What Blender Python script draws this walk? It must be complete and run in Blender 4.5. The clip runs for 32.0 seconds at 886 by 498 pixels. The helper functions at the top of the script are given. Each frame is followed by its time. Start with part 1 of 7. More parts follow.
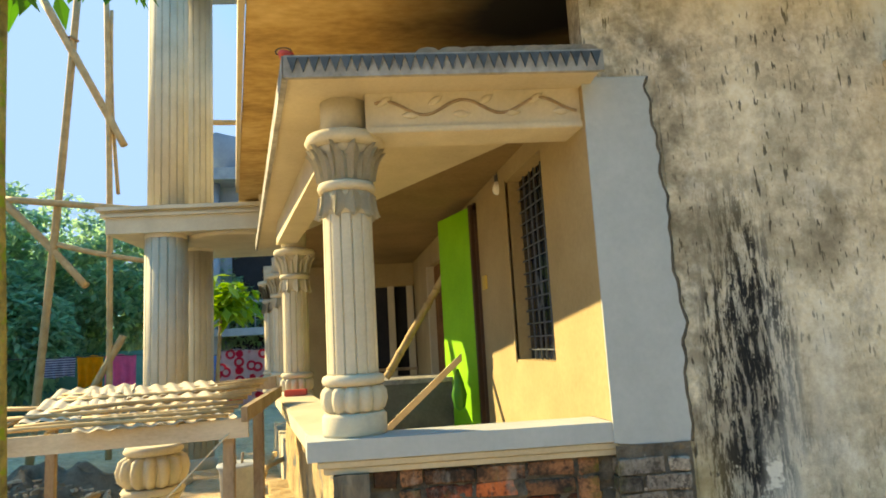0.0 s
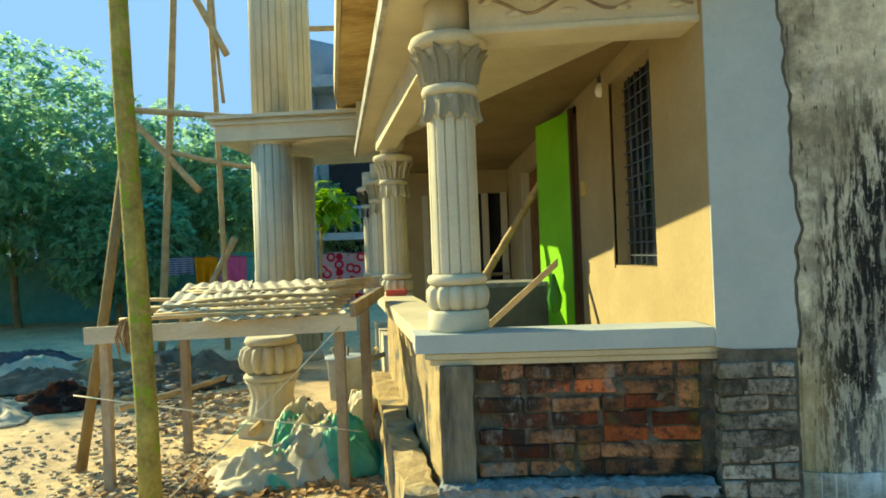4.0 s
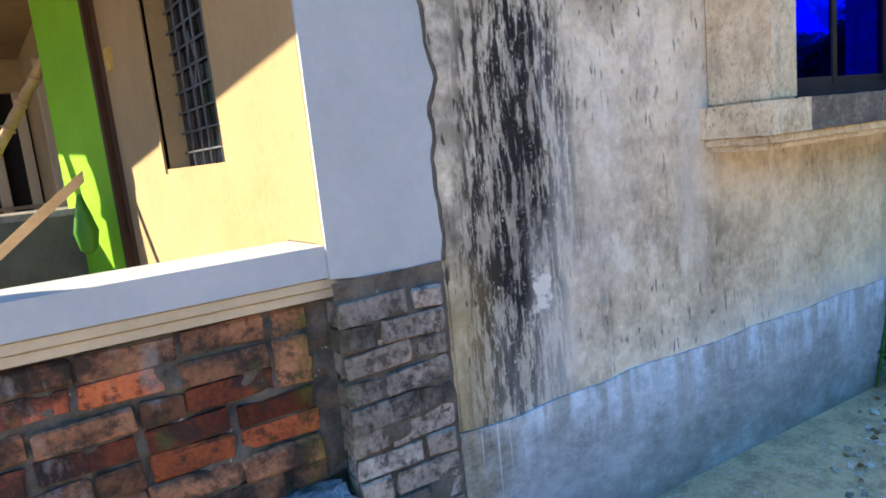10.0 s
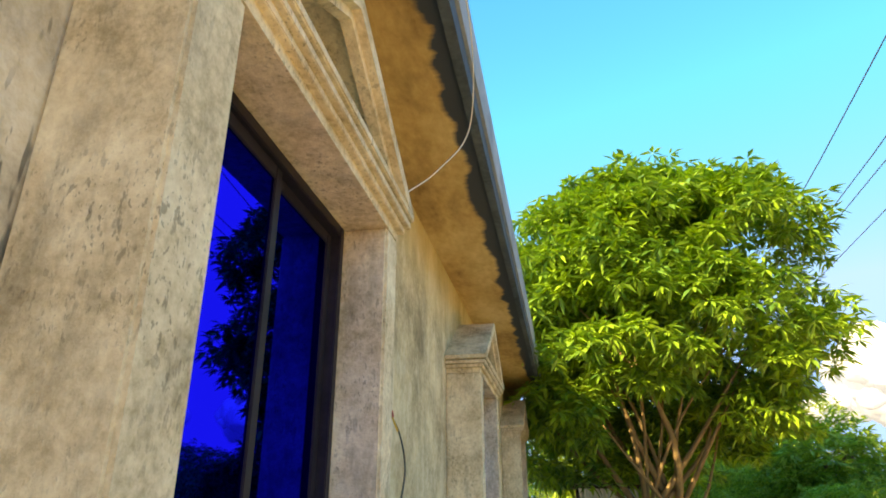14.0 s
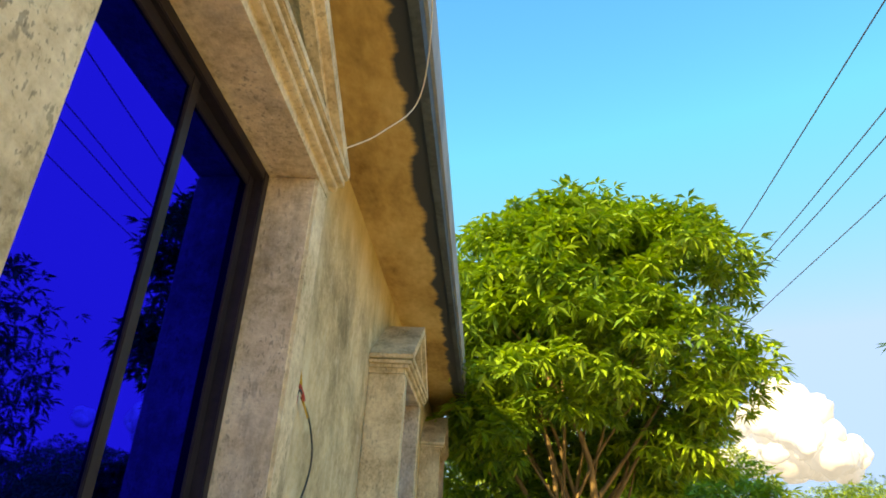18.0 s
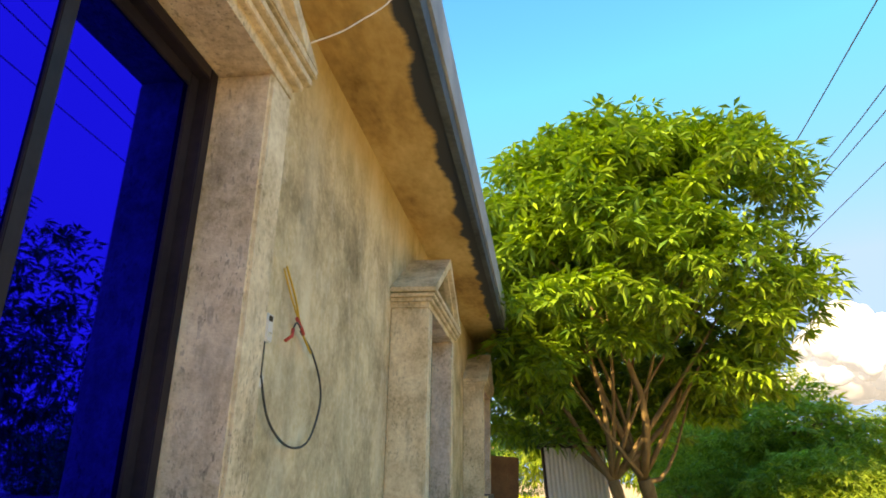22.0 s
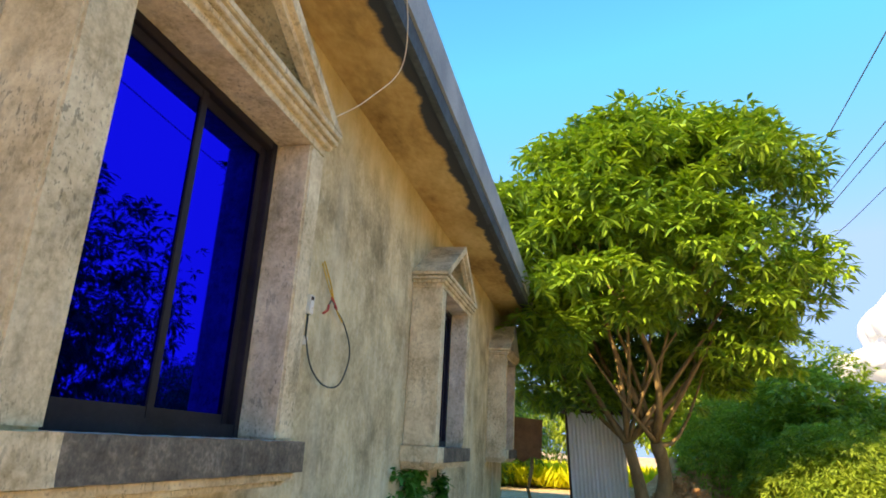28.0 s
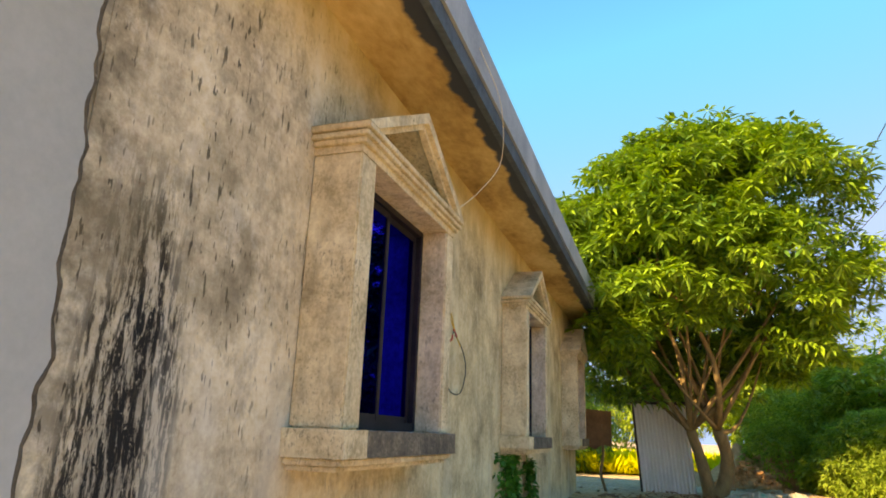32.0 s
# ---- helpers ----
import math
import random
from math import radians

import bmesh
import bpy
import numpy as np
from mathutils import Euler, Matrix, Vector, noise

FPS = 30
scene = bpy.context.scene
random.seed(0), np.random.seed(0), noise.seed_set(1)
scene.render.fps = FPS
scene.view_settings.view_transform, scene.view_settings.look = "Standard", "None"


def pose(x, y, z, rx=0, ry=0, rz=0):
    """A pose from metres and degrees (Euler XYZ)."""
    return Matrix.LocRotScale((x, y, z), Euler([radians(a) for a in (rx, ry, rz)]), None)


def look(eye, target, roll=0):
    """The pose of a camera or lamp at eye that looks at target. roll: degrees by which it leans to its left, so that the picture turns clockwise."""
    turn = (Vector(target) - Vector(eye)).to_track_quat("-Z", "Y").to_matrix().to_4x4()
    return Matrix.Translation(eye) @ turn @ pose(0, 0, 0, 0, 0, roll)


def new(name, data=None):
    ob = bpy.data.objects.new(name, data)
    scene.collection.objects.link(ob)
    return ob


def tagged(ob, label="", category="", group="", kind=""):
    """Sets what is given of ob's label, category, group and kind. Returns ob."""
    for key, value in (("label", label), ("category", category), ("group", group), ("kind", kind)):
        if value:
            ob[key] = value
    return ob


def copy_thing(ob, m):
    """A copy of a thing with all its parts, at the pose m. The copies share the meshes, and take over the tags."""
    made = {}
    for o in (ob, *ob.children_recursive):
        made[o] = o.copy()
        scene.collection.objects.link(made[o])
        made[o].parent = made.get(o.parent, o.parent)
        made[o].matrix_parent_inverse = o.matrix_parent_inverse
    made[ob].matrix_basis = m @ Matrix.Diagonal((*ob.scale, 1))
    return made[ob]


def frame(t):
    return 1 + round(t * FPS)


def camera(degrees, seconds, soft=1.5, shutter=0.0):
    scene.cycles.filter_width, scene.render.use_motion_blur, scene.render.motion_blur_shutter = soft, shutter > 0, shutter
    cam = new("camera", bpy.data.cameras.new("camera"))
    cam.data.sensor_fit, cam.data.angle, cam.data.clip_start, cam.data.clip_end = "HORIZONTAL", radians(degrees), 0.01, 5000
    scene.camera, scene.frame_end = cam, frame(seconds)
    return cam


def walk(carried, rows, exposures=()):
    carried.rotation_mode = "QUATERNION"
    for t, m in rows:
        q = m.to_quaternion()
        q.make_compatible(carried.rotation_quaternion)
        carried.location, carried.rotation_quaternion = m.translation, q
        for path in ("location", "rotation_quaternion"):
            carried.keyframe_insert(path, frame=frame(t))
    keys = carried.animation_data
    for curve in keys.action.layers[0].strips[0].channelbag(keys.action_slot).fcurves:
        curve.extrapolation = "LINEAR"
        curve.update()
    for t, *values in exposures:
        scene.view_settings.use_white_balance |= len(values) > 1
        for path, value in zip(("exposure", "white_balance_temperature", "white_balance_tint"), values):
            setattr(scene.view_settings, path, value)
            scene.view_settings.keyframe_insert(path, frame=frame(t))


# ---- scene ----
cam = camera(69.0, 32.0, soft=1.8)
PLAN = 0.84          # metres to one unit of the plan below
PATH = [
    (0, (-1.236, -3.704, 1.908), (-1.078, -1.730, 2.192), -3.27),
    (0.5, (-1.284, -3.730, 1.941), (-1.266, -1.757, 2.268), -3.33),
    (1, (-1.294, -3.751, 1.945), (-1.418, -1.789, 2.310), -3.33),
    (1.5, (-1.303, -3.757, 1.917), (-1.492, -1.784, 2.189), -3.44),
    (2, (-1.307, -3.742, 1.869), (-1.518, -1.759, 2.009), -3.33),
    (2.5, (-1.286, -3.760, 1.857), (-1.493, -1.772, 1.916), -2.75),
    (4.5, (-1.321, -3.775, 1.883), (-1.403, -1.777, 1.868), -2.90),
    (5, (-1.253, -3.766, 1.860), (-1.260, -1.767, 1.780), -3.92),
    (5.5, (-1.153, -3.750, 1.814), (-1.054, -1.759, 1.653), -4.53),
    (6, (-1.106, -3.775, 1.760), (-0.917, -1.799, 1.514), -5.02),
    (6.5, (-1.160, -3.697, 1.737), (-0.942, -1.732, 1.435), -5.15),
    (7, (-1.350, -3.500, 1.740), (-1.106, -1.543, 1.406), -5.15),
    (7.5, (-1.359, -3.300, 1.712), (-1.084, -1.348, 1.373), -5.08),
    (8, (-1.227, -3.057, 1.718), (-0.875, -1.114, 1.402), -4.67),
    (8.5, (-1.176, -2.797, 1.708), (-0.676, -0.886, 1.394), -4.56),
    (9, (-1.143, -2.450, 1.688), (-0.447, -0.597, 1.397), -4.80),
    (9.5, (-1.021, -2.247, 1.661), (-0.163, -0.468, 1.350), -5.57),
    (10, (-0.792, -2.070, 1.693), (0.215, -0.372, 1.378), -5.96),
    (10.5, (-0.649, -1.977, 1.699), (0.511, -0.377, 1.388), -5.95),
    (11, (-0.590, -1.700, 1.800), (0.780, -0.285, 1.452), -2.20),
    (11.5, (-0.400, -1.640, 1.835), (1.095, -0.350, 1.600), -0.40),
    (12, (0.027, -1.525, 2.056), (1.740, -0.501, 2.179), 2.20),
    (12.5, (0.236, -1.390, 2.076), (2.036, -0.648, 2.531), 3.25),
    (13, (0.475, -1.274, 2.069), (2.275, -0.756, 2.768), 2.75),
    (13.5, (0.694, -1.118, 2.088), (2.512, -0.730, 2.828), 0.30),
    (14, (1.011, -1.078, 2.108), (2.830, -0.748, 2.871), -0.22),
    (14.5, (1.174, -1.090, 2.057), (2.976, -0.772, 2.864), 3.38),
    (15, (1.408, -0.983, 2.048), (3.192, -0.714, 2.911), 3.05),
    (15.5, (1.435, -0.988, 1.992), (3.202, -0.771, 2.903), 1.67),
    (17.5, (1.392, -1.041, 1.982), (3.194, -0.880, 2.835), 3.07),
    (18, (1.369, -1.057, 1.978), (3.181, -0.914, 2.812), 3.45),
    (18.5, (1.435, -1.022, 1.993), (3.252, -0.913, 2.823), 2.28),
    (19, (1.954, -0.855, 2.309), (3.793, -0.796, 3.093), 1.56),
    (19.5, (2.178, -0.930, 2.313), (4.006, -0.869, 3.122), 0.50),
    (20, (2.518, -0.966, 2.302), (4.303, -0.910, 3.201), -2.56),
    (20.5, (2.708, -1.093, 2.083), (4.423, -0.922, 3.098), -1.51),
    (21, (2.751, -1.142, 2.002), (4.455, -0.889, 3.017), -1.16),
    (21.5, (2.326, -1.118, 2.135), (4.147, -0.872, 2.925), -0.82),
    (22, (1.805, -1.247, 1.978), (3.667, -0.964, 2.650), 0.93),
    (22.5, (1.772, -1.272, 1.905), (3.661, -0.978, 2.492), 0.29),
    (23, (1.830, -1.264, 1.854), (3.740, -0.967, 2.368), 0.19),
    (23.5, (1.810, -1.277, 1.812), (3.730, -0.975, 2.284), 0.04),
    (24, (1.670, -1.343, 1.821), (3.598, -1.027, 2.250), 0.25),
    (24.5, (1.777, -1.358, 1.767), (3.686, -1.024, 2.263), -1.45),
    (25, (1.781, -1.431, 1.764), (3.675, -1.075, 2.299), -1.91),
    (25.5, (1.738, -1.523, 1.766), (3.618, -1.131, 2.326), -1.42),
    (27.5, (0.787, -1.830, 1.756), (2.650, -1.388, 2.332), 2.71),
    (28, (0.611, -1.861, 1.763), (2.472, -1.415, 2.344), 3.14),
    (28.5, (0.680, -1.768, 1.757), (2.531, -1.316, 2.364), 2.66),
    (29, (0.371, -1.753, 1.756), (2.226, -1.303, 2.354), 3.03),
    (29.5, (0.145, -1.847, 1.739), (2.004, -1.407, 2.331), 2.62),
    (30, (-0.124, -1.965, 1.740), (1.747, -1.538, 2.305), 2.73),
    (30.5, (-0.328, -2.005, 1.728), (1.539, -1.549, 2.283), 2.61),
    (31, (-0.710, -1.935, 1.720), (1.149, -1.431, 2.260), 2.33),
    (31.5, (-1.012, -1.883, 1.711), (0.828, -1.312, 2.249), 2.32),
    (32, (-1.199, -1.957, 1.739), (0.621, -1.338, 2.289), 2.13),
]
EXPO = [(0, 2.2, 8000, -4), (1, 1.95, 7000, -22), (2, 1.95, 7000, -26), (3, 1.9, 6900, -25), (4, 1.9, 6900, -23), (5, 2.0, 6900, -22), (6, 2.05, 6200, -6), (7, 2.0, 5300, 0), (8, 2.1, 5100, 1), (9, 2.3, 5500, 9), (10, 2.5, 6000, 14), (11.3, 2.65, 6900, 20), (12.2, 2.85, 7300, 10), (13, 2.6, 7500, 4), (14, 2.45, 7800, 2), (15, 2.4, 8500, 5), (17, 2.3, 9000, 1), (18, 2.25, 9000, 1), (19.5, 2.15, 7700, -11), (20.3, 2.2, 8400, -2), (21, 2.3, 10200, 6), (22, 2.3, 8400, 7), (23, 2.45, 8800, 16), (24, 2.6, 8900, 19), (25.5, 2.4, 8300, 13), (28, 2.2, 7300, 9), (29, 2.1, 7000, 6), (30, 2.0, 6500, -9), (31, 2.0, 6700, -8), (32, 2.2, 8800, 12)]
walk(cam, [(t, look(Vector(eye) * PLAN, Vector(target) * PLAN, roll)) for t, eye, target, roll in PATH], EXPO)

# ---------------------------------------------------------------- light
SUN_ELEV, SUN_FROM = radians(28.5), Vector((-0.88, 0.475, 0))      # the sun stands over the yard, behind the house front
world = bpy.data.worlds.new("sky")
scene.world = world
world.use_nodes = True
wn = world.node_tree
sky = wn.nodes.new("ShaderNodeTexSky")
sky.sky_type = "NISHITA"
sky.sun_disc = False
sky.sun_elevation = SUN_ELEV
sky.sun_rotation = math.atan2(SUN_FROM.x, SUN_FROM.y)
sky.air_density, sky.dust_density, sky.ozone_density = 1.0, 0.5, 5.0
tone = wn.nodes.new("ShaderNodeHueSaturation")
tone.inputs["Saturation"].default_value = 1.22
wn.links.new(sky.outputs[0], tone.inputs["Color"])
haze = wn.nodes.new("ShaderNodeMixRGB")          # the sky stays blue down to the trees
haze.blend_type = "DARKEN"
haze.inputs[0].default_value = 1.0
haze.inputs[2].default_value = (0.73, 1.13, 2.15, 1)
wn.links.new(tone.outputs[0], haze.inputs[1])
wn.links.new(haze.outputs[0], wn.nodes["Background"].inputs[0])
wn.nodes["Background"].inputs[1].default_value = 0.15
sun_data = bpy.data.lights.new("sun", "SUN")
sun_data.energy, sun_data.angle, sun_data.color = 3.0, radians(0.6), (1.0, 0.77, 0.48)
sun = new("sun", sun_data)
sd = SUN_FROM.normalized() * math.cos(SUN_ELEV) + Vector((0, 0, math.sin(SUN_ELEV)))
sun.matrix_world = look(sd * 30, (0, 0, 0))
scene.view_settings.exposure = 0.0


# ---------------------------------------------------------------- materials
def nodes_of(name):
    m = bpy.data.materials.new(name)
    m.use_nodes = True
    nt = m.node_tree
    return m, nt, nt.nodes["Principled BSDF"]


def ramp(nt, source, stops):
    r = nt.nodes.new("ShaderNodeValToRGB")
    els = r.color_ramp.elements
    while len(els) < len(stops):
        els.new(0.5)
    for e, (p, c) in zip(els, stops):
        e.position, e.color = p, (*c, 1)
    nt.links.new(source, r.inputs[0])
    return r.outputs[0]


def coords(nt, scale=(1, 1, 1)):
    g = nt.nodes.new("ShaderNodeNewGeometry")
    m = nt.nodes.new("ShaderNodeMapping")
    m.inputs["Scale"].default_value = tuple(k / PLAN for k in scale)
    nt.links.new(g.outputs["Position"], m.inputs[0])
    return m.outputs[0]


def noise_tex(nt, vec, scale, detail=6, rough=0.6, out=0):
    n = nt.nodes.new("ShaderNodeTexNoise")
    n.inputs["Scale"].default_value, n.inputs["Detail"].default_value, n.inputs["Roughness"].default_value = scale, detail, rough
    nt.links.new(vec, n.inputs["Vector"])
    return n.outputs[out]


def mixc(nt, fac, a, b, mode="MIX"):
    m = nt.nodes.new("ShaderNodeMix")
    m.data_type, m.blend_type = "RGBA", mode
    for sock, v in ((m.inputs[0], fac), (m.inputs[6], a), (m.inputs[7], b)):
        if isinstance(v, (int, float)):
            sock.default_value = v
        elif isinstance(v, tuple):
            sock.default_value = (*v, 1)
        else:
            nt.links.new(v, sock)
    return m.outputs[2]


def maths(nt, op, a, b=None, clamp=False):
    m = nt.nodes.new("ShaderNodeMath")
    m.operation, m.use_clamp = op, clamp
    for sock, v in zip(m.inputs, (a, b)):
        if v is None:
            continue
        if isinstance(v, (int, float)):
            sock.default_value = v
        else:
            nt.links.new(v, sock)
    return m.outputs[0]


def bump(nt, bsdf, height, strength=0.3, dist=0.01):
    b = nt.nodes.new("ShaderNodeBump")
    b.inputs["Strength"].default_value, b.inputs["Distance"].default_value = strength, dist
    nt.links.new(height, b.inputs["Height"])
    nt.links.new(b.outputs[0], bsdf.inputs["Normal"])


def surface(name, dark, light, scale=3.0, fine=40.0, rough=0.85, rel=0.25, dist=0.006, stretch=(1, 1, 1), metal=0.0, spots=None, spread=(0.3, 0.7), vary=0.0, spec=0.3, island=0.0):
    """A worn surface: a coarse and a fine noise between two colours, spots of a third, and relief."""
    m, nt, b = nodes_of(name)
    v = coords(nt, stretch)
    n1, n2 = noise_tex(nt, v, scale), noise_tex(nt, v, fine, 4)
    f = maths(nt, "ADD", maths(nt, "MULTIPLY", n1, 0.7), maths(nt, "MULTIPLY", n2, 0.3))
    c = ramp(nt, f, [(spread[0], dark), (spread[1], light)])
    if spots:
        s = ramp(nt, noise_tex(nt, v, spots[1], 5), [(spots[2], (0, 0, 0)), (spots[2] + 0.06, (1, 1, 1))])
        c = mixc(nt, s, c, spots[0])
    if vary:
        o = nt.nodes.new("ShaderNodeObjectInfo")
        h = nt.nodes.new("ShaderNodeHueSaturation")
        mm = maths(nt, "ADD", maths(nt, "MULTIPLY", o.outputs["Random"], vary), 1 - vary / 2)
        nt.links.new(mm, h.inputs["Value"])
        nt.links.new(c, h.inputs["Color"])
        c = h.outputs[0]
    if island:
        g = nt.nodes.new("ShaderNodeNewGeometry")
        h = nt.nodes.new("ShaderNodeHueSaturation")
        nt.links.new(maths(nt, "ADD", maths(nt, "MULTIPLY", g.outputs["Random Per Island"], island), 1 - island / 2), h.inputs["Value"])
        nt.links.new(c, h.inputs["Color"])
        c = h.outputs[0]
    nt.links.new(c, b.inputs["Base Color"])
    b.inputs["Roughness"].default_value, b.inputs["Metallic"].default_value = rough, metal
    b.inputs["Specular IOR Level"].default_value = spec
    bump(nt, b, f, rel, dist)
    return m


def old_wall_material():
    """Weathered cement plaster: cream and grey patches, long dark run-off stains and black flecks."""
    m, nt, b = nodes_of("weathered_plaster")
    v = coords(nt)
    vs = coords(nt, (1, 1, 0.22))
    c = ramp(nt, noise_tex(nt, v, 1.3, 8, 0.65), [(0.31, (0.27, 0.235, 0.175)), (0.44, (0.54, 0.475, 0.36)), (0.56, (0.74, 0.665, 0.52)), (0.72, (0.87, 0.81, 0.67))])
    fine = noise_tex(nt, v, 22, 6, 0.7)
    c = mixc(nt, 0.5, c, ramp(nt, fine, [(0.3, (0.22, 0.20, 0.16)), (0.52, (0.55, 0.53, 0.48)), (0.72, (0.9, 0.87, 0.8))]), "OVERLAY")
    # cloudy grime and pale lime in hand-sized patches
    cloudy = noise_tex(nt, coords(nt, (1, 1, 0.75)), 4.2, 9, 0.72)
    sx = nt.nodes.new("ShaderNodeSeparateXYZ")
    nt.links.new(v, sx.inputs[0])
    thin = maths(nt, "SUBTRACT", 1.0, maths(nt, "MULTIPLY", maths(nt, "SUBTRACT", sx.outputs[0], 1.5), 0.42), True)
    c = mixc(nt, maths(nt, "MULTIPLY", ramp(nt, cloudy, [(0.36, (1, 1, 1)), (0.50, (0, 0, 0))]), maths(nt, "ADD", maths(nt, "MULTIPLY", thin, 0.32), 0.28)), c, (0.25, 0.215, 0.165))
    c = mixc(nt, maths(nt, "MULTIPLY", ramp(nt, cloudy, [(0.53, (0, 0, 0)), (0.66, (1, 1, 1))]), 0.6), c, (0.88, 0.84, 0.74))
    # run-off stain, about a metre wide, under the eave near the porch
    wob = maths(nt, "MULTIPLY", maths(nt, "SUBTRACT", noise_tex(nt, vs, 3.0, 4), 0.5), 0.9)
    dx = maths(nt, "ABSOLUTE", maths(nt, "SUBTRACT", maths(nt, "ADD", sx.outputs[0], wob), 0.82))
    band = maths(nt, "SUBTRACT", 1.0, maths(nt, "MULTIPLY", dx, 2.5), True)
    dz = maths(nt, "ABSOLUTE", maths(nt, "SUBTRACT", sx.outputs[2], 1.45))
    band = maths(nt, "MULTIPLY", band, maths(nt, "SUBTRACT", 1.45, dz, True))
    streak = ramp(nt, noise_tex(nt, coords(nt, (10, 10, 1.6)), 2.0, 12, 0.82), [(0.48, (0, 0, 0)), (0.52, (1, 1, 1))])
    st = maths(nt, "MULTIPLY", maths(nt, "MULTIPLY", band, streak), 2.6, True)
    c = mixc(nt, maths(nt, "MULTIPLY", band, 0.62), c, (0.13, 0.14, 0.145))
    c = mixc(nt, st, c, (0.022, 0.022, 0.022))
    grit = ramp(nt, noise_tex(nt, coords(nt, (60, 60, 34)), 1.0, 3, 0.6), [(0.62, (0, 0, 0)), (0.67, (1, 1, 1))])
    c = mixc(nt, maths(nt, "MULTIPLY", maths(nt, "MULTIPLY", grit, st), 0.8), c, (0.62, 0.58, 0.48))
    # grimy margin between the fresh cement and the stain, ochre where the plaster crumbles below
    margin = maths(nt, "MULTIPLY", maths(nt, "SUBTRACT", 0.72, maths(nt, "ADD", sx.outputs[0], maths(nt, "MULTIPLY", wob, 0.4))), 5.0, True)
    grime = ramp(nt, noise_tex(nt, v, 5.0, 6, 0.7), [(0.40, (0, 0, 0)), (0.60, (1, 1, 1))])
    c = mixc(nt, maths(nt, "MULTIPLY", maths(nt, "MULTIPLY", margin, grime), 0.7), c, (0.13, 0.115, 0.085))
    low = maths(nt, "MULTIPLY", maths(nt, "SUBTRACT", 1.35, sx.outputs[2]), 3.0, True)
    c = mixc(nt, maths(nt, "MULTIPLY", maths(nt, "MULTIPLY", margin, low), 0.55), c, (0.40, 0.31, 0.14))
    # short black flecks everywhere
    where = ramp(nt, noise_tex(nt, v, 1.1, 4), [(0.38, (0.05, 0.05, 0.05)), (0.52, (1, 1, 1))])
    where = maths(nt, "MULTIPLY", where, maths(nt, "MAXIMUM", thin, 0.04))
    for sc, th in (((40, 40, 9.0), 0.632), ((22, 22, 4.5), 0.645)):
        fl = ramp(nt, noise_tex(nt, coords(nt, sc), 1.0, 2, 0.5), [(th, (0, 0, 0)), (th + 0.04, (1, 1, 1))])
        c = mixc(nt, maths(nt, "MULTIPLY", maths(nt, "MULTIPLY", fl, where), 0.85), c, (0.04, 0.035, 0.028))
    # olive mottling high on the wall
    mot = ramp(nt, noise_tex(nt, coords(nt, (1, 1, 1.2)), 1.9, 6, 0.62), [(0.47, (0, 0, 0)), (0.60, (1, 1, 1))])
    high = maths(nt, "SUBTRACT", 1.0, maths(nt, "MULTIPLY", maths(nt, "ABSOLUTE", maths(nt, "SUBTRACT", sx.outputs[2], 2.55)), 1.1), True)
    c = mixc(nt, maths(nt, "MULTIPLY", maths(nt, "MULTIPLY", mot, high), maths(nt, "ADD", maths(nt, "MULTIPLY", thin, 0.44), 0.18)), c, (0.15, 0.125, 0.075))
    # faint grey rain streaks farther along, and blue wash splashed above the dado
    rain = ramp(nt, noise_tex(nt, coords(nt, (6, 6, 0.35)), 1.0, 5, 0.6), [(0.50, (0, 0, 0)), (0.66, (1, 1, 1))])
    c = mixc(nt, maths(nt, "MULTIPLY", maths(nt, "MULTIPLY", rain, maths(nt, "SUBTRACT", 1.0, thin)), 0.30), c, (0.32, 0.29, 0.21))
    splash = maths(nt, "MULTIPLY", maths(nt, "SUBTRACT", 1.05, maths(nt, "ADD", sx.outputs[2], maths(nt, "MULTIPLY", cloudy, 0.5))), 2.4, True)
    splash = maths(nt, "MULTIPLY", splash, maths(nt, "MULTIPLY", maths(nt, "SUBTRACT", sx.outputs[0], 1.6), 1.0, True))
    c = mixc(nt, maths(nt, "MULTIPLY", splash, 0.75), c, (0.62, 0.68, 0.72))
    # one bare lime patch
    dl = nt.nodes.new("ShaderNodeVectorMath")
    dl.operation = "DISTANCE"
    nt.links.new(coords(nt, (1, 1, 0.7)), dl.inputs[0])
    dl.inputs[1].default_value = (0.89, 0.0, 0.74)
    lime = maths(nt, "MULTIPLY", maths(nt, "SUBTRACT", maths(nt, "ADD", -0.06, maths(nt, "MULTIPLY", noise_tex(nt, v, 11, 4), 0.25)), dl.outputs["Value"]), 60.0, True)
    c = mixc(nt, maths(nt, "MULTIPLY", lime, 0.8), c, (0.80, 0.78, 0.70))
    # paler lime patches
    pl = ramp(nt, noise_tex(nt, vs, 1.7, 5), [(0.55, (0, 0, 0)), (0.68, (1, 1, 1))])
    c = mixc(nt, maths(nt, "MULTIPLY", pl, 0.45), c, (0.74, 0.73, 0.66))
    # tide of yellow mould along the top
    topm = maths(nt, "MULTIPLY", maths(nt, "SUBTRACT", sx.outputs[2], 3.7), 1.3, True)
    c = mixc(nt, maths(nt, "MULTIPLY", topm, maths(nt, "ADD", fine, 0.1)), c, (0.46, 0.36, 0.10))
    c = mixc(nt, maths(nt, "SUBTRACT", 1.0, thin), c, mixc(nt, 1.0, c, (1.0, 0.955, 0.80), "MULTIPLY"))
    nt.links.new(c, b.inputs["Base Color"])
    b.inputs["Roughness"].default_value = 0.92
    b.inputs["Specular IOR Level"].default_value = 0.15
    bump(nt, b, maths(nt, "ADD", fine, noise_tex(nt, v, 90, 3)), 0.35, 0.008)
    return m


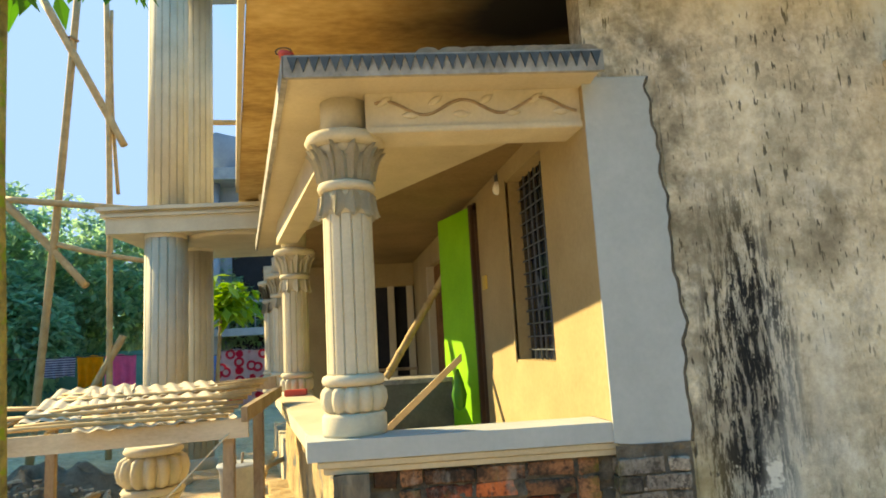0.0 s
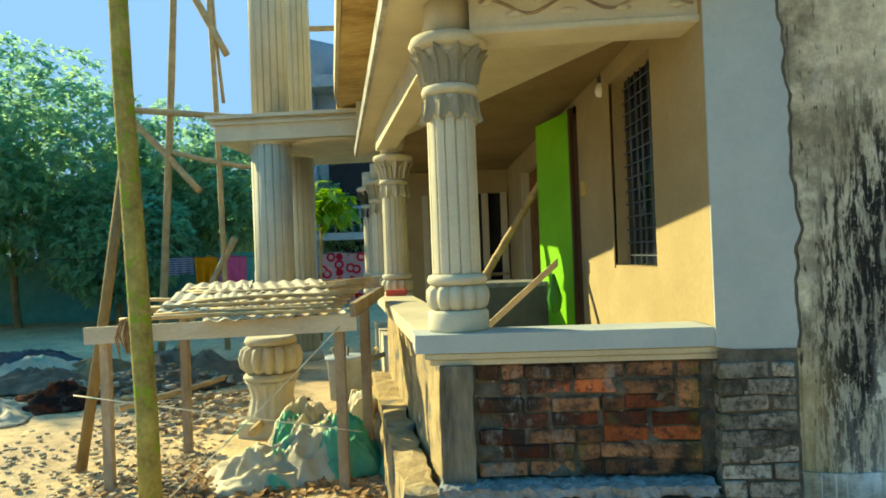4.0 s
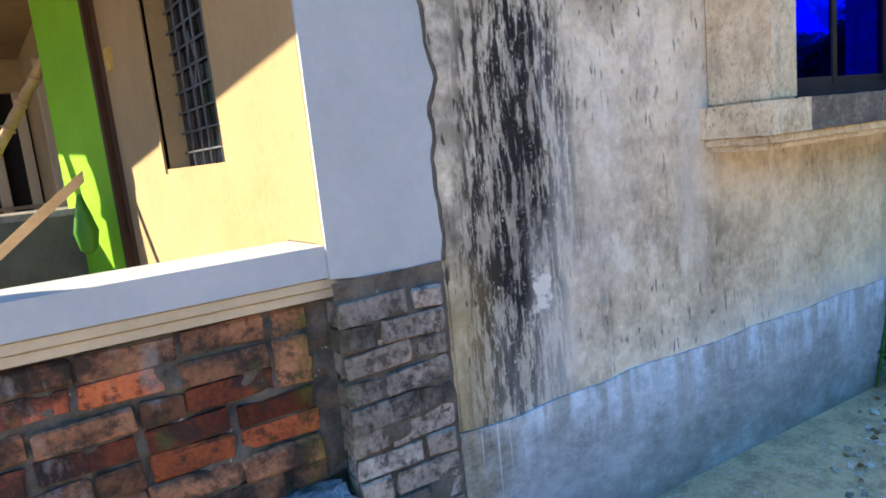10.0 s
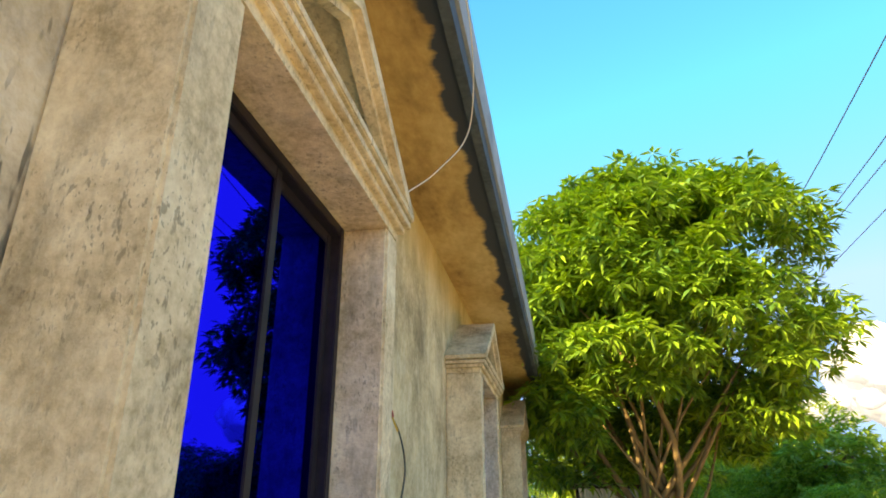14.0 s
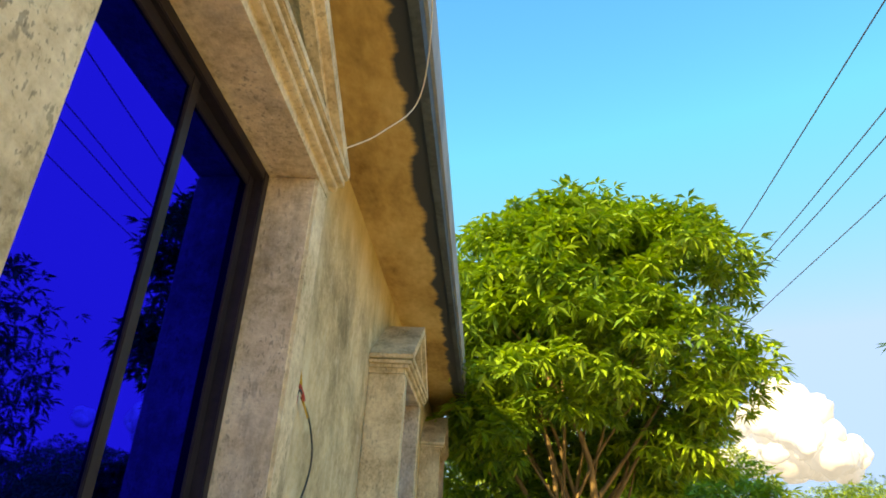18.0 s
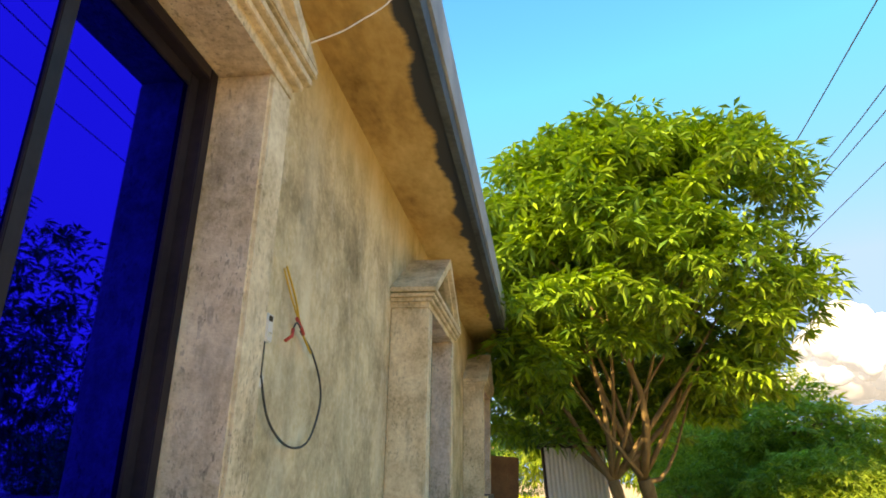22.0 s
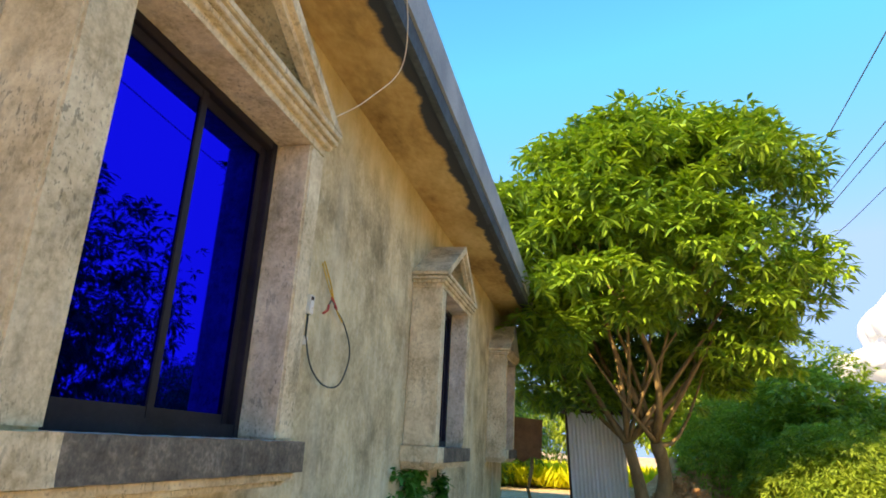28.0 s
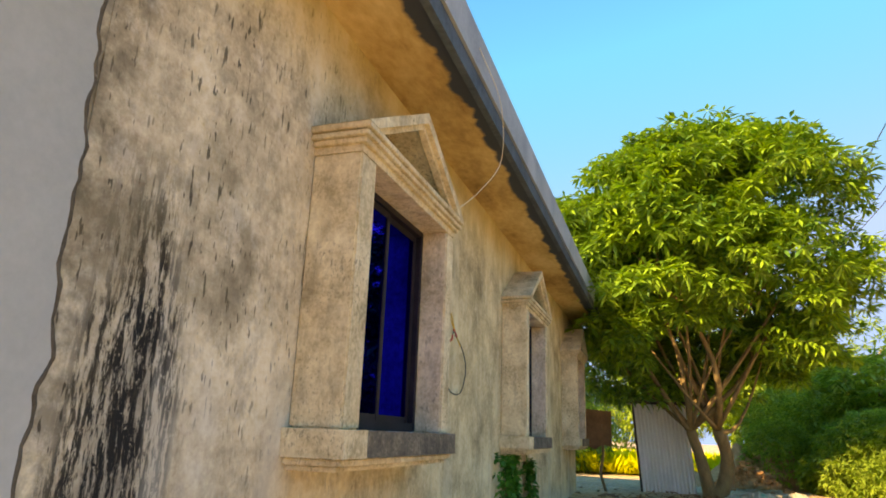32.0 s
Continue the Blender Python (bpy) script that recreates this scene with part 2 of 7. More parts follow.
def leaf_material(name, dark, light, rough=0.45, glow=0.35, through_tint=(1.0, 0.95, 0.30)):
    m, nt, b = nodes_of(name)
    g = nt.nodes.new("ShaderNodeNewGeometry")
    c = ramp(nt, g.outputs["Random Per Island"], [(0.0, dark), (0.6, light), (1.0, tuple(min(1, x * 1.5) for x in light))])
    v = coords(nt)
    c = mixc(nt, 0.5, c, ramp(nt, noise_tex(nt, v, 0.9, 3), [(0.35, dark), (0.65, light)]))
    nt.links.new(c, b.inputs["Base Color"])
    b.inputs["Roughness"].default_value = rough
    b.inputs["Specular IOR Level"].default_value = 0.35
    tr = nt.nodes.new("ShaderNodeBsdfTranslucent")
    nt.links.new(mixc(nt, 1.0, c, through_tint, "MULTIPLY"), tr.inputs[0])
    mx = nt.nodes.new("ShaderNodeMixShader")
    mx.inputs[0].default_value = glow
    nt.links.new(b.outputs[0], mx.inputs[1])
    nt.links.new(tr.outputs[0], mx.inputs[2])
    nt.links.new(mx.outputs[0], nt.nodes["Material Output"].inputs[0])
    return m


def glass_material():
    """Dark blue mirror film on the glazing."""
    m, nt, b = nodes_of("blue_glass")
    g = nt.nodes.new("ShaderNodeBsdfGlossy")
    g.inputs["Color"].default_value = (0.0, 0.004, 0.58, 1)
    g.inputs["Roughness"].default_value = 0.015
    n = nt.nodes.new("ShaderNodeBump")
    n.inputs["Strength"].default_value, n.inputs["Distance"].default_value = 0.02, 0.01
    nt.links.new(noise_tex(nt, coords(nt), 1.6, 2), n.inputs["Height"])
    nt.links.new(n.outputs[0], g.inputs["Normal"])
    nt.links.new(g.outputs[0], nt.nodes["Material Output"].inputs[0])
    return m


def cloud_material():
    """White cloud with an added glow that evens out its shaded sides."""
    m, nt, b = nodes_of("glowing_cloud_white")
    b.inputs["Base Color"].default_value = (0.40, 0.40, 0.41, 1)
    b.inputs["Roughness"].default_value = 1.0
    # emission brightens the cloud beyond what the sun gives it
    b.inputs["Emission Color"].default_value = (1.0, 0.93, 0.90, 1)
    b.inputs["Emission Strength"].default_value = 0.13
    return m


def sooty_brick(name, dark, light, soot):
    """Old brick under soot, moss and lime bloom that run on from brick to brick."""
    m, nt, b = nodes_of(name)
    v = coords(nt)
    f = maths(nt, "ADD", maths(nt, "MULTIPLY", noise_tex(nt, v, 7, 6), 0.6), maths(nt, "MULTIPLY", noise_tex(nt, v, 55, 4), 0.4))
    c = ramp(nt, f, [(0.34, dark), (0.64, light)])
    o = nt.nodes.new("ShaderNodeObjectInfo")
    h = nt.nodes.new("ShaderNodeHueSaturation")
    nt.links.new(maths(nt, "ADD", maths(nt, "MULTIPLY", o.outputs["Random"], 1.05), 0.22), h.inputs["Value"])
    nt.links.new(c, h.inputs["Color"])
    c = h.outputs[0]
    s = ramp(nt, noise_tex(nt, v, 3.2, 6, 0.65), [(soot, (0, 0, 0)), (soot + 0.1, (1, 1, 1))])
    c = mixc(nt, maths(nt, "MULTIPLY", s, 0.85), c, (0.018, 0.019, 0.018))
    pit = ramp(nt, noise_tex(nt, v, 19, 5, 0.7), [(0.50, (0, 0, 0)), (0.62, (1, 1, 1))])
    c = mixc(nt, maths(nt, "MULTIPLY", pit, 0.75), c, (0.03, 0.024, 0.02))
    bl = ramp(nt, noise_tex(nt, coords(nt, (1, 1, 0.4)), 6, 6, 0.7), [(0.56, (0, 0, 0)), (0.68, (1, 1, 1))])
    c = mixc(nt, maths(nt, "MULTIPLY", bl, 0.5), c, (0.33, 0.31, 0.28))
    mo = ramp(nt, noise_tex(nt, v, 4.4, 5), [(0.60, (0, 0, 0)), (0.68, (1, 1, 1))])
    c = mixc(nt, maths(nt, "MULTIPLY", mo, 0.5), c, (0.09, 0.10, 0.03))
    # a stripe of moss in the inner corner
    sx = nt.nodes.new("ShaderNodeSeparateXYZ")
    nt.links.new(v, sx.inputs[0])
    stripe = maths(nt, "SUBTRACT", 1.0, maths(nt, "MULTIPLY", maths(nt, "ABSOLUTE", maths(nt, "ADD", sx.outputs[0], 0.09)), 9.0), True)
    mm = ramp(nt, noise_tex(nt, v, 16, 5, 0.7), [(0.40, (0, 0, 0)), (0.58, (1, 1, 1))])
    c = mixc(nt, maths(nt, "MULTIPLY", maths(nt, "MULTIPLY", stripe, mm), 0.85), c, (0.12, 0.13, 0.02))
    nt.links.new(c, b.inputs["Base Color"])
    b.inputs["Roughness"].default_value = 0.92
    b.inputs["Specular IOR Level"].default_value = 0.2
    bump(nt, b, f, 0.7, 0.012)
    return m


def soffit_material():
    """Brown soffit whose outer margin is blackened by drips along a wavy line."""
    m, nt, b = nodes_of("stained_soffit")
    v = coords(nt, (0.5, 1, 1))
    f = maths(nt, "ADD", maths(nt, "MULTIPLY", noise_tex(nt, v, 1.3, 6), 0.7), maths(nt, "MULTIPLY", noise_tex(nt, v, 16, 5), 0.3))
    c = ramp(nt, f, [(0.34, (0.24, 0.145, 0.045)), (0.5, (0.50, 0.345, 0.13)), (0.66, (0.68, 0.53, 0.25))])
    s = nt.nodes.new("ShaderNodeSeparateXYZ")
    nt.links.new(coords(nt), s.inputs[0])
    wav = maths(nt, "MULTIPLY", maths(nt, "SUBTRACT", noise_tex(nt, coords(nt, (1, 0.2, 1)), 2.6, 5), 0.5), 0.30)
    edge = maths(nt, "MULTIPLY", maths(nt, "SUBTRACT", maths(nt, "ADD", -0.47, wav), s.outputs[1]), 25.0, True)
    c = mixc(nt, edge, c, (0.035, 0.045, 0.06))
    # near-black blot over the porch corner, fading outward with noise
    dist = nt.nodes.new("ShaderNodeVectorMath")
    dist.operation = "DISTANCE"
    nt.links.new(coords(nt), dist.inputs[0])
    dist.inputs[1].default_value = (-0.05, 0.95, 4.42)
    dark_blot = maths(nt, "SUBTRACT", 1.65, maths(nt, "ADD", dist.outputs["Value"], maths(nt, "MULTIPLY", noise_tex(nt, v, 2.2, 4), 0.6)), True)
    c = mixc(nt, dark_blot, c, (0.015, 0.015, 0.018))
    nt.links.new(c, b.inputs["Base Color"])
    b.inputs["Roughness"].default_value = 0.9
    bump(nt, b, f, 0.2, 0.006)
    return m


def dado_material():
    """Blue lime wash over damp cement: brightest in a torn band along the top, olive and dark lower down, ochre at the corner."""
    m, nt, b = nodes_of("damp_blue_dado")
    v = coords(nt, (0.7, 1, 1))
    n1, n2 = noise_tex(nt, v, 3.6, 10, 0.78), noise_tex(nt, v, 24, 6, 0.75)
    f = maths(nt, "ADD", maths(nt, "MULTIPLY", n1, 0.65), maths(nt, "MULTIPLY", n2, 0.35))
    c = ramp(nt, f, [(0.32, (0.19, 0.20, 0.185)), (0.50, (0.35, 0.365, 0.355)), (0.68, (0.52, 0.54, 0.525))])
    s = nt.nodes.new("ShaderNodeSeparateXYZ")
    nt.links.new(coords(nt), s.inputs[0])
    wob = maths(nt, "MULTIPLY", maths(nt, "SUBTRACT", n1, 0.5), 0.8)
    band = maths(nt, "MULTIPLY", maths(nt, "SUBTRACT", maths(nt, "ADD", s.outputs[2], wob), 0.22), 3.2, True)
    wash = ramp(nt, noise_tex(nt, coords(nt, (5, 5, 0.9)), 1.6, 7, 0.7), [(0.42, (0.05, 0.05, 0.05)), (0.56, (1, 1, 1))])
    c = mixc(nt, maths(nt, "MULTIPLY", maths(nt, "MULTIPLY", band, wash), 0.9), c, ramp(nt, n2, [(0.32, (0.44, 0.55, 0.63)), (0.68, (0.76, 0.85, 0.90))]))
    low = maths(nt, "MULTIPLY", maths(nt, "SUBTRACT", 0.16, maths(nt, "ADD", s.outputs[2], wob)), 3.0, True)
    c = mixc(nt, maths(nt, "MULTIPLY", low, 0.6), c, (0.13, 0.13, 0.09))
    corner = maths(nt, "MULTIPLY", maths(nt, "SUBTRACT", 0.70, maths(nt, "ADD", s.outputs[0], maths(nt, "MULTIPLY", wob, 0.5))), 5.0, True)
    c = mixc(nt, maths(nt, "MULTIPLY", corner, 0.8), c, ramp(nt, n2, [(0.35, (0.10, 0.085, 0.05)), (0.65, (0.34, 0.29, 0.18))]))
    drip = ramp(nt, noise_tex(nt, coords(nt, (55, 55, 0.8)), 1.0, 2), [(0.60, (0, 0, 0)), (0.64, (1, 1, 1))])
    c = mixc(nt, maths(nt, "MULTIPLY", maths(nt, "MULTIPLY", drip, corner), 0.8), c, (0.72, 0.74, 0.74))
    nt.links.new(c, b.inputs["Base Color"])
    b.inputs["Roughness"].default_value = 0.9
    b.inputs["Specular IOR Level"].default_value = 0.2
    bump(nt, b, f, 0.45, 0.012)
    return m


def surround_material():
    """Tan cement of the window surrounds: brown grime in clouds, pale worn arrises and dense dark pits."""
    m, nt, b = nodes_of("stained_window_surround")
    v = coords(nt)
    n1, n2 = noise_tex(nt, v, 3.0, 8, 0.66), noise_tex(nt, v, 30, 6, 0.7)
    f = maths(nt, "ADD", maths(nt, "MULTIPLY", n1, 0.6), maths(nt, "MULTIPLY", n2, 0.4))
    c = ramp(nt, f, [(0.34, (0.38, 0.30, 0.165)), (0.48, (0.68, 0.575, 0.375)), (0.64, (0.90, 0.81, 0.58))])
    where = ramp(nt, noise_tex(nt, v, 2.2, 4), [(0.40, (0, 0, 0)), (0.62, (1, 1, 1))])
    for sc, th in (((46, 46, 20), 0.60), ((95, 95, 50), 0.61), ((20, 20, 9), 0.66)):
        pit = ramp(nt, noise_tex(nt, coords(nt, sc), 1.0, 3, 0.55), [(th, (0, 0, 0)), (th + 0.05, (1, 1, 1))])
        c = mixc(nt, maths(nt, "MULTIPLY", maths(nt, "MULTIPLY", pit, where), 0.50), c, (0.08, 0.062, 0.045))
    run = ramp(nt, noise_tex(nt, coords(nt, (5, 5, 2.2)), 1.0, 8, 0.7), [(0.50, (0, 0, 0)), (0.64, (1, 1, 1))])
    c = mixc(nt, maths(nt, "MULTIPLY", run, 0.40), c, (0.19, 0.165, 0.11))
    nt.links.new(c, b.inputs["Base Color"])
    b.inputs["Roughness"].default_value = 0.92
    b.inputs["Specular IOR Level"].default_value = 0.15
    bump(nt, b, maths(nt, "ADD", n2, noise_tex(nt, v, 80, 3)), 0.4, 0.008)
    return m


def sill_material():
    """Blackened cement sill with pale drips on its face and a paler speckled top."""
    m, nt, b = nodes_of("mildewed_sill")
    v = coords(nt)
    n1, n2 = noise_tex(nt, v, 6, 7, 0.68), noise_tex(nt, v, 45, 5, 0.7)
    f = maths(nt, "ADD", maths(nt, "MULTIPLY", n1, 0.6), maths(nt, "MULTIPLY", n2, 0.4))
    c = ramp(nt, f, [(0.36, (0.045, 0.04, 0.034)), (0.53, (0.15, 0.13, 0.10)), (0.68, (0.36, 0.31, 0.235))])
    drip = ramp(nt, noise_tex(nt, coords(nt, (26, 26, 2.0)), 1.0, 3), [(0.62, (0, 0, 0)), (0.68, (1, 1, 1))])
    c = mixc(nt, maths(nt, "MULTIPLY", maths(nt, "MULTIPLY", drip, n1), 0.35), c, (0.40, 0.36, 0.31))
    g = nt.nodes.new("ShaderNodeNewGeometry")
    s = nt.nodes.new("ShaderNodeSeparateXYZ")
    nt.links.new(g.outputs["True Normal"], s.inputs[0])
    # upward faces take a paler, speckled colour
    top_tone = ramp(nt, n2, [(0.38, (0.20, 0.18, 0.16)), (0.62, (0.66, 0.62, 0.56))])
    c = mixc(nt, maths(nt, "MULTIPLY", maths(nt, "SUBTRACT", s.outputs[2], 0.6), 2.2, True), c, top_tone)
    nt.links.new(c, b.inputs["Base Color"])
    b.inputs["Roughness"].default_value = 0.9
    bump(nt, b, f, 0.5, 0.01)
    return m


M = {
    "old": old_wall_material(),
    "footing": surface("crumbling_ochre_footing", (0.16, 0.12, 0.07), (0.55, 0.42, 0.22), 4.0, 30, 0.95, 0.8, 0.03, spots=((0.12, 0.13, 0.13), 3.0, 0.58)),
    "fresh": surface("fresh_cement", (0.34, 0.375, 0.38), (0.47, 0.50, 0.495), 1.5, 30, 0.9, 0.15, 0.004),
    "dado": dado_material(),
    "cream": surface("cream_cement", (0.42, 0.37, 0.26), (0.60, 0.54, 0.40), 2.0, 40, 0.88, 0.2, 0.005),
    "surround": surround_material(),
    "sillblack": sill_material(),
    "soffit": soffit_material(),
    "fascia": surface("black_eave_edge", (0.03, 0.04, 0.05), (0.10, 0.13, 0.16), 2.5, 20, 0.8, 0.4, 0.01),
    "roofband": surface("grey_roof_band", (0.22, 0.26, 0.30), (0.42, 0.46, 0.50), 2.0, 30, 0.85, 0.2, 0.005),
    "pier": surface("streaked_rough_cement", (0.04, 0.038, 0.03), (0.28, 0.245, 0.185), 5.0, 30, 0.95, 0.8, 0.02, (1.6, 1.6, 0.25)),
    "column": surface("unpainted_column_cement", (0.42, 0.385, 0.29), (0.62, 0.57, 0.44), 2.0, 50, 0.85, 0.2, 0.004),
    "blackband": surface("sooty_dentil", (0.12, 0.12, 0.11), (0.46, 0.45, 0.42), 4.0, 25, 0.85, 0.3, 0.006),
    "brick": sooty_brick("old_red_brick", (0.11, 0.036, 0.022), (0.42, 0.11, 0.045), 0.45),
    "brickbright": sooty_brick("bare_orange_brick", (0.24, 0.065, 0.025), (0.52, 0.145, 0.05), 0.55),
    "brickgrey": sooty_brick("sooted_brick", (0.11, 0.06, 0.035), (0.40, 0.19, 0.095), 0.49),
    "limebrick": sooty_brick("lime_washed_brick", (0.16, 0.135, 0.11), (0.52, 0.45, 0.37), 0.55),
    "mortar": surface("crumbling_mortar", (0.03, 0.027, 0.022), (0.17, 0.148, 0.115), 7.0, 50, 0.95, 0.8, 0.014, spots=((0.44, 0.42, 0.38), 18.0, 0.66)),
    "ledge": surface("cement_ledge", (0.12, 0.12, 0.12), (0.40, 0.405, 0.41), 9.0, 45, 0.95, 1.0, 0.03),
    "ceiling": surface("veranda_ceiling", (0.15, 0.10, 0.045), (0.28, 0.20, 0.10), 0.9, 20, 0.9, 0.15, 0.004),
    "frontwall": surface("ochre_plaster", (0.265, 0.20, 0.10), (0.42, 0.33, 0.18), 1.2, 30, 0.88, 0.15, 0.004),
    "green": surface("lime_green_paint", (0.16, 0.42, 0.01), (0.26, 0.60, 0.03), 1.5, 40, 0.45, 0.1, 0.003),
    "darkwood": surface("dark_wood", (0.035, 0.022, 0.015), (0.10, 0.06, 0.04), 3.0, 40, 0.6, 0.3, 0.004, (1, 1, 0.2)),
    "brownframe": surface("dark_aluminium", (0.012, 0.011, 0.016), (0.035, 0.03, 0.036), 4.0, 40, 0.4, 0.05, 0.002, spec=0.12),
    "iron": surface("navy_iron", (0.05, 0.065, 0.09), (0.13, 0.16, 0.20), 8.0, 60, 0.5, 0.2, 0.002),
    "bamboo": surface("dry_bamboo", (0.30, 0.20, 0.09), (0.56, 0.42, 0.22), 5.0, 60, 0.7, 0.2, 0.004, vary=0.4),
    "bark": surface("brown_bark", (0.13, 0.09, 0.04), (0.36, 0.25, 0.11), 6.0, 40, 0.95, 0.7, 0.02, (1, 1, 0.4)),
    "palmbark": surface("mossy_palm_bark", (0.13, 0.11, 0.04), (0.46, 0.40, 0.12), 6.0, 34, 0.95, 0.9, 0.03, (1, 1, 0.9), spots=((0.22, 0.30, 0.03), 7.0, 0.54)),
    "oldwood": surface("weathered_timber", (0.20, 0.14, 0.09), (0.48, 0.38, 0.26), 5.0, 50, 0.85, 0.4, 0.005, (1, 1, 0.4), vary=0.4),
    "paleboard": surface("sunbleached_board", (0.42, 0.36, 0.27), (0.72, 0.64, 0.50), 4.0, 50, 0.85, 0.4, 0.005, (0.4, 1, 1), vary=0.3),
    "bluesheet": surface("pale_blue_tarp", (0.25, 0.42, 0.55), (0.45, 0.62, 0.72), 3, 40, 0.6, 0.3, 0.006),
    "gravelm": surface("pale_gravel", (0.30, 0.27, 0.22), (0.70, 0.64, 0.54), 20, 80, 0.95, 0.3, 0.006, island=0.8),
    "clay": surface("orange_clay", (0.36, 0.17, 0.06), (0.70, 0.40, 0.17), 5, 40, 0.95, 0.5, 0.01),
    "chipstone": surface("crushed_stone", (0.32, 0.32, 0.32), (0.74, 0.74, 0.73), 30, 90, 0.9, 0.3, 0.004, island=0.9),
    "trough": surface("dark_wet_cement", (0.06, 0.065, 0.06), (0.16, 0.165, 0.15), 3, 30, 0.8, 0.3, 0.006),
    "tarpdark": surface("dark_tarp", (0.05, 0.06, 0.08), (0.16, 0.17, 0.20), 3, 40, 0.6, 0.3, 0.006),
    "tin": surface("corrugated_tin", (0.66, 0.65, 0.58), (0.86, 0.85, 0.78), 2.0, 30, 0.5, 0.1, 0.003, (1, 1, 0.5)),
    "rust": surface("rusty_sheet", (0.12, 0.06, 0.03), (0.30, 0.16, 0.07), 3.0, 30, 0.85, 0.3, 0.005),
    "wire": surface("dark_cable", (0.03, 0.03, 0.03), (0.08, 0.08, 0.08), 9, 60, 0.5, 0.1, 0.001),
    "yellowwire": surface("yellow_cable", (0.55, 0.32, 0.03), (0.7, 0.45, 0.05), 9, 60, 0.5, 0.1, 0.001),
    "redtape": surface("red_tape", (0.45, 0.05, 0.04), (0.6, 0.1, 0.08), 9, 60, 0.5, 0.1, 0.001),
    "plastic": surface("pale_sacking", (0.58, 0.51, 0.38), (0.86, 0.80, 0.64), 3, 70, 0.6, 0.3, 0.006, vary=0.3, spots=((0.20, 0.58, 0.42), 2.6, 0.60)),
    "greenplastic": surface("green_sacking", (0.08, 0.42, 0.28), (0.28, 0.66, 0.46), 3, 60, 0.5, 0.3, 0.006),
    "rubble": surface("broken_cement", (0.20, 0.165, 0.12), (0.50, 0.42, 0.31), 6, 50, 0.95, 0.5, 0.01, island=1.1),
    "litter": surface("dry_leaf_litter", (0.14, 0.07, 0.03), (0.42, 0.26, 0.12), 9, 60, 0.9, 0.4, 0.005),
    "bluewall": surface("blue_grey_house_paint", (0.20, 0.27, 0.36), (0.32, 0.40, 0.50), 1.0, 20, 0.8, 0.1, 0.004),
    # near-black colour that stands in for the shade of unlit rooms
    "roomshade": surface("painted_interior_shade", (0.015, 0.015, 0.018), (0.03, 0.03, 0.035), 2, 20, 0.9, 0.1, 0.003),
    "bulbglass": surface("frosted_bulb", (0.75, 0.74, 0.70), (0.85, 0.84, 0.80), 4, 20, 0.25, 0.02, 0.001),
    "switchp": surface("yellowed_plastic", (0.50, 0.36, 0.08), (0.62, 0.46, 0.12), 4, 20, 0.5, 0.05, 0.001),
    "cloud": cloud_material(),
    "glass": glass_material(),
    # teal of the sunlit haze, painted onto the fence
    "tealfence": surface("teal_haze_colour", (0.06, 0.20, 0.17), (0.14, 0.34, 0.30), 2, 20, 0.7, 0.2, 0.006),
    "darkglass": surface("dark_pane", (0.006, 0.01, 0.02), (0.012, 0.02, 0.035), 2, 10, 0.12, 0.02, 0.002),
    "mango": leaf_material("mango_leaf", (0.05, 0.16, 0.04), (0.31, 0.47, 0.04), 0.36, 0.30),
    "lane": leaf_material("lane_bush_leaf", (0.10, 0.22, 0.03), (0.40, 0.52, 0.08), 0.5, 0.5),
    "dull": leaf_material("yard_leaf", (0.06, 0.15, 0.03), (0.17, 0.32, 0.06), 0.45, 0.5),
    "bright": leaf_material("bright_leaf", (0.10, 0.26, 0.015), (0.30, 0.48, 0.03)),
    "crop": leaf_material("crop_leaf", (0.55, 0.60, 0.02), (0.80, 0.82, 0.05), 0.5, 0.45),
    # distance haze and backlight are put into this pale bluish leaf colour
    "garden": leaf_material("hazed_garden_leaf", (0.19, 0.35, 0.25), (0.42, 0.60, 0.40), 0.6, 0.75, (0.95, 1.0, 0.85)),
    "creeper": leaf_material("creeper_leaf", (0.03, 0.13, 0.02), (0.08, 0.28, 0.04)),
}


# ---------------------------------------------------------------- building helpers
def box(bm, x0, y0, z0, x1, y1, z1, bev=0.0):
    r = bmesh.ops.create_cube(bm, size=1.0)
    for v in r["verts"]:
        v.co = Vector((x0 + (v.co.x + 0.5) * (x1 - x0), y0 + (v.co.y + 0.5) * (y1 - y0), z0 + (v.co.z + 0.5) * (z1 - z0)))
    if bev:
        es = {e for v in r["verts"] for e in v.link_edges}
        bmesh.ops.bevel(bm, geom=list(es), offset=bev, segments=2, affect="EDGES")
    return bm


def boxes(*rows, bev=0.0):
    bm = bmesh.new()
    for r in rows:
        box(bm, *r, bev=bev)
    return bm


def prism(points, depth):
    """A closed outline of 3D points pushed along a vector."""
    bm = bmesh.new()
    a = [bm.verts.new(p) for p in points]
    b = [bm.verts.new(Vector(p) + Vector(depth)) for p in points]
    n = len(a)
    bm.faces.new(a)
    bm.faces.new(b[::-1])
    for i in range(n):
        bm.faces.new((a[i], b[i], b[(i + 1) % n], a[(i + 1) % n]))
    bmesh.ops.recalc_face_normals(bm, faces=bm.faces)
    return bm


def slab(outline, z0, z1):
    return prism([(x, y, z0) for x, y in outline], (0, 0, z1 - z0))


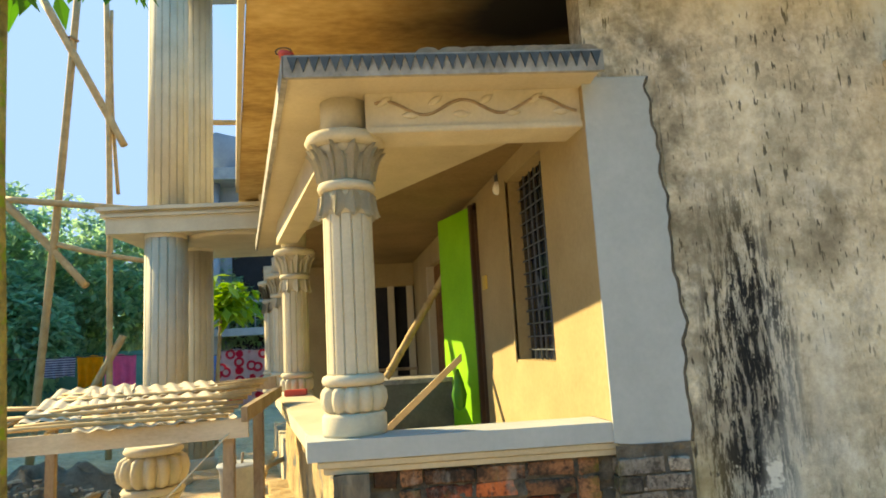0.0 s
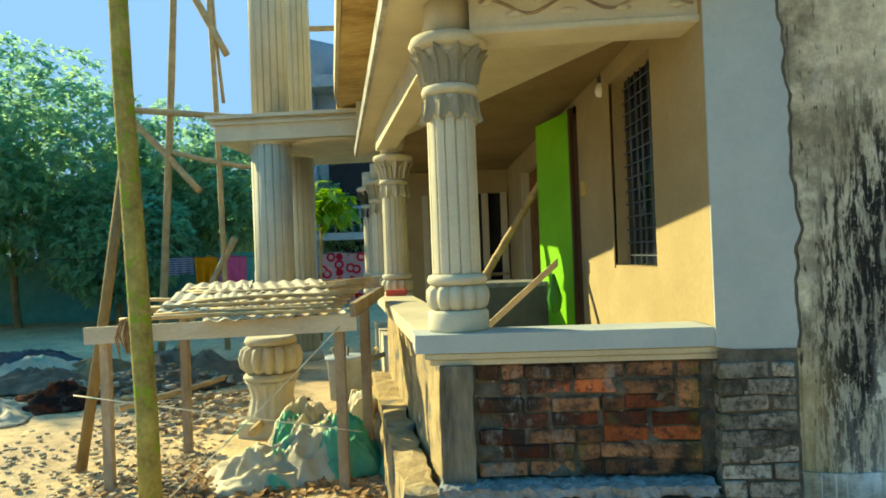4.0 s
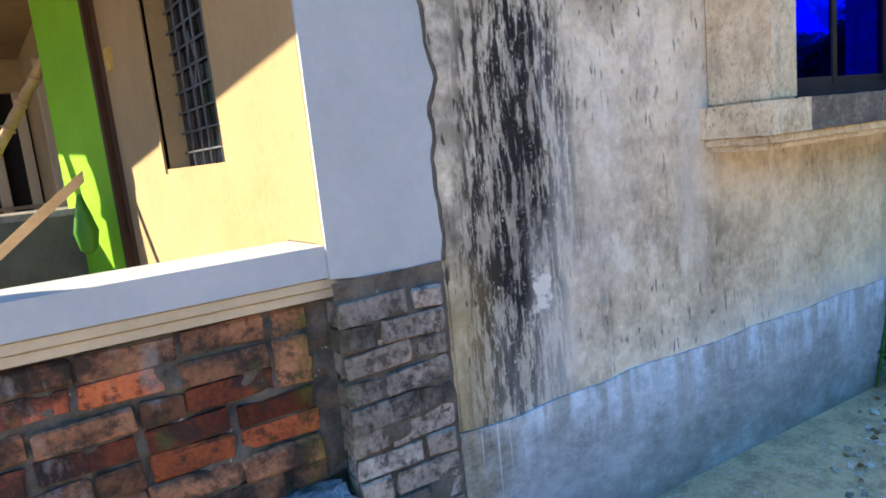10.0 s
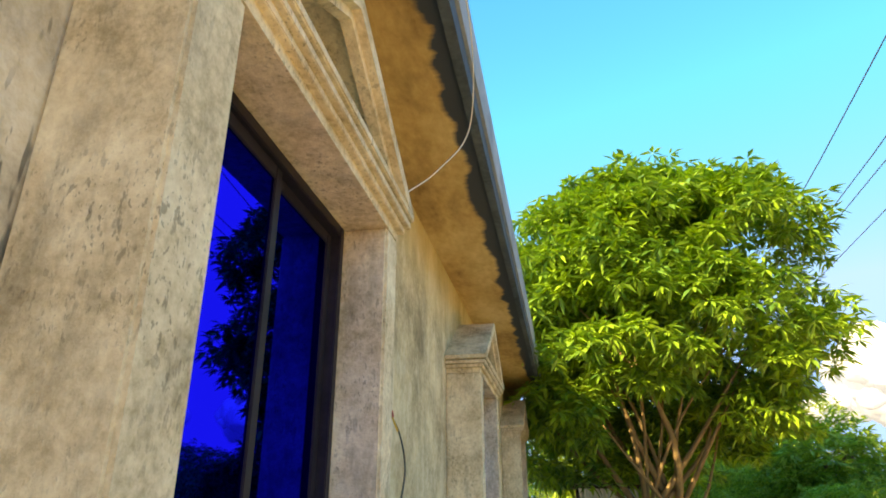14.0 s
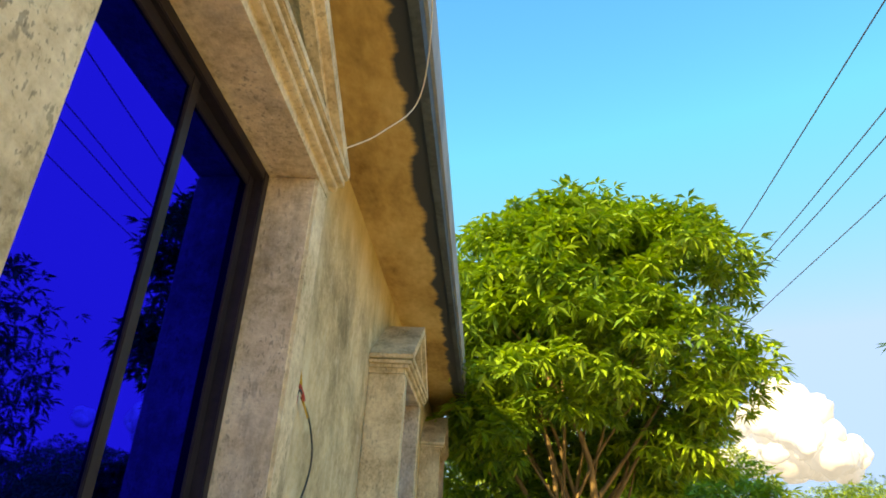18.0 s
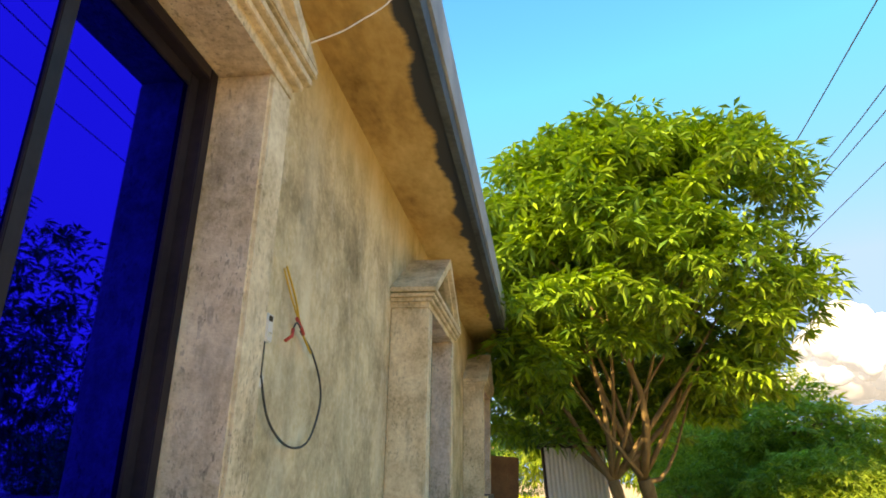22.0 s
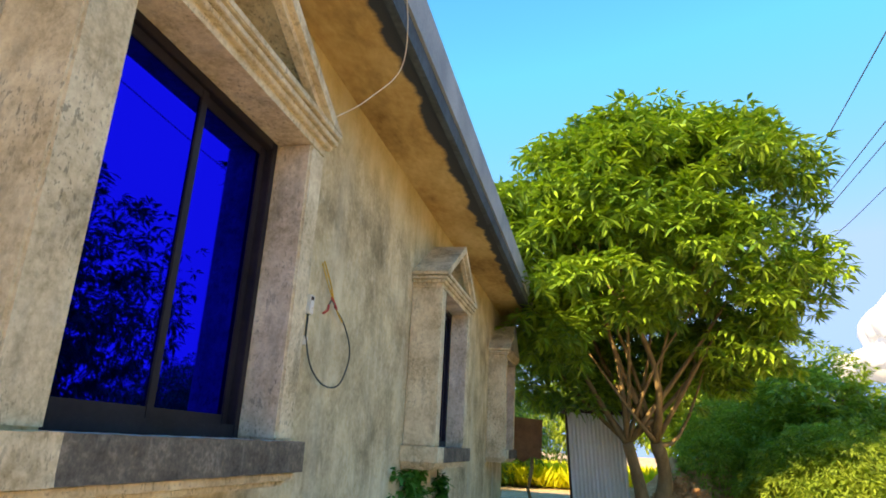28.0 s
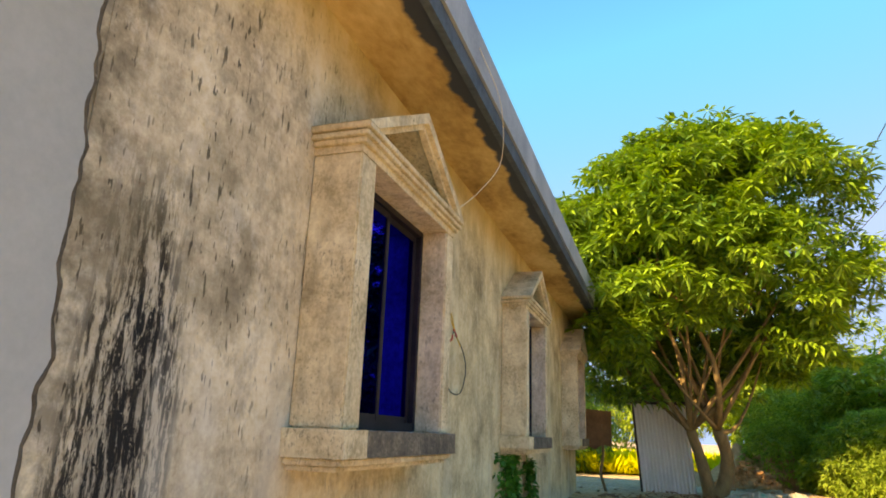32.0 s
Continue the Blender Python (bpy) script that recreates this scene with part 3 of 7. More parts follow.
def tube(points, radius, sides=8, wobble=0.0, taper=1.0):
    """A round pole or cable along points."""
    bm = bmesh.new()
    pts = [Vector(p) for p in points]
    rings = []
    for i, p in enumerate(pts):
        d = (pts[min(i + 1, len(pts) - 1)] - pts[max(i - 1, 0)]).normalized()
        a = d.orthogonal().normalized()
        if rings:
            a = (rings_axis - d * rings_axis.dot(d)).normalized()
        rings_axis = a
        b = d.cross(a)
        r = radius * (1 + (taper - 1) * i / max(1, len(pts) - 1)) * (1 + random.uniform(-wobble, wobble))
        rings.append([bm.verts.new(p + r * (math.cos(2 * math.pi * k / sides) * a + math.sin(2 * math.pi * k / sides) * b)) for k in range(sides)])
    for r0, r1 in zip(rings, rings[1:]):
        for k in range(sides):
            f = bm.faces.new((r0[k], r0[(k + 1) % sides], r1[(k + 1) % sides], r1[k]))
            f.smooth = True
    bm.faces.new(rings[0][::-1])
    bm.faces.new(rings[-1])
    bmesh.ops.recalc_face_normals(bm, faces=bm.faces)
    return bm


def lathe(profile, sides=32, lobes=0, depth=0.0, centre=(0, 0, 0), sharp=False):
    """A turned shape from (radius, height) pairs; lobes scallop or flute it."""
    bm = bmesh.new()
    rings = []
    for r, z in profile:
        ring = []
        for k in range(sides):
            a = 2 * math.pi * k / sides
            w = 1.0
            if lobes:
                s = math.cos(a * lobes)
                w = 1 - depth * (max(0, s) ** 24 if sharp else (1 - abs(math.cos(a * lobes / 2))))
            ring.append(bm.verts.new((centre[0] + r * w * math.cos(a), centre[1] + r * w * math.sin(a), centre[2] + z)))
        rings.append(ring)
    for r0, r1 in zip(rings, rings[1:]):
        for k in range(sides):
            f = bm.faces.new((r0[k], r0[(k + 1) % sides], r1[(k + 1) % sides], r1[k]))
            f.smooth = True
    bm.faces.new(rings[0][::-1])
    bm.faces.new(rings[-1])
    return bm


def curved(points, n=8):
    """A smooth run of points through the given ones."""
    p = [Vector(q) for q in points]
    p = [p[0] * 2 - p[1]] + p + [p[-1] * 2 - p[-2]]
    out = []
    for k in range(1, len(p) - 2):
        for i in range(n):
            t = i / n
            out.append(0.5 * ((2 * p[k]) + (p[k + 1] - p[k - 1]) * t + (2 * p[k - 1] - 5 * p[k] + 4 * p[k + 1] - p[k + 2]) * t * t + (3 * p[k] - p[k - 1] - 3 * p[k + 1] + p[k + 2]) * t ** 3))
    return out + [p[-2]]


def mesh_of(name, bm, mat):
    me = bpy.data.meshes.new(name)
    bm.to_mesh(me)
    bm.free()
    me.materials.append(mat)
    return me


def part(name, bm, mat, parent=None, label=""):
    ob = new(name, mesh_of(name, bm, mat))
    if parent is not None:
        ob.parent = parent
        ob.matrix_parent_inverse = parent.matrix_world.inverted()
    return tagged(ob, label)


def thing(name, place, label, category, group=""):
    ob = new(name)
    ob.empty_display_size = 0.1
    ob.matrix_world = Matrix.Translation(place)
    bpy.context.view_layer.update()
    return tagged(ob, label, category, group)


def setting(name, bm, mat, label, category="wall"):
    return tagged(part(name, bm, mat), label, category, kind="structure")


def raw(name, verts, faces, mat, parent=None, label=""):
    me = bpy.data.meshes.new(name)
    me.from_pydata(verts, [], faces)
    me.materials.append(mat)
    ob = new(name, me)
    if parent is not None:
        ob.parent = parent
        ob.matrix_parent_inverse = parent.matrix_world.inverted()
    return tagged(ob, label)


def roughen(bm, size=0.12, amp=0.012, scale=4.0, seed=0.0):
    """Cuts a plain block into small faces and pushes them about, for crumbling edges."""
    for v_axis in range(3):
        lo, hi = min(v.co[v_axis] for v in bm.verts), max(v.co[v_axis] for v in bm.verts)
        n = int((hi - lo) / size)
        for k in range(1, n):
            co = [0, 0, 0]
            nrm = [0, 0, 0]
            co[v_axis], nrm[v_axis] = lo + (hi - lo) * k / n, 1
            bmesh.ops.bisect_plane(bm, geom=bm.verts[:] + bm.edges[:] + bm.faces[:], plane_co=co, plane_no=nrm)
    for v in bm.verts:
        p = v.co * scale + Vector((seed, 0, 0))
        v.co += (Vector((noise.noise(p), noise.noise(p + Vector((7, 0, 0))), noise.noise(p + Vector((0, 7, 0))))) + 0.5 * Vector((noise.noise(p * 3), noise.noise(p * 3 + Vector((3, 0, 0))), noise.noise(p * 3 + Vector((0, 5, 0)))))) * amp
    return bm


def smear(x0, x1, z0, z1, y, amp, seed, step=0.022):
    """A skin of mortar that bulges over the bricks in places and sinks between them elsewhere."""
    xs, zs = np.arange(x0, x1 + step / 2, step), np.arange(z0, z1 + step / 2, step)
    vs = [(x, y + amp * (noise.noise(Vector((x * 5, z * 5, seed))) + 0.7 * noise.noise(Vector((x * 17, z * 17, seed))) + 0.25), z) for x in xs for z in zs]
    n = len(zs)
    fs = [(i * n + j, (i + 1) * n + j, (i + 1) * n + j + 1, i * n + j + 1) for i in range(len(xs) - 1) for j in range(n - 1)]
    return vs, fs


# ---------------------------------------------------------------- ground
def smooth(a, b, x):
    t = np.clip((x - a) / (b - a), 0, 1)
    return t * t * (3 - 2 * t)


def ground_z(x, y):
    x, y = np.asarray(x, float), np.asarray(y, float)
    z = -0.12 - 0.06 * smooth(1, 5, x) + 0.75 * smooth(5, 14, x) + 0.04 * np.sin(x * 0.9 + 1.3) * np.sin(y * 0.7)
    return z + 0.0 * y


def axis(lo, hi, near_lo, near_hi, step):
    fine = np.arange(near_lo, near_hi, step)
    out_hi = near_hi + np.cumsum(step * 1.25 ** np.arange(1, 60))
    out_lo = near_lo - np.cumsum(step * 1.25 ** np.arange(1, 60))
    a = np.concatenate([out_lo[out_lo > lo][::-1], fine, out_hi[out_hi < hi]])
    return np.concatenate([[lo], a, [hi]])


def ground_material():
    m, nt, b = nodes_of("sandy_ground")
    v = coords(nt)
    c = ramp(nt, noise_tex(nt, v, 0.6, 8, 0.65), [(0.3, (0.48, 0.385, 0.265)), (0.5, (0.68, 0.54, 0.345)), (0.7, (0.80, 0.64, 0.41))])
    f = noise_tex(nt, v, 30, 6, 0.7)
    c = mixc(nt, 0.5, c, ramp(nt, f, [(0.3, (0.22, 0.17, 0.12)), (0.7, (0.66, 0.58, 0.46))]), "OVERLAY")
    dirt = ramp(nt, noise_tex(nt, v, 5.5, 8, 0.72), [(0.40, (1, 1, 1)), (0.54, (0, 0, 0))])
    c = mixc(nt, maths(nt, "MULTIPLY", dirt, 0.5), c, (0.22, 0.17, 0.11))
    for sc, th in ((75, 0.62), (34, 0.65)):
        sp = ramp(nt, noise_tex(nt, v, sc, 2), [(th, (0, 0, 0)), (th + 0.03, (1, 1, 1))])
        c = mixc(nt, maths(nt, "MULTIPLY", sp, 0.8), c, (0.72, 0.66, 0.57))
    nt.links.new(c, b.inputs["Base Color"])
    b.inputs["Roughness"].default_value = 0.97
    b.inputs["Specular IOR Level"].default_value = 0.1
    bump(nt, b, maths(nt, "ADD", f, noise_tex(nt, v, 9, 5)), 0.6, 0.03)
    return m


gx, gy = axis(-600, 600, -7, 24, 0.22), axis(-600, 600, -8, 9, 0.22)
GX, GY = np.meshgrid(gx, gy, indexing="ij")
GZ = ground_z(GX, GY)
near = np.exp(-((np.maximum(0, np.abs(GX - 8) - 15)) ** 2 + np.maximum(0, np.abs(GY) - 8) ** 2) / 30)
rough_bits = np.array([noise.noise(Vector((x * 1.9, y * 1.9, 0))) * 0.03 + noise.noise(Vector((x * 0.5, y * 0.5, 7))) * 0.05 for x, y in zip(GX.ravel(), GY.ravel())]).reshape(GX.shape)
GZ = GZ + rough_bits * near * np.where((GX > -2) & (GY > -0.3), 0.2, 1)
nx, ny = GX.shape
gv = np.stack([GX, GY, GZ], -1).reshape(-1, 3).tolist()
gf = [(i * ny + j, (i + 1) * ny + j, (i + 1) * ny + j + 1, i * ny + j + 1) for i in range(nx - 1) for j in range(ny - 1)]
ground = tagged(raw("ground", gv, gf, ground_material()), "sandy trodden earth yard with grit and stones", "ground", kind="structure")
for p in ground.data.polygons:
    p.use_smooth = True


def gz(x, y):
    return float(ground_z(x, y))


# ---------------------------------------------------------------- the house, long side wall
WALL_TOP, WALL_END = 4.42, 14.6
WINDOWS = [(2.02, 3.86), (7.08, 8.75), (12.46, 13.95)]      # outer edges of the projecting surrounds
SILL_Z, HEAD_Z, APEX_Z = 1.74, 3.36, 4.07
PIL_A, PIL_B = 0.215, 0.18        # widths of the two pilasters


def side_wall():
    """The wall with a hole for each window, 0.25 thick."""
    xs = [0.44]
    rows = []
    for a, b in WINDOWS:
        rows.append((xs[-1], 0.0, -0.5, a + PIL_A, 0.25, WALL_TOP))
        rows.append((a + PIL_A, 0.0, -0.5, b - PIL_B, 0.25, SILL_Z - 0.01))
        rows.append((a + PIL_A, 0.0, HEAD_Z + 0.01, b - PIL_B, 0.25, WALL_TOP))
        xs.append(b - PIL_B)
    rows.append((xs[-1], 0.0, -0.5, WALL_END, 0.25, WALL_TOP))
    return boxes(*rows)


setting("wall_side", side_wall(), M["old"], "weathered cream cement plaster wall with black run-off stains")


def ragged(x, amp=0.03, seed=0.0):
    return amp * noise.noise(Vector((x * 2.3, seed, 0))) + amp * 0.5 * noise.noise(Vector((x * 9, seed, 3)))


# blue-grey dado along the foot of the wall, ragged top edge
zs = np.linspace(0.42, WALL_END, 90)
top = [(x, -0.014, 0.57 + ragged(x, 0.03) - 0.008 * x) for x in zs]
setting("dado", prism([(0.42, -0.014, -0.6)] + top + [(WALL_END, -0.014, -0.6)], (0, 0.013, 0)), M["dado"], "damp blue-grey cement dado with white salt bloom", "wall")

# fresh cement round the porch opening, its edge ragged against the old plaster
edge = [(0.43 + ragged(z, 0.042, 5) - 0.05 * min(1, max(0, (z - 2.6) / 0.8)), -0.016, z) for z in np.linspace(1.27, 3.46, 70)]
edge = [(x + 0.012 * noise.noise(Vector((z * 14, 3, 0))), y, z) for x, y, z in edge]
setting("plaster_lip", tube([(x, -0.008, z) for x, y, z in edge], 0.012, 6, 0.2), M["mortar"], "dark ragged lip of the fresh cement", "trim")
setting("wall_corner", boxes((0.0, 0.004, -0.5, 0.44, 0.25, WALL_TOP)), M["old"], "corner pier of old plaster beside the porch")
setting("plaster_patch", prism([(-0.03, -0.016, 1.285), (0.10, -0.016, 1.27)] + edge + [(-0.03, -0.016, 3.46)], (0, 0.018, 0)), M["fresh"], "smooth fresh grey cement patch beside the porch opening")
setting("pier_return", boxes((-0.03, 0.0, 1.30, 0.0, 0.25, 3.46)), M["frontwall"], "ochre plaster return of the porch opening")

# back and far end of the house, plain
setting("wall_far_end", boxes((WALL_END - 0.25, 0.25, -0.5, WALL_END, 9.0, WALL_TOP)), M["old"], "plain far end wall of the house")
setting("wall_back", boxes((0.2, 8.75, -0.5, WALL_END - 0.25, 9.0, WALL_TOP)), M["old"], "plain back wall of the house")

# eave slab over wall and veranda: soffit, dark drip edge and grey band
FRONT = lambda y: -2.02 - 0.245 * y                      # outer edge of the front eave
eave_outline = [(FRONT(-0.62), -0.62), (14.95, -0.66), (14.95, 9.2), (FRONT(9.2), 9.2)]
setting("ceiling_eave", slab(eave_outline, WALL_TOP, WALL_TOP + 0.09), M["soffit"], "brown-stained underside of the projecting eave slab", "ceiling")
setting("eave_edge", boxes((FRONT(-0.62), -0.68, 4.40, 15.0, -0.62, 4.56)), M["fascia"], "black-streaked drip edge of the eave", "trim")
setting("roof_band", boxes((FRONT(-0.62), -0.70, 4.57, 15.0, -0.60, 4.92)), M["roofband"], "grey cement band above the eave", "trim")
setting("eave_edge_front", prism([(FRONT(-0.6) - 0.05, -0.66, 4.40), (FRONT(6.4) - 0.05, 6.4, 4.40), (FRONT(6.4), 6.4, 4.40), (FRONT(-0.6), -0.66, 4.40)], (0, 0, 0.36)), M["cream"], "cream edge of the front eave", "trim")
setting("roof", slab([(FRONT(-0.5) + 0.1, -0.56), (14.8, -0.56), (14.8, 9.1), (FRONT(9.1), 9.1)], 4.53, 4.6), M["roofband"], "flat cement roof", "roof")



# ---------------------------------------------------------------- windows with pediments
def pediment_window(index, x0, x1):
    d = -0.33
    w = thing("window_%d" % index, (x0, 0, SILL_Z), "tall window with blue reflective glass in a stained cement surround under a pediment", "window")
    w["kind"] = "structure"
    xc = (x0 + x1) / 2
    part("pilaster", boxes((x0, d, SILL_Z, x0 + PIL_A, 0.0, HEAD_Z), bev=0.012), M["surround"], w, "mould-flecked cement pilaster")
    part("pilaster", boxes((x1 - PIL_B, d, SILL_Z, x1, 0.0, HEAD_Z), bev=0.012), M["surround"], w, "mould-flecked cement pilaster")
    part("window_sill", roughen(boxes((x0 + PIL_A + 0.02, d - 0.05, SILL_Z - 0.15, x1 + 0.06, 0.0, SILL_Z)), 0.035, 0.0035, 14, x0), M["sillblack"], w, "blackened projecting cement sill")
    part("sill_end", roughen(boxes((x0 - 0.06, d - 0.05, SILL_Z - 0.15, x0 + PIL_A + 0.02, 0.0, SILL_Z)), 0.035, 0.0035, 14, x0), M["surround"], w, "paler end of the sill")
    part("sill_moulding", boxes((x0 - 0.03, d - 0.02, SILL_Z - 0.19, x1 + 0.03, 0.0, SILL_Z - 0.15), (x0, d + 0.02, SILL_Z - 0.22, x1, 0.0, SILL_Z - 0.19), bev=0.006), M["surround"], w)
    part("lintel", boxes((x0, d, HEAD_Z, x1, 0.0, HEAD_Z + 0.07)), M["surround"], w)
    for k, (dz, out) in enumerate(((0.07, 0.03), (0.105, 0.055))):
        part("cornice", boxes((x0 - out, d - out, HEAD_Z + dz - 0.022, x1 + out, 0.0, HEAD_Z + dz + 0.01), bev=0.004), M["surround"], w)
    part("cornice", boxes((x0 - 0.07, d - 0.07, HEAD_Z + 0.125, x1 + 0.07, 0.0, HEAD_Z + 0.165), bev=0.006), M["surround"], w)
    base = HEAD_Z + 0.165
    for s, xa in ((1, x0 - 0.07), (-1, x1 + 0.07)):
        tri = [(xa, d - 0.07, base), (xc, d - 0.07, APEX_Z), (xc, d - 0.07, APEX_Z - 0.085), (xa + s * 0.13, d - 0.07, base)]
        part("raking_cornice", prism(tri, (0, 0.08, 0)), M["surround"], w)
        tri = [(xa + s * 0.10, d - 0.03, base), (xc, d - 0.03, APEX_Z - 0.07), (xc, d - 0.03, APEX_Z - 0.13), (xa + s * 0.22, d - 0.03, base)]
        part("raking_moulding", prism(tri, (0, 0.05, 0)), M["surround"], w)
        roof = [(xa, d, base), (xc, d, APEX_Z), (xc, d, APEX_Z - 0.05), (xa + s * 0.08, d, base)]
        part("pediment_slope", prism(roof, (0, -d, 0)), M["surround"], w)
    gy0 = -0.09
    a, b = x0 + PIL_A, x1 - PIL_B
    xm = a + (b - a) * 0.52
    fr = part("window_frame", boxes((a, gy0 - 0.03, SILL_Z, a + 0.05, gy0 + 0.05, HEAD_Z), (b - 0.05, gy0 - 0.03, SILL_Z, b, gy0 + 0.05, HEAD_Z),
                                    (a + 0.05, gy0 - 0.03, SILL_Z, b - 0.05, gy0 + 0.05, SILL_Z + 0.05), (a + 0.05, gy0 - 0.03, HEAD_Z - 0.05, b - 0.05, gy0 + 0.05, HEAD_Z), bev=0.004), M["brownframe"], w, "dark brown metal frame")
    for k, (s0, s1) in enumerate(((a + 0.05, xm + 0.03), (xm - 0.03, b - 0.05))):
        yy = gy0 + (0.0 if k == 0 else 0.024)
        sash = part("sash", boxes((s0, yy - 0.01, SILL_Z + 0.05, s0 + 0.05, yy + 0.014, HEAD_Z - 0.05), (s1 - 0.05, yy - 0.01, SILL_Z + 0.05, s1, yy + 0.014, HEAD_Z - 0.05),
                                  (s0 + 0.05, yy - 0.01, SILL_Z + 0.05, s1 - 0.05, yy + 0.014, SILL_Z + 0.11), (s0 + 0.05, yy - 0.01, HEAD_Z - 0.10, s1 - 0.05, yy + 0.014, HEAD_Z - 0.05), bev=0.003), M["brownframe"], w, "sliding dark metal sash")
        part("pane", boxes((s0 + 0.045, yy, SILL_Z + 0.10, s1 - 0.045, yy + 0.006, HEAD_Z - 0.09)), M["glass"], sash, "blue mirror glass")
    part("track", boxes((a + 0.05, gy0 - 0.028, SILL_Z + 0.05, b - 0.05, gy0 - 0.018, SILL_Z + 0.065)), M["brownframe"], w)
    return w


for i, (a, b) in enumerate(WINDOWS):
    pediment_window(i + 1, a, b)
# unseen panel added behind the windows, coloured as unlit room
setting("inner_room", boxes((0.6, 1.4, 0.0, 14.3, 1.45, 4.3)), M["roomshade"], "near-black panel standing in for the unlit rooms")


# ---------------------------------------------------------------- porch end: sill, bricks, pier
RAIL = lambda y: -1.72 - 0.224 * y
setting("porch_sill", slab([(-1.75, 0.0), (0.0, 0.0), (0.0, 0.30), (-1.80, 0.30)], 1.29, 1.40), M["fresh"], "smooth grey cement coping of the porch parapet", "trim")
setting("sill_moulding", boxes((-1.70, 0.02, 1.25, 0.01, 0.30, 1.287), (-1.67, 0.045, 1.21, 0.005, 0.30, 1.247), bev=0.005), M["cream"], "stepped cement moulding under the coping", "trim")
setting("porch_backing", boxes((-1.60, 0.16, -0.4, 0.30, 0.32, 1.21)), M["mortar"], "crumbling mortar core of the porch wall")
setting("porch_pier", roughen(boxes((-1.62, 0.015, -0.4, -1.42, 0.26, 1.21)), 0.05, 0.012, 9), M["pier"], "rough cement corner pier streaked with grey")
setting("brick_ledge", roughen(boxes((-1.64, -0.075, 0.46, -0.06, 0.14, 0.52)), 0.022, 0.022, 21), M["ledge"], "grey cement ledge across the brickwork", "trim")
setting("lower_wall_core", boxes((-1.60, -0.035, -0.4, -0.02, 0.15, 0.46)), M["mortar"], "mortar core of the lower porch wall")
setting("render_coat", roughen(boxes((-1.62, -0.10, -0.4, -1.02, -0.03, 0.45)), 0.05, 0.016, 7, 4), M["pier"], "dark streaked cement coat over the lower bricks")
# parapet along the front of the veranda
setting("parapet_front", roughen(prism([(-1.64, 0.265, -0.4), (RAIL(4.0) + 0.08, 4.0, -0.4), (RAIL(4.0) + 0.30, 4.0, -0.4), (-1.40, 0.265, -0.4)], (0, 0, 1.67)), 0.11, 0.02, 5), M["footing"], "rough ochre parapet of the veranda")
setting("parapet_coping", prism([(-1.78, 0.302, 1.29), (RAIL(4.05) - 0.03, 4.05, 1.29), (RAIL(4.05) + 0.36, 4.05, 1.29), (-1.40, 0.302, 1.29)], (0, 0, 0.11)), M["cream"], "cement coping along the veranda parapet", "trim")
setting("parapet_step", roughen(prism([(-1.86, 0.02, -0.4), (RAIL(4.0) - 0.12, 4.0, -0.4), (RAIL(4.0) + 0.1, 4.0, -0.4), (-1.64, 0.02, -0.4)], (0, 0, 0.86)), 0.11, 0.035, 4, 3), M["footing"], "rough stepped footing along the veranda", "wall")
setting("floor_veranda", slab([(-1.5, 0.3), (0.0, 0.3), (-1.0, 9.0), (-3.6, 9.0)], -0.3, 0.58), M["cream"], "cement veranda floor", "floor")


def brick_mesh(l, d, h, seed):
    random.seed(seed)
    bm = bmesh.new()
    box(bm, -l / 2, -d / 2, -h / 2, l / 2, d / 2, h / 2)
    bmesh.ops.bevel(bm, geom=list(bm.edges), offset=0.007, segments=1, affect="EDGES")
    for v in bm.verts:
        v.co += Vector((random.uniform(-1, 1), random.uniform(-1, 1), random.uniform(-1, 1))) * 0.006
    return bm


# ---------------------------------------------------------------- columns
def leaf_band(n, z0, z1, r0, r1, width, curl, phase=0.0):
    """A ring of carved leaves standing round a column."""
    bm = bmesh.new()
    for k in range(n):
        a = 2 * math.pi * (k + phase) / n
        out, side = Vector((math.cos(a), math.sin(a), 0)), Vector((-math.sin(a), math.cos(a), 0))
        rows = []
        for i in range(7):
            t = i / 6
            z = z0 + (z1 - z0) * t
            r = r0 + (r1 - r0) * t ** 1.6 + curl * max(0, t - 0.7)
            w = width * (math.sin(math.pi * (0.18 + 0.80 * t)) ** 0.8)
            c = out * r + Vector((0, 0, z))
            rows.append([bm.verts.new(c - side * w - out * 0.012), bm.verts.new(c - side * w * 0.5 + out * 0.004), bm.verts.new(c + out * 0.016), bm.verts.new(c + side * w * 0.5 + out * 0.004), bm.verts.new(c + side * w - out * 0.012)])
        for p, q in zip(rows, rows[1:]):
            for j in range(4):
                f = bm.faces.new((p[j], p[j + 1], q[j + 1], q[j]))
                f.smooth = True
    bmesh.ops.solidify(bm, geom=bm.faces[:], thickness=0.008)
    bmesh.ops.recalc_face_normals(bm, faces=bm.faces[:])
    for f in bm.faces:
        f.smooth = False
    return bm


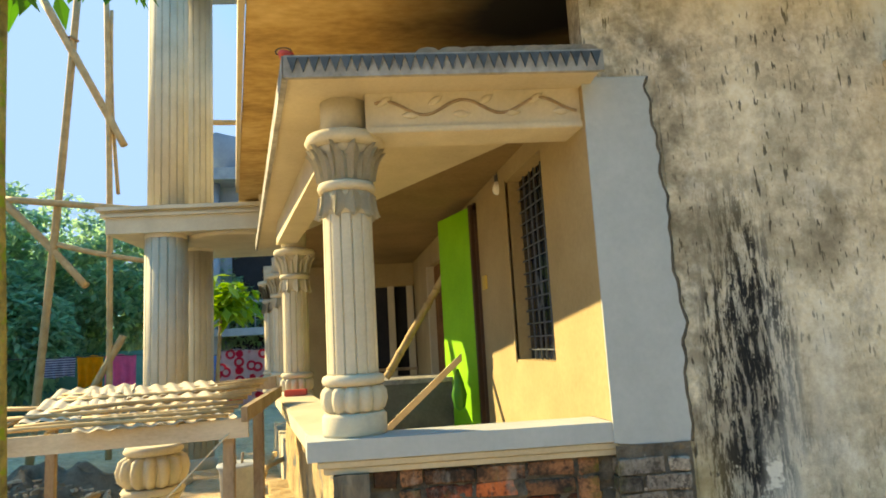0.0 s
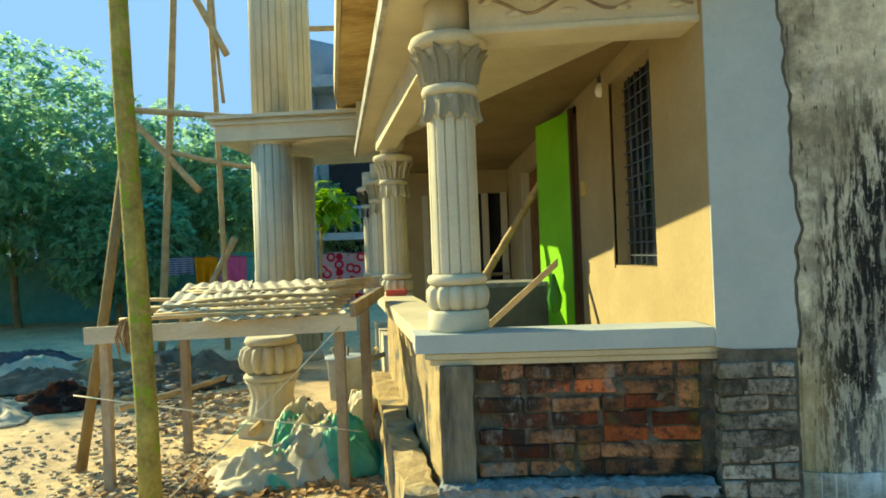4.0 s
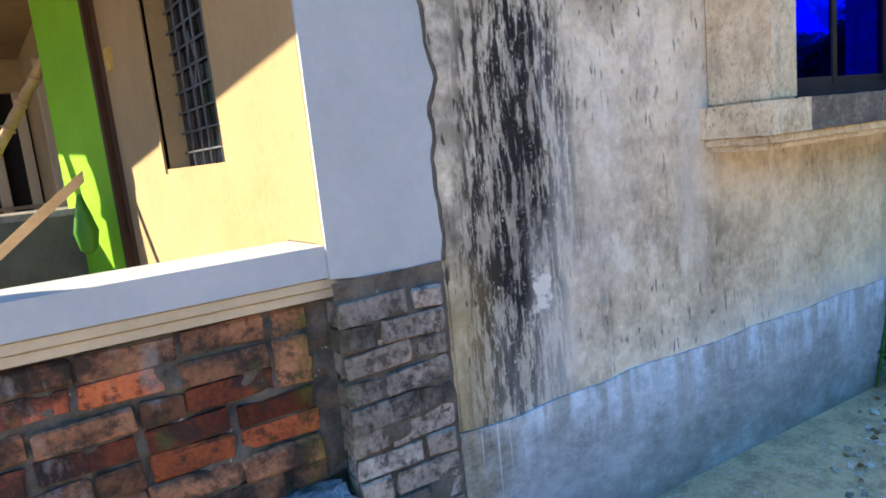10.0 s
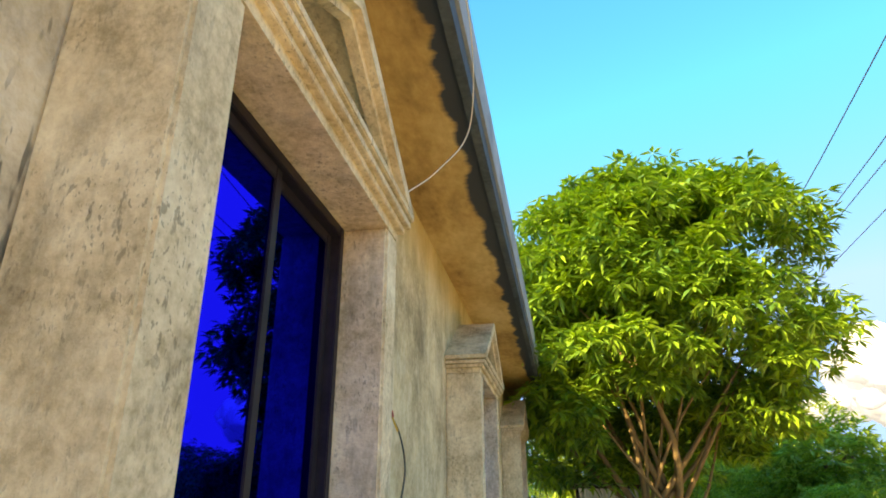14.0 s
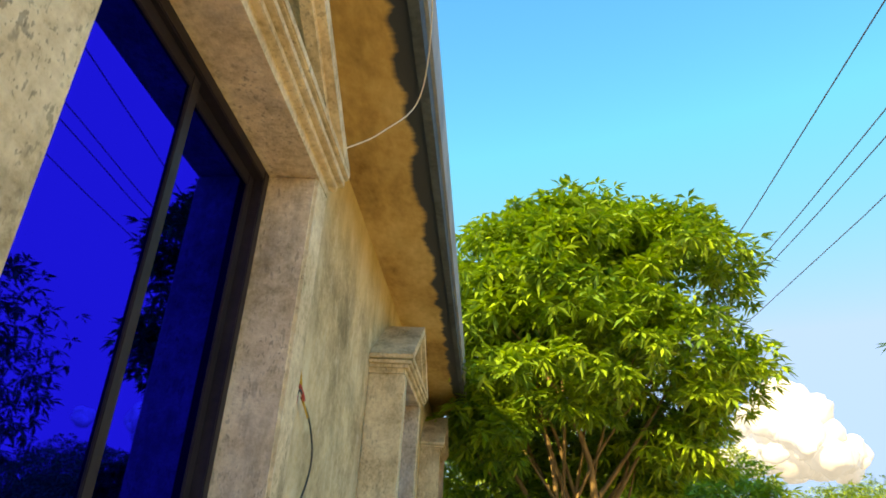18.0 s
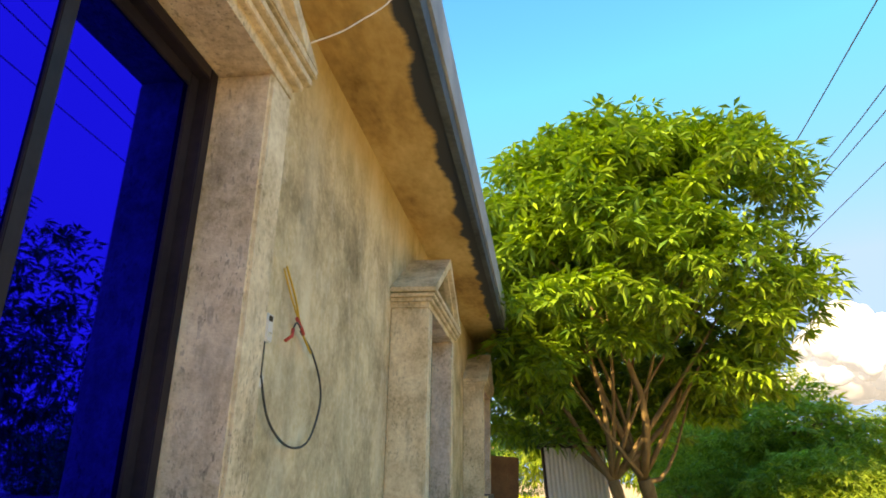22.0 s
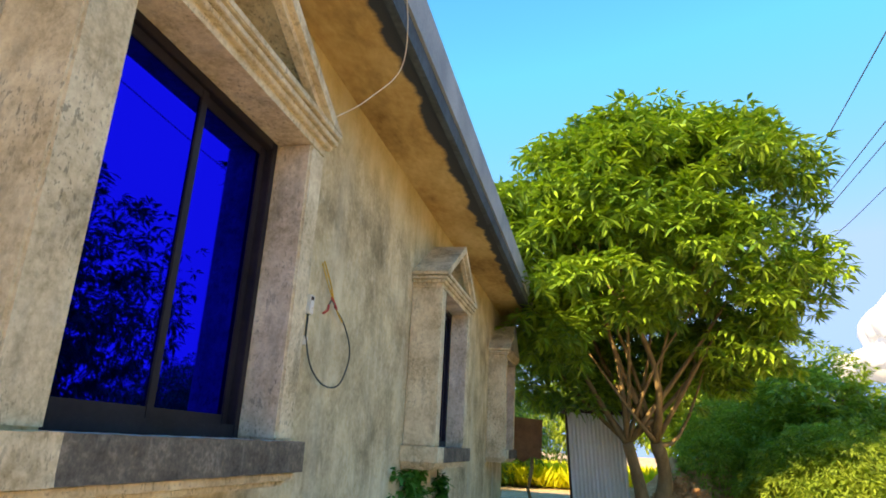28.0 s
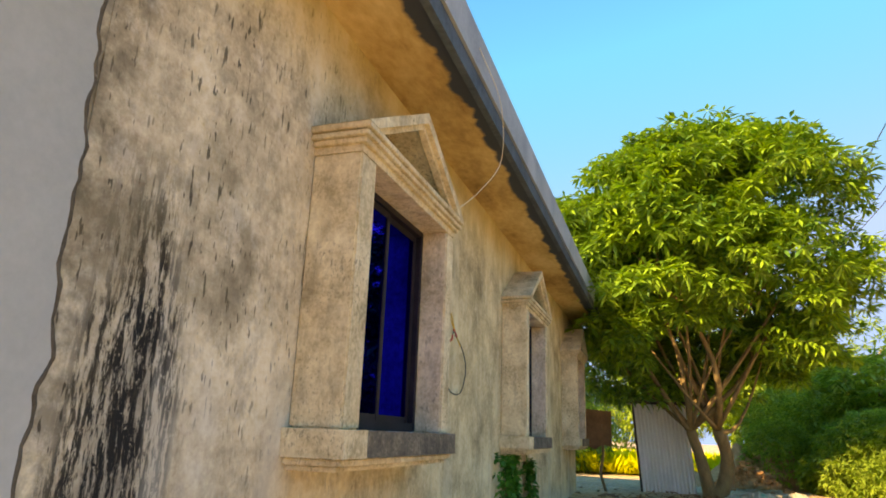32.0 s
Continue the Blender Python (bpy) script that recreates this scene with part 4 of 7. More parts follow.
def ornate_column(place, label, flutes=14):
    c = thing("column", place, label, "column", "veranda columns")
    off = Vector(place)

    def add(name, bm, lab=""):
        bmesh.ops.translate(bm, verts=bm.verts, vec=off)
        return part(name, bm, M["column"], c, lab)

    add("plinth", lathe([(0.185, 0), (0.19, 0.02), (0.19, 0.11), (0.175, 0.13)], 40))
    add("bulb_base", lathe([(0.165, 0.13), (0.185, 0.15), (0.2, 0.20), (0.195, 0.25), (0.17, 0.28)], 144, 12, 0.17), "gadrooned bulbous base")
    add("ring", lathe([(0.15, 0.28), (0.178, 0.29), (0.188, 0.315), (0.178, 0.34), (0.15, 0.35)], 40))
    add("shaft", lathe([(0.152, 0.35), (0.152, 0.36), (0.150, 1.29), (0.150, 1.30)], 336, flutes, 0.12, sharp=True), "fluted shaft")
    add("leaf_skirt", leaf_band(10, 1.44, 1.28, 0.150, 0.168, 0.058, 0.02), "band of hanging carved leaves")
    add("leaf_veins", leaf_band(10, 1.43, 1.29, 0.162, 0.182, 0.012, 0.02), "raised leaf ribs")
    add("neck", lathe([(0.152, 1.30), (0.150, 1.45)], 40))
    add("ring", lathe([(0.145, 1.44), (0.172, 1.45), (0.180, 1.475), (0.172, 1.50), (0.145, 1.51)], 40))
    add("capital", lathe([(0.140, 1.50), (0.145, 1.60), (0.17, 1.69), (0.20, 1.73)], 40))
    add("leaf_crown", leaf_band(10, 1.51, 1.73, 0.150, 0.215, 0.062, 0.06), "upright carved leaves")
    add("leaf_buds", leaf_band(10, 1.51, 1.665, 0.156, 0.19, 0.034, 0.0, 0.5), "pointed carved buds")
    add("leaf_veins", leaf_band(10, 1.52, 1.70, 0.168, 0.222, 0.012, 0.05), "raised leaf ribs")
    add("rim", lathe([(0.20, 1.72), (0.235, 1.735), (0.25, 1.765), (0.235, 1.80), (0.16, 1.82)], 40))
    add("block", lathe([(0.148, 1.81), (0.148, 2.06)], 40))
    return c


ornate_column((-1.50, 0.24, 1.40), "pale cement column with fluted shaft and carved leaf capital on the parapet")
col2 = ornate_column((0, 0, 0), "pale cement column with fluted shaft, smaller in the distance beside a red brick")
col2.matrix_basis = Matrix.Translation((-2.42, 4.15, 1.30))
for p in ((-2.92, 6.2, 1.25), (-3.24, 7.2, 1.25)):
    copy_thing(col2, Matrix.Translation(p))


def fluted_pillar(x, y, z0, z1, r, label, base=True):
    c = thing("pillar", (x, y, z0), label, "pillar", "portico pillars")
    part("shaft", lathe([(r, z0), (r, z1)], 320, 16, 0.14, (x, y, 0), True), M["column"], c, "fluted shaft")
    part("collar", lathe([(r * 1.005, z1 - 0.06), (r * 1.02, z1 - 0.05), (r * 1.02, z1 - 0.01), (r * 1.03, z1)], 48, centre=(x, y, 0)), M["column"], c)
    if base:
        part("base", lathe([(r * 1.2, z0), (r * 1.2, z0 + 0.2), (r * 1.02, z0 + 0.26)], 48, centre=(x, y, 0)), M["column"], c)
    return c


fluted_pillar(-5.02, 7.35, -0.2, 3.93, 0.34, "tall fluted cement pillar carrying the portico slab")
fluted_pillar(-4.95, 8.9, -0.2, 3.93, 0.27, "slimmer fluted cement pillar behind the first")
fluted_pillar(-5.0, 7.35, 4.36, 9.2, 0.32, "fluted upper cement pillar rising above the portico slab", False)
fluted_pillar(-4.95, 8.9, 4.36, 9.2, 0.28, "slim fluted upper cement pillar", False)

# portico slab with mouldings and a round ceiling panel
po = thing("portico", (-4.4, 8.4, 3.93), "projecting cement portico slab with stepped edges and round ceiling panel", "portico")
part("slab", slab([(-5.85, 6.95), (-2.6, 6.95), (-2.6, 10.2), (-5.85, 10.2)], 3.93, 4.30), M["column"], po)
part("edge_moulding", slab([(-5.98, 6.85), (-2.6, 6.85), (-2.6, 10.3), (-5.98, 10.3)], 4.30, 4.36), M["column"], po)
part("edge_moulding", slab([(-5.92, 6.9), (-2.6, 6.9), (-2.6, 10.25), (-5.92, 10.25)], 4.20, 4.25), M["column"], po)
part("ceiling_panel", lathe([(0.9, 3.87), (1.0, 3.925)], 48, centre=(-3.9, 8.0, 0)), M["cream"], po, "shallow round ceiling panel")
up = thing("upper_beam", (-4.4, 8.4, 8.3), "cement beam and cornice above the upper pillars", "beam")
part("beam", slab([(-5.4, 6.9), (-2.4, 6.9), (-2.4, 9.3), (-5.4, 9.3)], 9.2, 9.9), M["bluewall"], up)
# upper storey wall stub beside the portico
ub = thing("upper_wall", (-3.0, 6.6, 4.4), "cream upper wall stub with stepped brackets", "wall")
part("wall_block", slab([(-3.2, 6.2), (-1.0, 6.2), (-1.0, 9.5), (-3.2, 9.5)], 4.62, 7.4), M["cream"], ub)
part("bracket", slab([(-3.3, 6.45), (-2.7, 6.45), (-2.7, 7.2), (-3.3, 7.2)], 4.05, 4.38), M["cream"], ub)
part("bracket", slab([(-3.15, 6.5), (-2.6, 6.5), (-2.6, 7.1), (-3.15, 7.1)], 3.6, 4.05), M["cream"], ub)

# ---------------------------------------------------------------- porch roof: beam, canopy, dentils, tiles
beam = thing("porch_beam", (-0.7, 0.2, 3.17), "cream porch beam carved with a trailing vine", "beam")
part("beam_body", boxes((-1.36, 0.05, 3.17, -0.02, 0.33, 3.44), bev=0.01), M["column"], beam)
part("lower_moulding", boxes((-1.34, 0.03, 3.165, -0.01, 0.33, 3.205), bev=0.006), M["column"], beam)
vine = [(-1.30 + 1.24 * i / 60, 0.045, 3.32 + 0.045 * math.sin(i / 60 * math.pi * 5.2 + 0.8)) for i in range(61)]
part("vine", tube(vine, 0.009, 6), M["oldwood"], beam, "carved wavy vine")
for i in range(8):
    x = -1.24 + i * 0.155
    s = 1 if i % 2 else -1
    lf = lathe([(0.002, -0.055), (0.02, -0.02), (0.022, 0.01), (0.002, 0.055)], 10)
    bmesh.ops.rotate(lf, verts=lf.verts, matrix=Matrix.Rotation(1.3 + 0.3 * s, 3, "Y"))
    bmesh.ops.scale(lf, verts=lf.verts, vec=(1, 0.45, 1))
    bmesh.ops.translate(lf, verts=lf.verts, vec=(x, 0.045, 3.32 - s * 0.045))
    part("vine_leaf", lf, M["column"], beam)
side_beam = setting("beam_veranda", prism([(-1.62, 0.33, 3.17), (RAIL(4.1) + 0.02, 4.1, 3.17), (RAIL(4.1) + 0.25, 4.1, 3.17), (-1.36, 0.33, 3.17)], (0, 0, 0.26)), M["cream"], "cream edge beam along the veranda", "beam")
canopy = thing("porch_canopy", (-0.9, 0, 3.42), "grey porch canopy with a sooty zigzag edge", "canopy")
part("slab", slab([(-1.78, -0.23), (0.02, -0.23), (0.02, 0.6), (RAIL(6.0) - 0.1, 6.0), (RAIL(6.0) - 0.18, 6.0)], 3.42, 3.47), M["cream"], canopy)
part("front_band", boxes((-1.79, -0.262, 3.40, 0.03, -0.232, 3.53)), M["blackband"], canopy)
part("side_band", prism([(-1.80, -0.262, 3.40), (RAIL(6.0) - 0.2, 6.0, 3.40), (RAIL(6.0) - 0.17, 6.0, 3.40), (-1.77, -0.23, 3.40)], (0, 0, 0.13)), M["blackband"], canopy)
tooth = prism([(0, 0, 0), (0.029, 0, 0.088), (-0.029, 0, 0.088)], (0, -0.014, 0))
tooth_mesh = mesh_of("dentil", tooth, M["fascia"])
for i in range(30):
    o = new("dentil", tooth_mesh)
    o.parent = canopy
    o.matrix_parent_inverse = canopy.matrix_world.inverted()
    o.matrix_basis = Matrix.Translation((-1.74 + i * 0.0595, -0.263, 3.425))
tiles = thing("tile_roof", (-0.5, 0.2, 3.5), "small roof of grey clay tiles above the porch canopy", "roof")
for r in range(3):
    for i in range(7 - r):
        x = -0.98 + 0.14 * r + i * 0.155
        tb = prism([(x + 0.075 * math.cos(a), -0.215 + 0.13 * r, 3.54 + 0.062 * r + 0.045 * math.sin(a)) for a in np.linspace(0, math.pi, 7)], (0, 0.2, 0.03))
        part("roof_tile", tb, M["rubble"], tiles)
setting("ceiling_veranda", slab([(-1.6, 0.3), (0.3, 0.26), (0.3, 9.0), (-3.4, 9.0)], 3.44, 3.50), M["ceiling"], "brown stained veranda ceiling", "ceiling")

# ---------------------------------------------------------------- veranda front wall, window, door
FW = lambda y: -0.03 - 0.095 * y


def front_panel(y0, y1, z0, z1, depth=0.25, base=0.0):
    return prism([(FW(y0) + base, y0, z0), (FW(y1) + base, y1, z0), (FW(y1) + base + depth, y1, z0), (FW(y0) + base + depth, y0, z0)], (0, 0, z1 - z0))


def joined(*bms):
    out = bmesh.new()
    for b in bms:
        me = bpy.data.meshes.new("join")
        b.to_mesh(me)
        b.free()
        out.from_mesh(me)
        bpy.data.meshes.remove(me)
    return out


setting("wall_front", joined(front_panel(0.01, 0.86, 1.405, 3.44), front_panel(0.30, 0.86, 0.5, 1.405), front_panel(0.86, 1.84, 0.5, 1.72), front_panel(0.86, 1.84, 3.28, 3.44), front_panel(1.84, 3.1, 0.5, 3.44),
                             front_panel(3.1, 4.1, 3.3, 3.44), front_panel(4.1, 4.4, 0.5, 3.44), front_panel(4.4, 6.6, 3.1, 3.44), front_panel(6.6, 9.0, 0.5, 3.44)), M["frontwall"], "ochre plastered front wall of the veranda")
wf = thing("window_front", (0.05, 1.5, 1.72), "dark window with a navy iron grille of bars and a diamond", "window")
wf["kind"] = "structure"
part("pane", front_panel(0.86, 1.84, 1.72, 3.28, 0.01, 0.125), M["darkglass"], wf, "dark glass")
for y in (1.20, 1.38, 1.50, 1.66):
    part("grille_bar", tube([(FW(y) + 0.11, y, 1.72), (FW(y) + 0.11, y, 3.28)], 0.008, 6), M["iron"], wf)
for k in range(14):
    z = 1.80 + k * 0.108
    part("grille_rung", tube([(FW(0.86) + 0.11, 0.86, z), (FW(1.84) + 0.11, 1.84, z)], 0.006, 6), M["iron"], wf)
dz0 = 2.25
for p, q in (((1.38, dz0), (1.44, dz0 + .14)), ((1.44, dz0 + .14), (1.50, dz0)), ((1.38, dz0), (1.44, dz0 - .14)), ((1.44, dz0 - .14), (1.50, dz0))):
    part("grille_diamond", tube([(FW(p[0]) + 0.105, p[0], p[1]), (FW(q[0]) + 0.105, q[0], q[1])], 0.006, 6), M["iron"], wf)
part("reveal", front_panel(1.84, 1.88, 1.70, 3.30, 0.03, -0.012), M["frontwall"], wf)

dr = thing("door_1", (-0.45, 3.5, 0.58), "lime green wooden door leaf standing open on the veranda", "door")
dr["kind"] = "structure"
L0, L1 = Vector((-0.36, 3.08, 0)), Vector((-0.64, 3.86, 0))
dn = (L1 - L0).cross(Vector((0, 0, 1))).normalized()
leaf = [L0, L1, L1 - dn * 0.04, L0 - dn * 0.04]
lf = part("leaf", prism([(p.x, p.y, 0.60) for p in leaf], (0, 0, 2.72)), M["green"], dr, "lime green painted leaf")
part("rail", prism([(p.x, p.y, 2.17) for p in [L0 + dn * 0.0, L1, L1 + dn * 0.02, L0 + dn * 0.02]], (0, 0, 0.05)), M["oldwood"], lf, "bare wooden rail")
part("stile_edge", prism([(p.x, p.y, 0.60) for p in [L0 + (L0 - L1) * 0.05 + dn * 0.01, L0 + dn * 0.01, L0 - dn * 0.05, L0 + (L0 - L1) * 0.05 - dn * 0.05]], (0, 0, 2.74)), M["darkwood"], lf, "dark hinge edge")
part("door_frame", joined(front_panel(3.02, 3.10, 0.58, 3.34, 0.10, -0.03), front_panel(4.08, 4.16, 0.58, 3.34, 0.10, -0.03), front_panel(3.02, 4.16, 3.28, 3.36, 0.10, -0.03)), M["darkwood"], dr)

sw = thing("switch_plate", (FW(2.8), 2.8, 2.48), "yellowed plastic light switch on the ochre wall", "switch")
pt_ = part("plate", front_panel(2.74, 2.88, 2.41, 2.55, 0.02, -0.02), M["switchp"], sw)
part("rocker", front_panel(2.77, 2.80, 2.45, 2.51, 0.01, -0.028), M["switchp"], pt_)
bl = thing("bulb", (-0.23, 2.1, 3.44), "unlit white bulb hanging from the veranda ceiling", "lamp")
part("cord", tube([(-0.23, 2.1, 3.46), (-0.23, 2.1, 3.40)], 0.008, 6), M["wire"], bl)
hd_ = part("holder", lathe([(0.022, 3.35), (0.028, 3.36), (0.028, 3.41), (0.015, 3.42)], 16, centre=(-0.23, 2.1, 0)), M["wire"], bl)
part("glass_bulb", lathe([(0.005, 3.225), (0.035, 3.235), (0.052, 3.27), (0.045, 3.31), (0.025, 3.35)], 20, centre=(-0.23, 2.1, 0)), M["bulbglass"], hd_, "white glass bulb")

# end of the veranda: a brown wall and a doorway of painted shade between cream posts
setting("wall_veranda_end", boxes((-3.2, 8.6, 0.5, -2.5, 8.8, 3.44), (-2.5, 8.6, 3.0, -0.75, 8.8, 3.44)), M["frontwall"], "ochre end wall of the veranda")
ed = thing("doorway", (-1.6, 8.7, 0.58), "doorway between cream posts at the veranda end, its shade a near-black panel", "doorway")
# flat near-black panel in place of the shade inside the doorway
part("opening", boxes((-2.5, 8.74, 0.58, -0.75, 8.79, 3.0)), M["roomshade"], ed)
for x in (-2.5, -2.05, -1.36, -1.0):
    part("post", boxes((x, 8.55, 0.58, x + 0.13, 8.70, 3.0), bev=0.01), M["cream"], ed, "cream post")
part("shelf", boxes((-2.4, 8.5, 1.42, -0.85, 8.72, 1.47)), M["oldwood"], ed)

# brown collapsible gate, cream door post, bamboo props and plank, water trough
gt = thing("collapsible_gate", (-0.6, 5.5, 0.58), "brown folding steel gate across the doorway", "gate")
for i in range(24):
    y = 4.45 + i * 0.09
    part("gate_bar", boxes((FW(y) + 0.05, y, 0.62, FW(y) + 0.075, y + 0.02, 3.08)), M["rust"], gt)
for z in (0.62, 1.4, 2.2, 3.04):
    part("gate_rail", front_panel(4.42, 6.58, z, z + 0.03, 0.02, 0.08), M["rust"], gt)
part("gate_post", front_panel(6.5, 6.6, 0.58, 3.1, 0.12, -0.05), M["cream"], gt, "cream post")


def bamboo(name, a, b, r, label, parent_group=""):
    a, b = Vector(a), Vector(b)
    n = 28
    pts = [a.lerp(b, i / n) + Vector((random.uniform(-1, 1), random.uniform(-1, 1), 0)) * r * 0.12 for i in range(n + 1)]
    t = thing(name, a, label, "pole", parent_group)
    part("cane", tube(pts, r, 10, 0.03, 0.85), M["bamboo"], t)
    for k in range(2, n, 4):
        d = (pts[k + 1] - pts[k]).normalized()
        part("node", tube([pts[k] - d * 0.012, pts[k] + d * 0.012], r * 1.14, 10), M["bamboo"], t)
    return t


bamboo("bamboo_prop", (-1.37, 3.90, 1.53), (-0.57, 3.90, 2.78), 0.045, "yellow bamboo prop leaning against the door")
pk = thing("plank", (-0.9, 1.6, 1.2), "weathered plank leaning across the porch", "plank")
part("board", prism([(-1.96, 1.93, 0.63), (-0.57, 3.00, 1.70), (-0.57, 3.00, 1.78), (-1.96, 1.93, 0.71)], (0.0, 0.03, 0)), M["paleboard"], pk)
tr = thing("water_trough", (-1.1, 4.4, 0.58), "grey cement trough on the veranda floor", "trough")
part("trough_body", prism([(-1.75, 3.7, 0.58), (-0.62, 3.7, 0.58), (-0.62, 4.6, 0.58), (-1.75, 4.6, 0.58)], (0, 0, 0.88)), M["trough"], tr)
part("rim", prism([(-1.77, 3.68, 1.46), (-0.60, 3.68, 1.46), (-0.60, 4.62, 1.46), (-1.77, 4.62, 1.46)], (0, 0, 0.05)), M["ledge"], tr)
bg = thing("net_bag", (-0.66, 3.0, 1.5), "limp dark green net bag hung on the door", "bag")
part("bag_body", lathe([(0.01, 1.20), (0.06, 1.24), (0.085, 1.36), (0.05, 1.50), (0.012, 1.62)], 14, 5, 0.25, (-0.62, 3.02, 0)), M["creeper"], bg)
rb = thing("red_brick_loose", (-2.36, 3.82, 1.40), "loose red brick on the parapet", "brick")
part("brick_body", boxes((-2.5, 3.72, 1.402, -2.26, 3.84, 1.47), bev=0.006), M["redtape"], rb)
lt = thing("wire_lantern", (-1.86, 0.1, 3.6), "bent wire loop with a rag on the canopy edge", "wire")
part("loop", tube([(-1.80 + 0.045 * math.cos(a), -0.18, 3.59 + 0.025 * math.sin(a)) for a in np.linspace(0, 6.28, 18)], 0.004, 5), M["wire"], lt)
part("rag", lathe([(0.005, 3.55), (0.05, 3.56), (0.045, 3.585), (0.01, 3.60)], 10, 3, 0.3, (-1.79, -0.18, 0)), M["redtape"], lt)


# ---------------------------------------------------------------- trees
def leaf_cloud(rng, centres, size, count, droop=0.5, width=0.26, outward=None):
    """Rosettes of pointed leaves round each centre, as one vertex and face list."""
    n = len(centres)
    az = rng.uniform(0, 2 * np.pi, (n, count))
    el = rng.uniform(-droop - 0.5, max(0.55, -droop + 0.2), (n, count))
    ln = size * rng.uniform(0.65, 1.25, (n, count))
    d = np.stack([np.cos(el) * np.cos(az), np.cos(el) * np.sin(az), np.sin(el)], -1)
    if outward is not None:
        d = d + outward[:, None] * 0.5
        d /= np.linalg.norm(d, axis=-1, keepdims=True)
    side = np.cross(d, np.array([0, 0, 1.0]))
    side /= np.linalg.norm(side, axis=-1, keepdims=True) + 1e-9
    tilt = rng.uniform(-0.5, 0.5, (n, count, 1))
    side = side + tilt * np.cross(side, d)
    w = (ln * width)[..., None]
    c = centres[:, None] + d * (ln * 0.1)[..., None]
    L = ln[..., None]
    sag = np.array([0, 0, -1.0])
    p0 = c
    m = c + d * L * 0.5 + sag * L * 0.03
    p1, p2 = m + side * w * 0.5, m - side * w * 0.5
    p3 = c + d * L + sag * L * 0.22
    v = np.stack([p0, p1, p3, p2], 2).reshape(-1, 3)
    k = np.arange(n * count)[:, None] * 4
    f = np.concatenate([k, k + 1, k + 2, k + 3], 1)
    return v, f


def limb_points(a, b, bend, rng, n=6):
    a, b = np.array(a, float), np.array(b, float)
    mid = rng.normal(0, bend, 3)
    return [tuple(a + (b - a) * t + mid * math.sin(math.pi * t)) for t in np.linspace(0, 1, n)]


def tree(name, base, trunk_top, trunk_r, lobes, clumps, leaf, leaf_count, mat, label, seed, limbs=9, fill=0.35, fork=None, bark="bark", width=0.26):
    """A trunk that forks into limbs, and a crown of leaf rosettes thrown over a few uneven lobes (centre, radii)."""
    rng = np.random.default_rng(seed)
    random.seed(seed)
    t = thing(name, base, label, "tree")
    bx, by, bz = base
    tops = [trunk_top] + ([fork] if fork else [])
    for tp in tops:
        pts = limb_points((bx, by, bz - 0.15), tp, 0.12, rng, 8)
        part("trunk", tube(pts, trunk_r, 12, 0.06, 0.62), M[bark], t)
    cen = np.array([c for c, r in lobes], float)
    rad = np.array([r for c, r in lobes], float)
    vol = rad.prod(1) ** (2 / 3)
    for k in range(limbs):
        j = int(rng.integers(len(lobes)))
        u = rng.normal(0, 1, 3)
        u /= np.linalg.norm(u)
        end = cen[j] + rad[j] * u * 0.72
        st = tops[k % len(tops)]
        part("limb", tube(limb_points(st, end, 0.35, rng), trunk_r * rng.uniform(0.3, 0.5), 7, 0.08, 0.25), M[bark], t)
    pick = rng.choice(len(lobes), clumps, p=vol / vol.sum())
    u = rng.normal(0, 1, (clumps, 3))
    u /= np.linalg.norm(u, axis=1, keepdims=True)
    s = np.where(rng.random(clumps) < fill, rng.uniform(0.35, 0.9, clumps), rng.uniform(0.88, 1.06, clumps))
    lump = np.array([noise.noise(Vector(tuple(x * 2.2 + j))) for x, j in zip(u, pick)]) * 0.22
    c = cen[pick] + rad[pick] * u * (s + lump)[:, None]
    v, f = leaf_cloud(rng, c, leaf, leaf_count, outward=u, width=width)
    crown = raw("crown", v.tolist(), f.tolist(), mat, t, "uneven crown of many leaves")
    return t


TX, TY = 15.3, -2.95


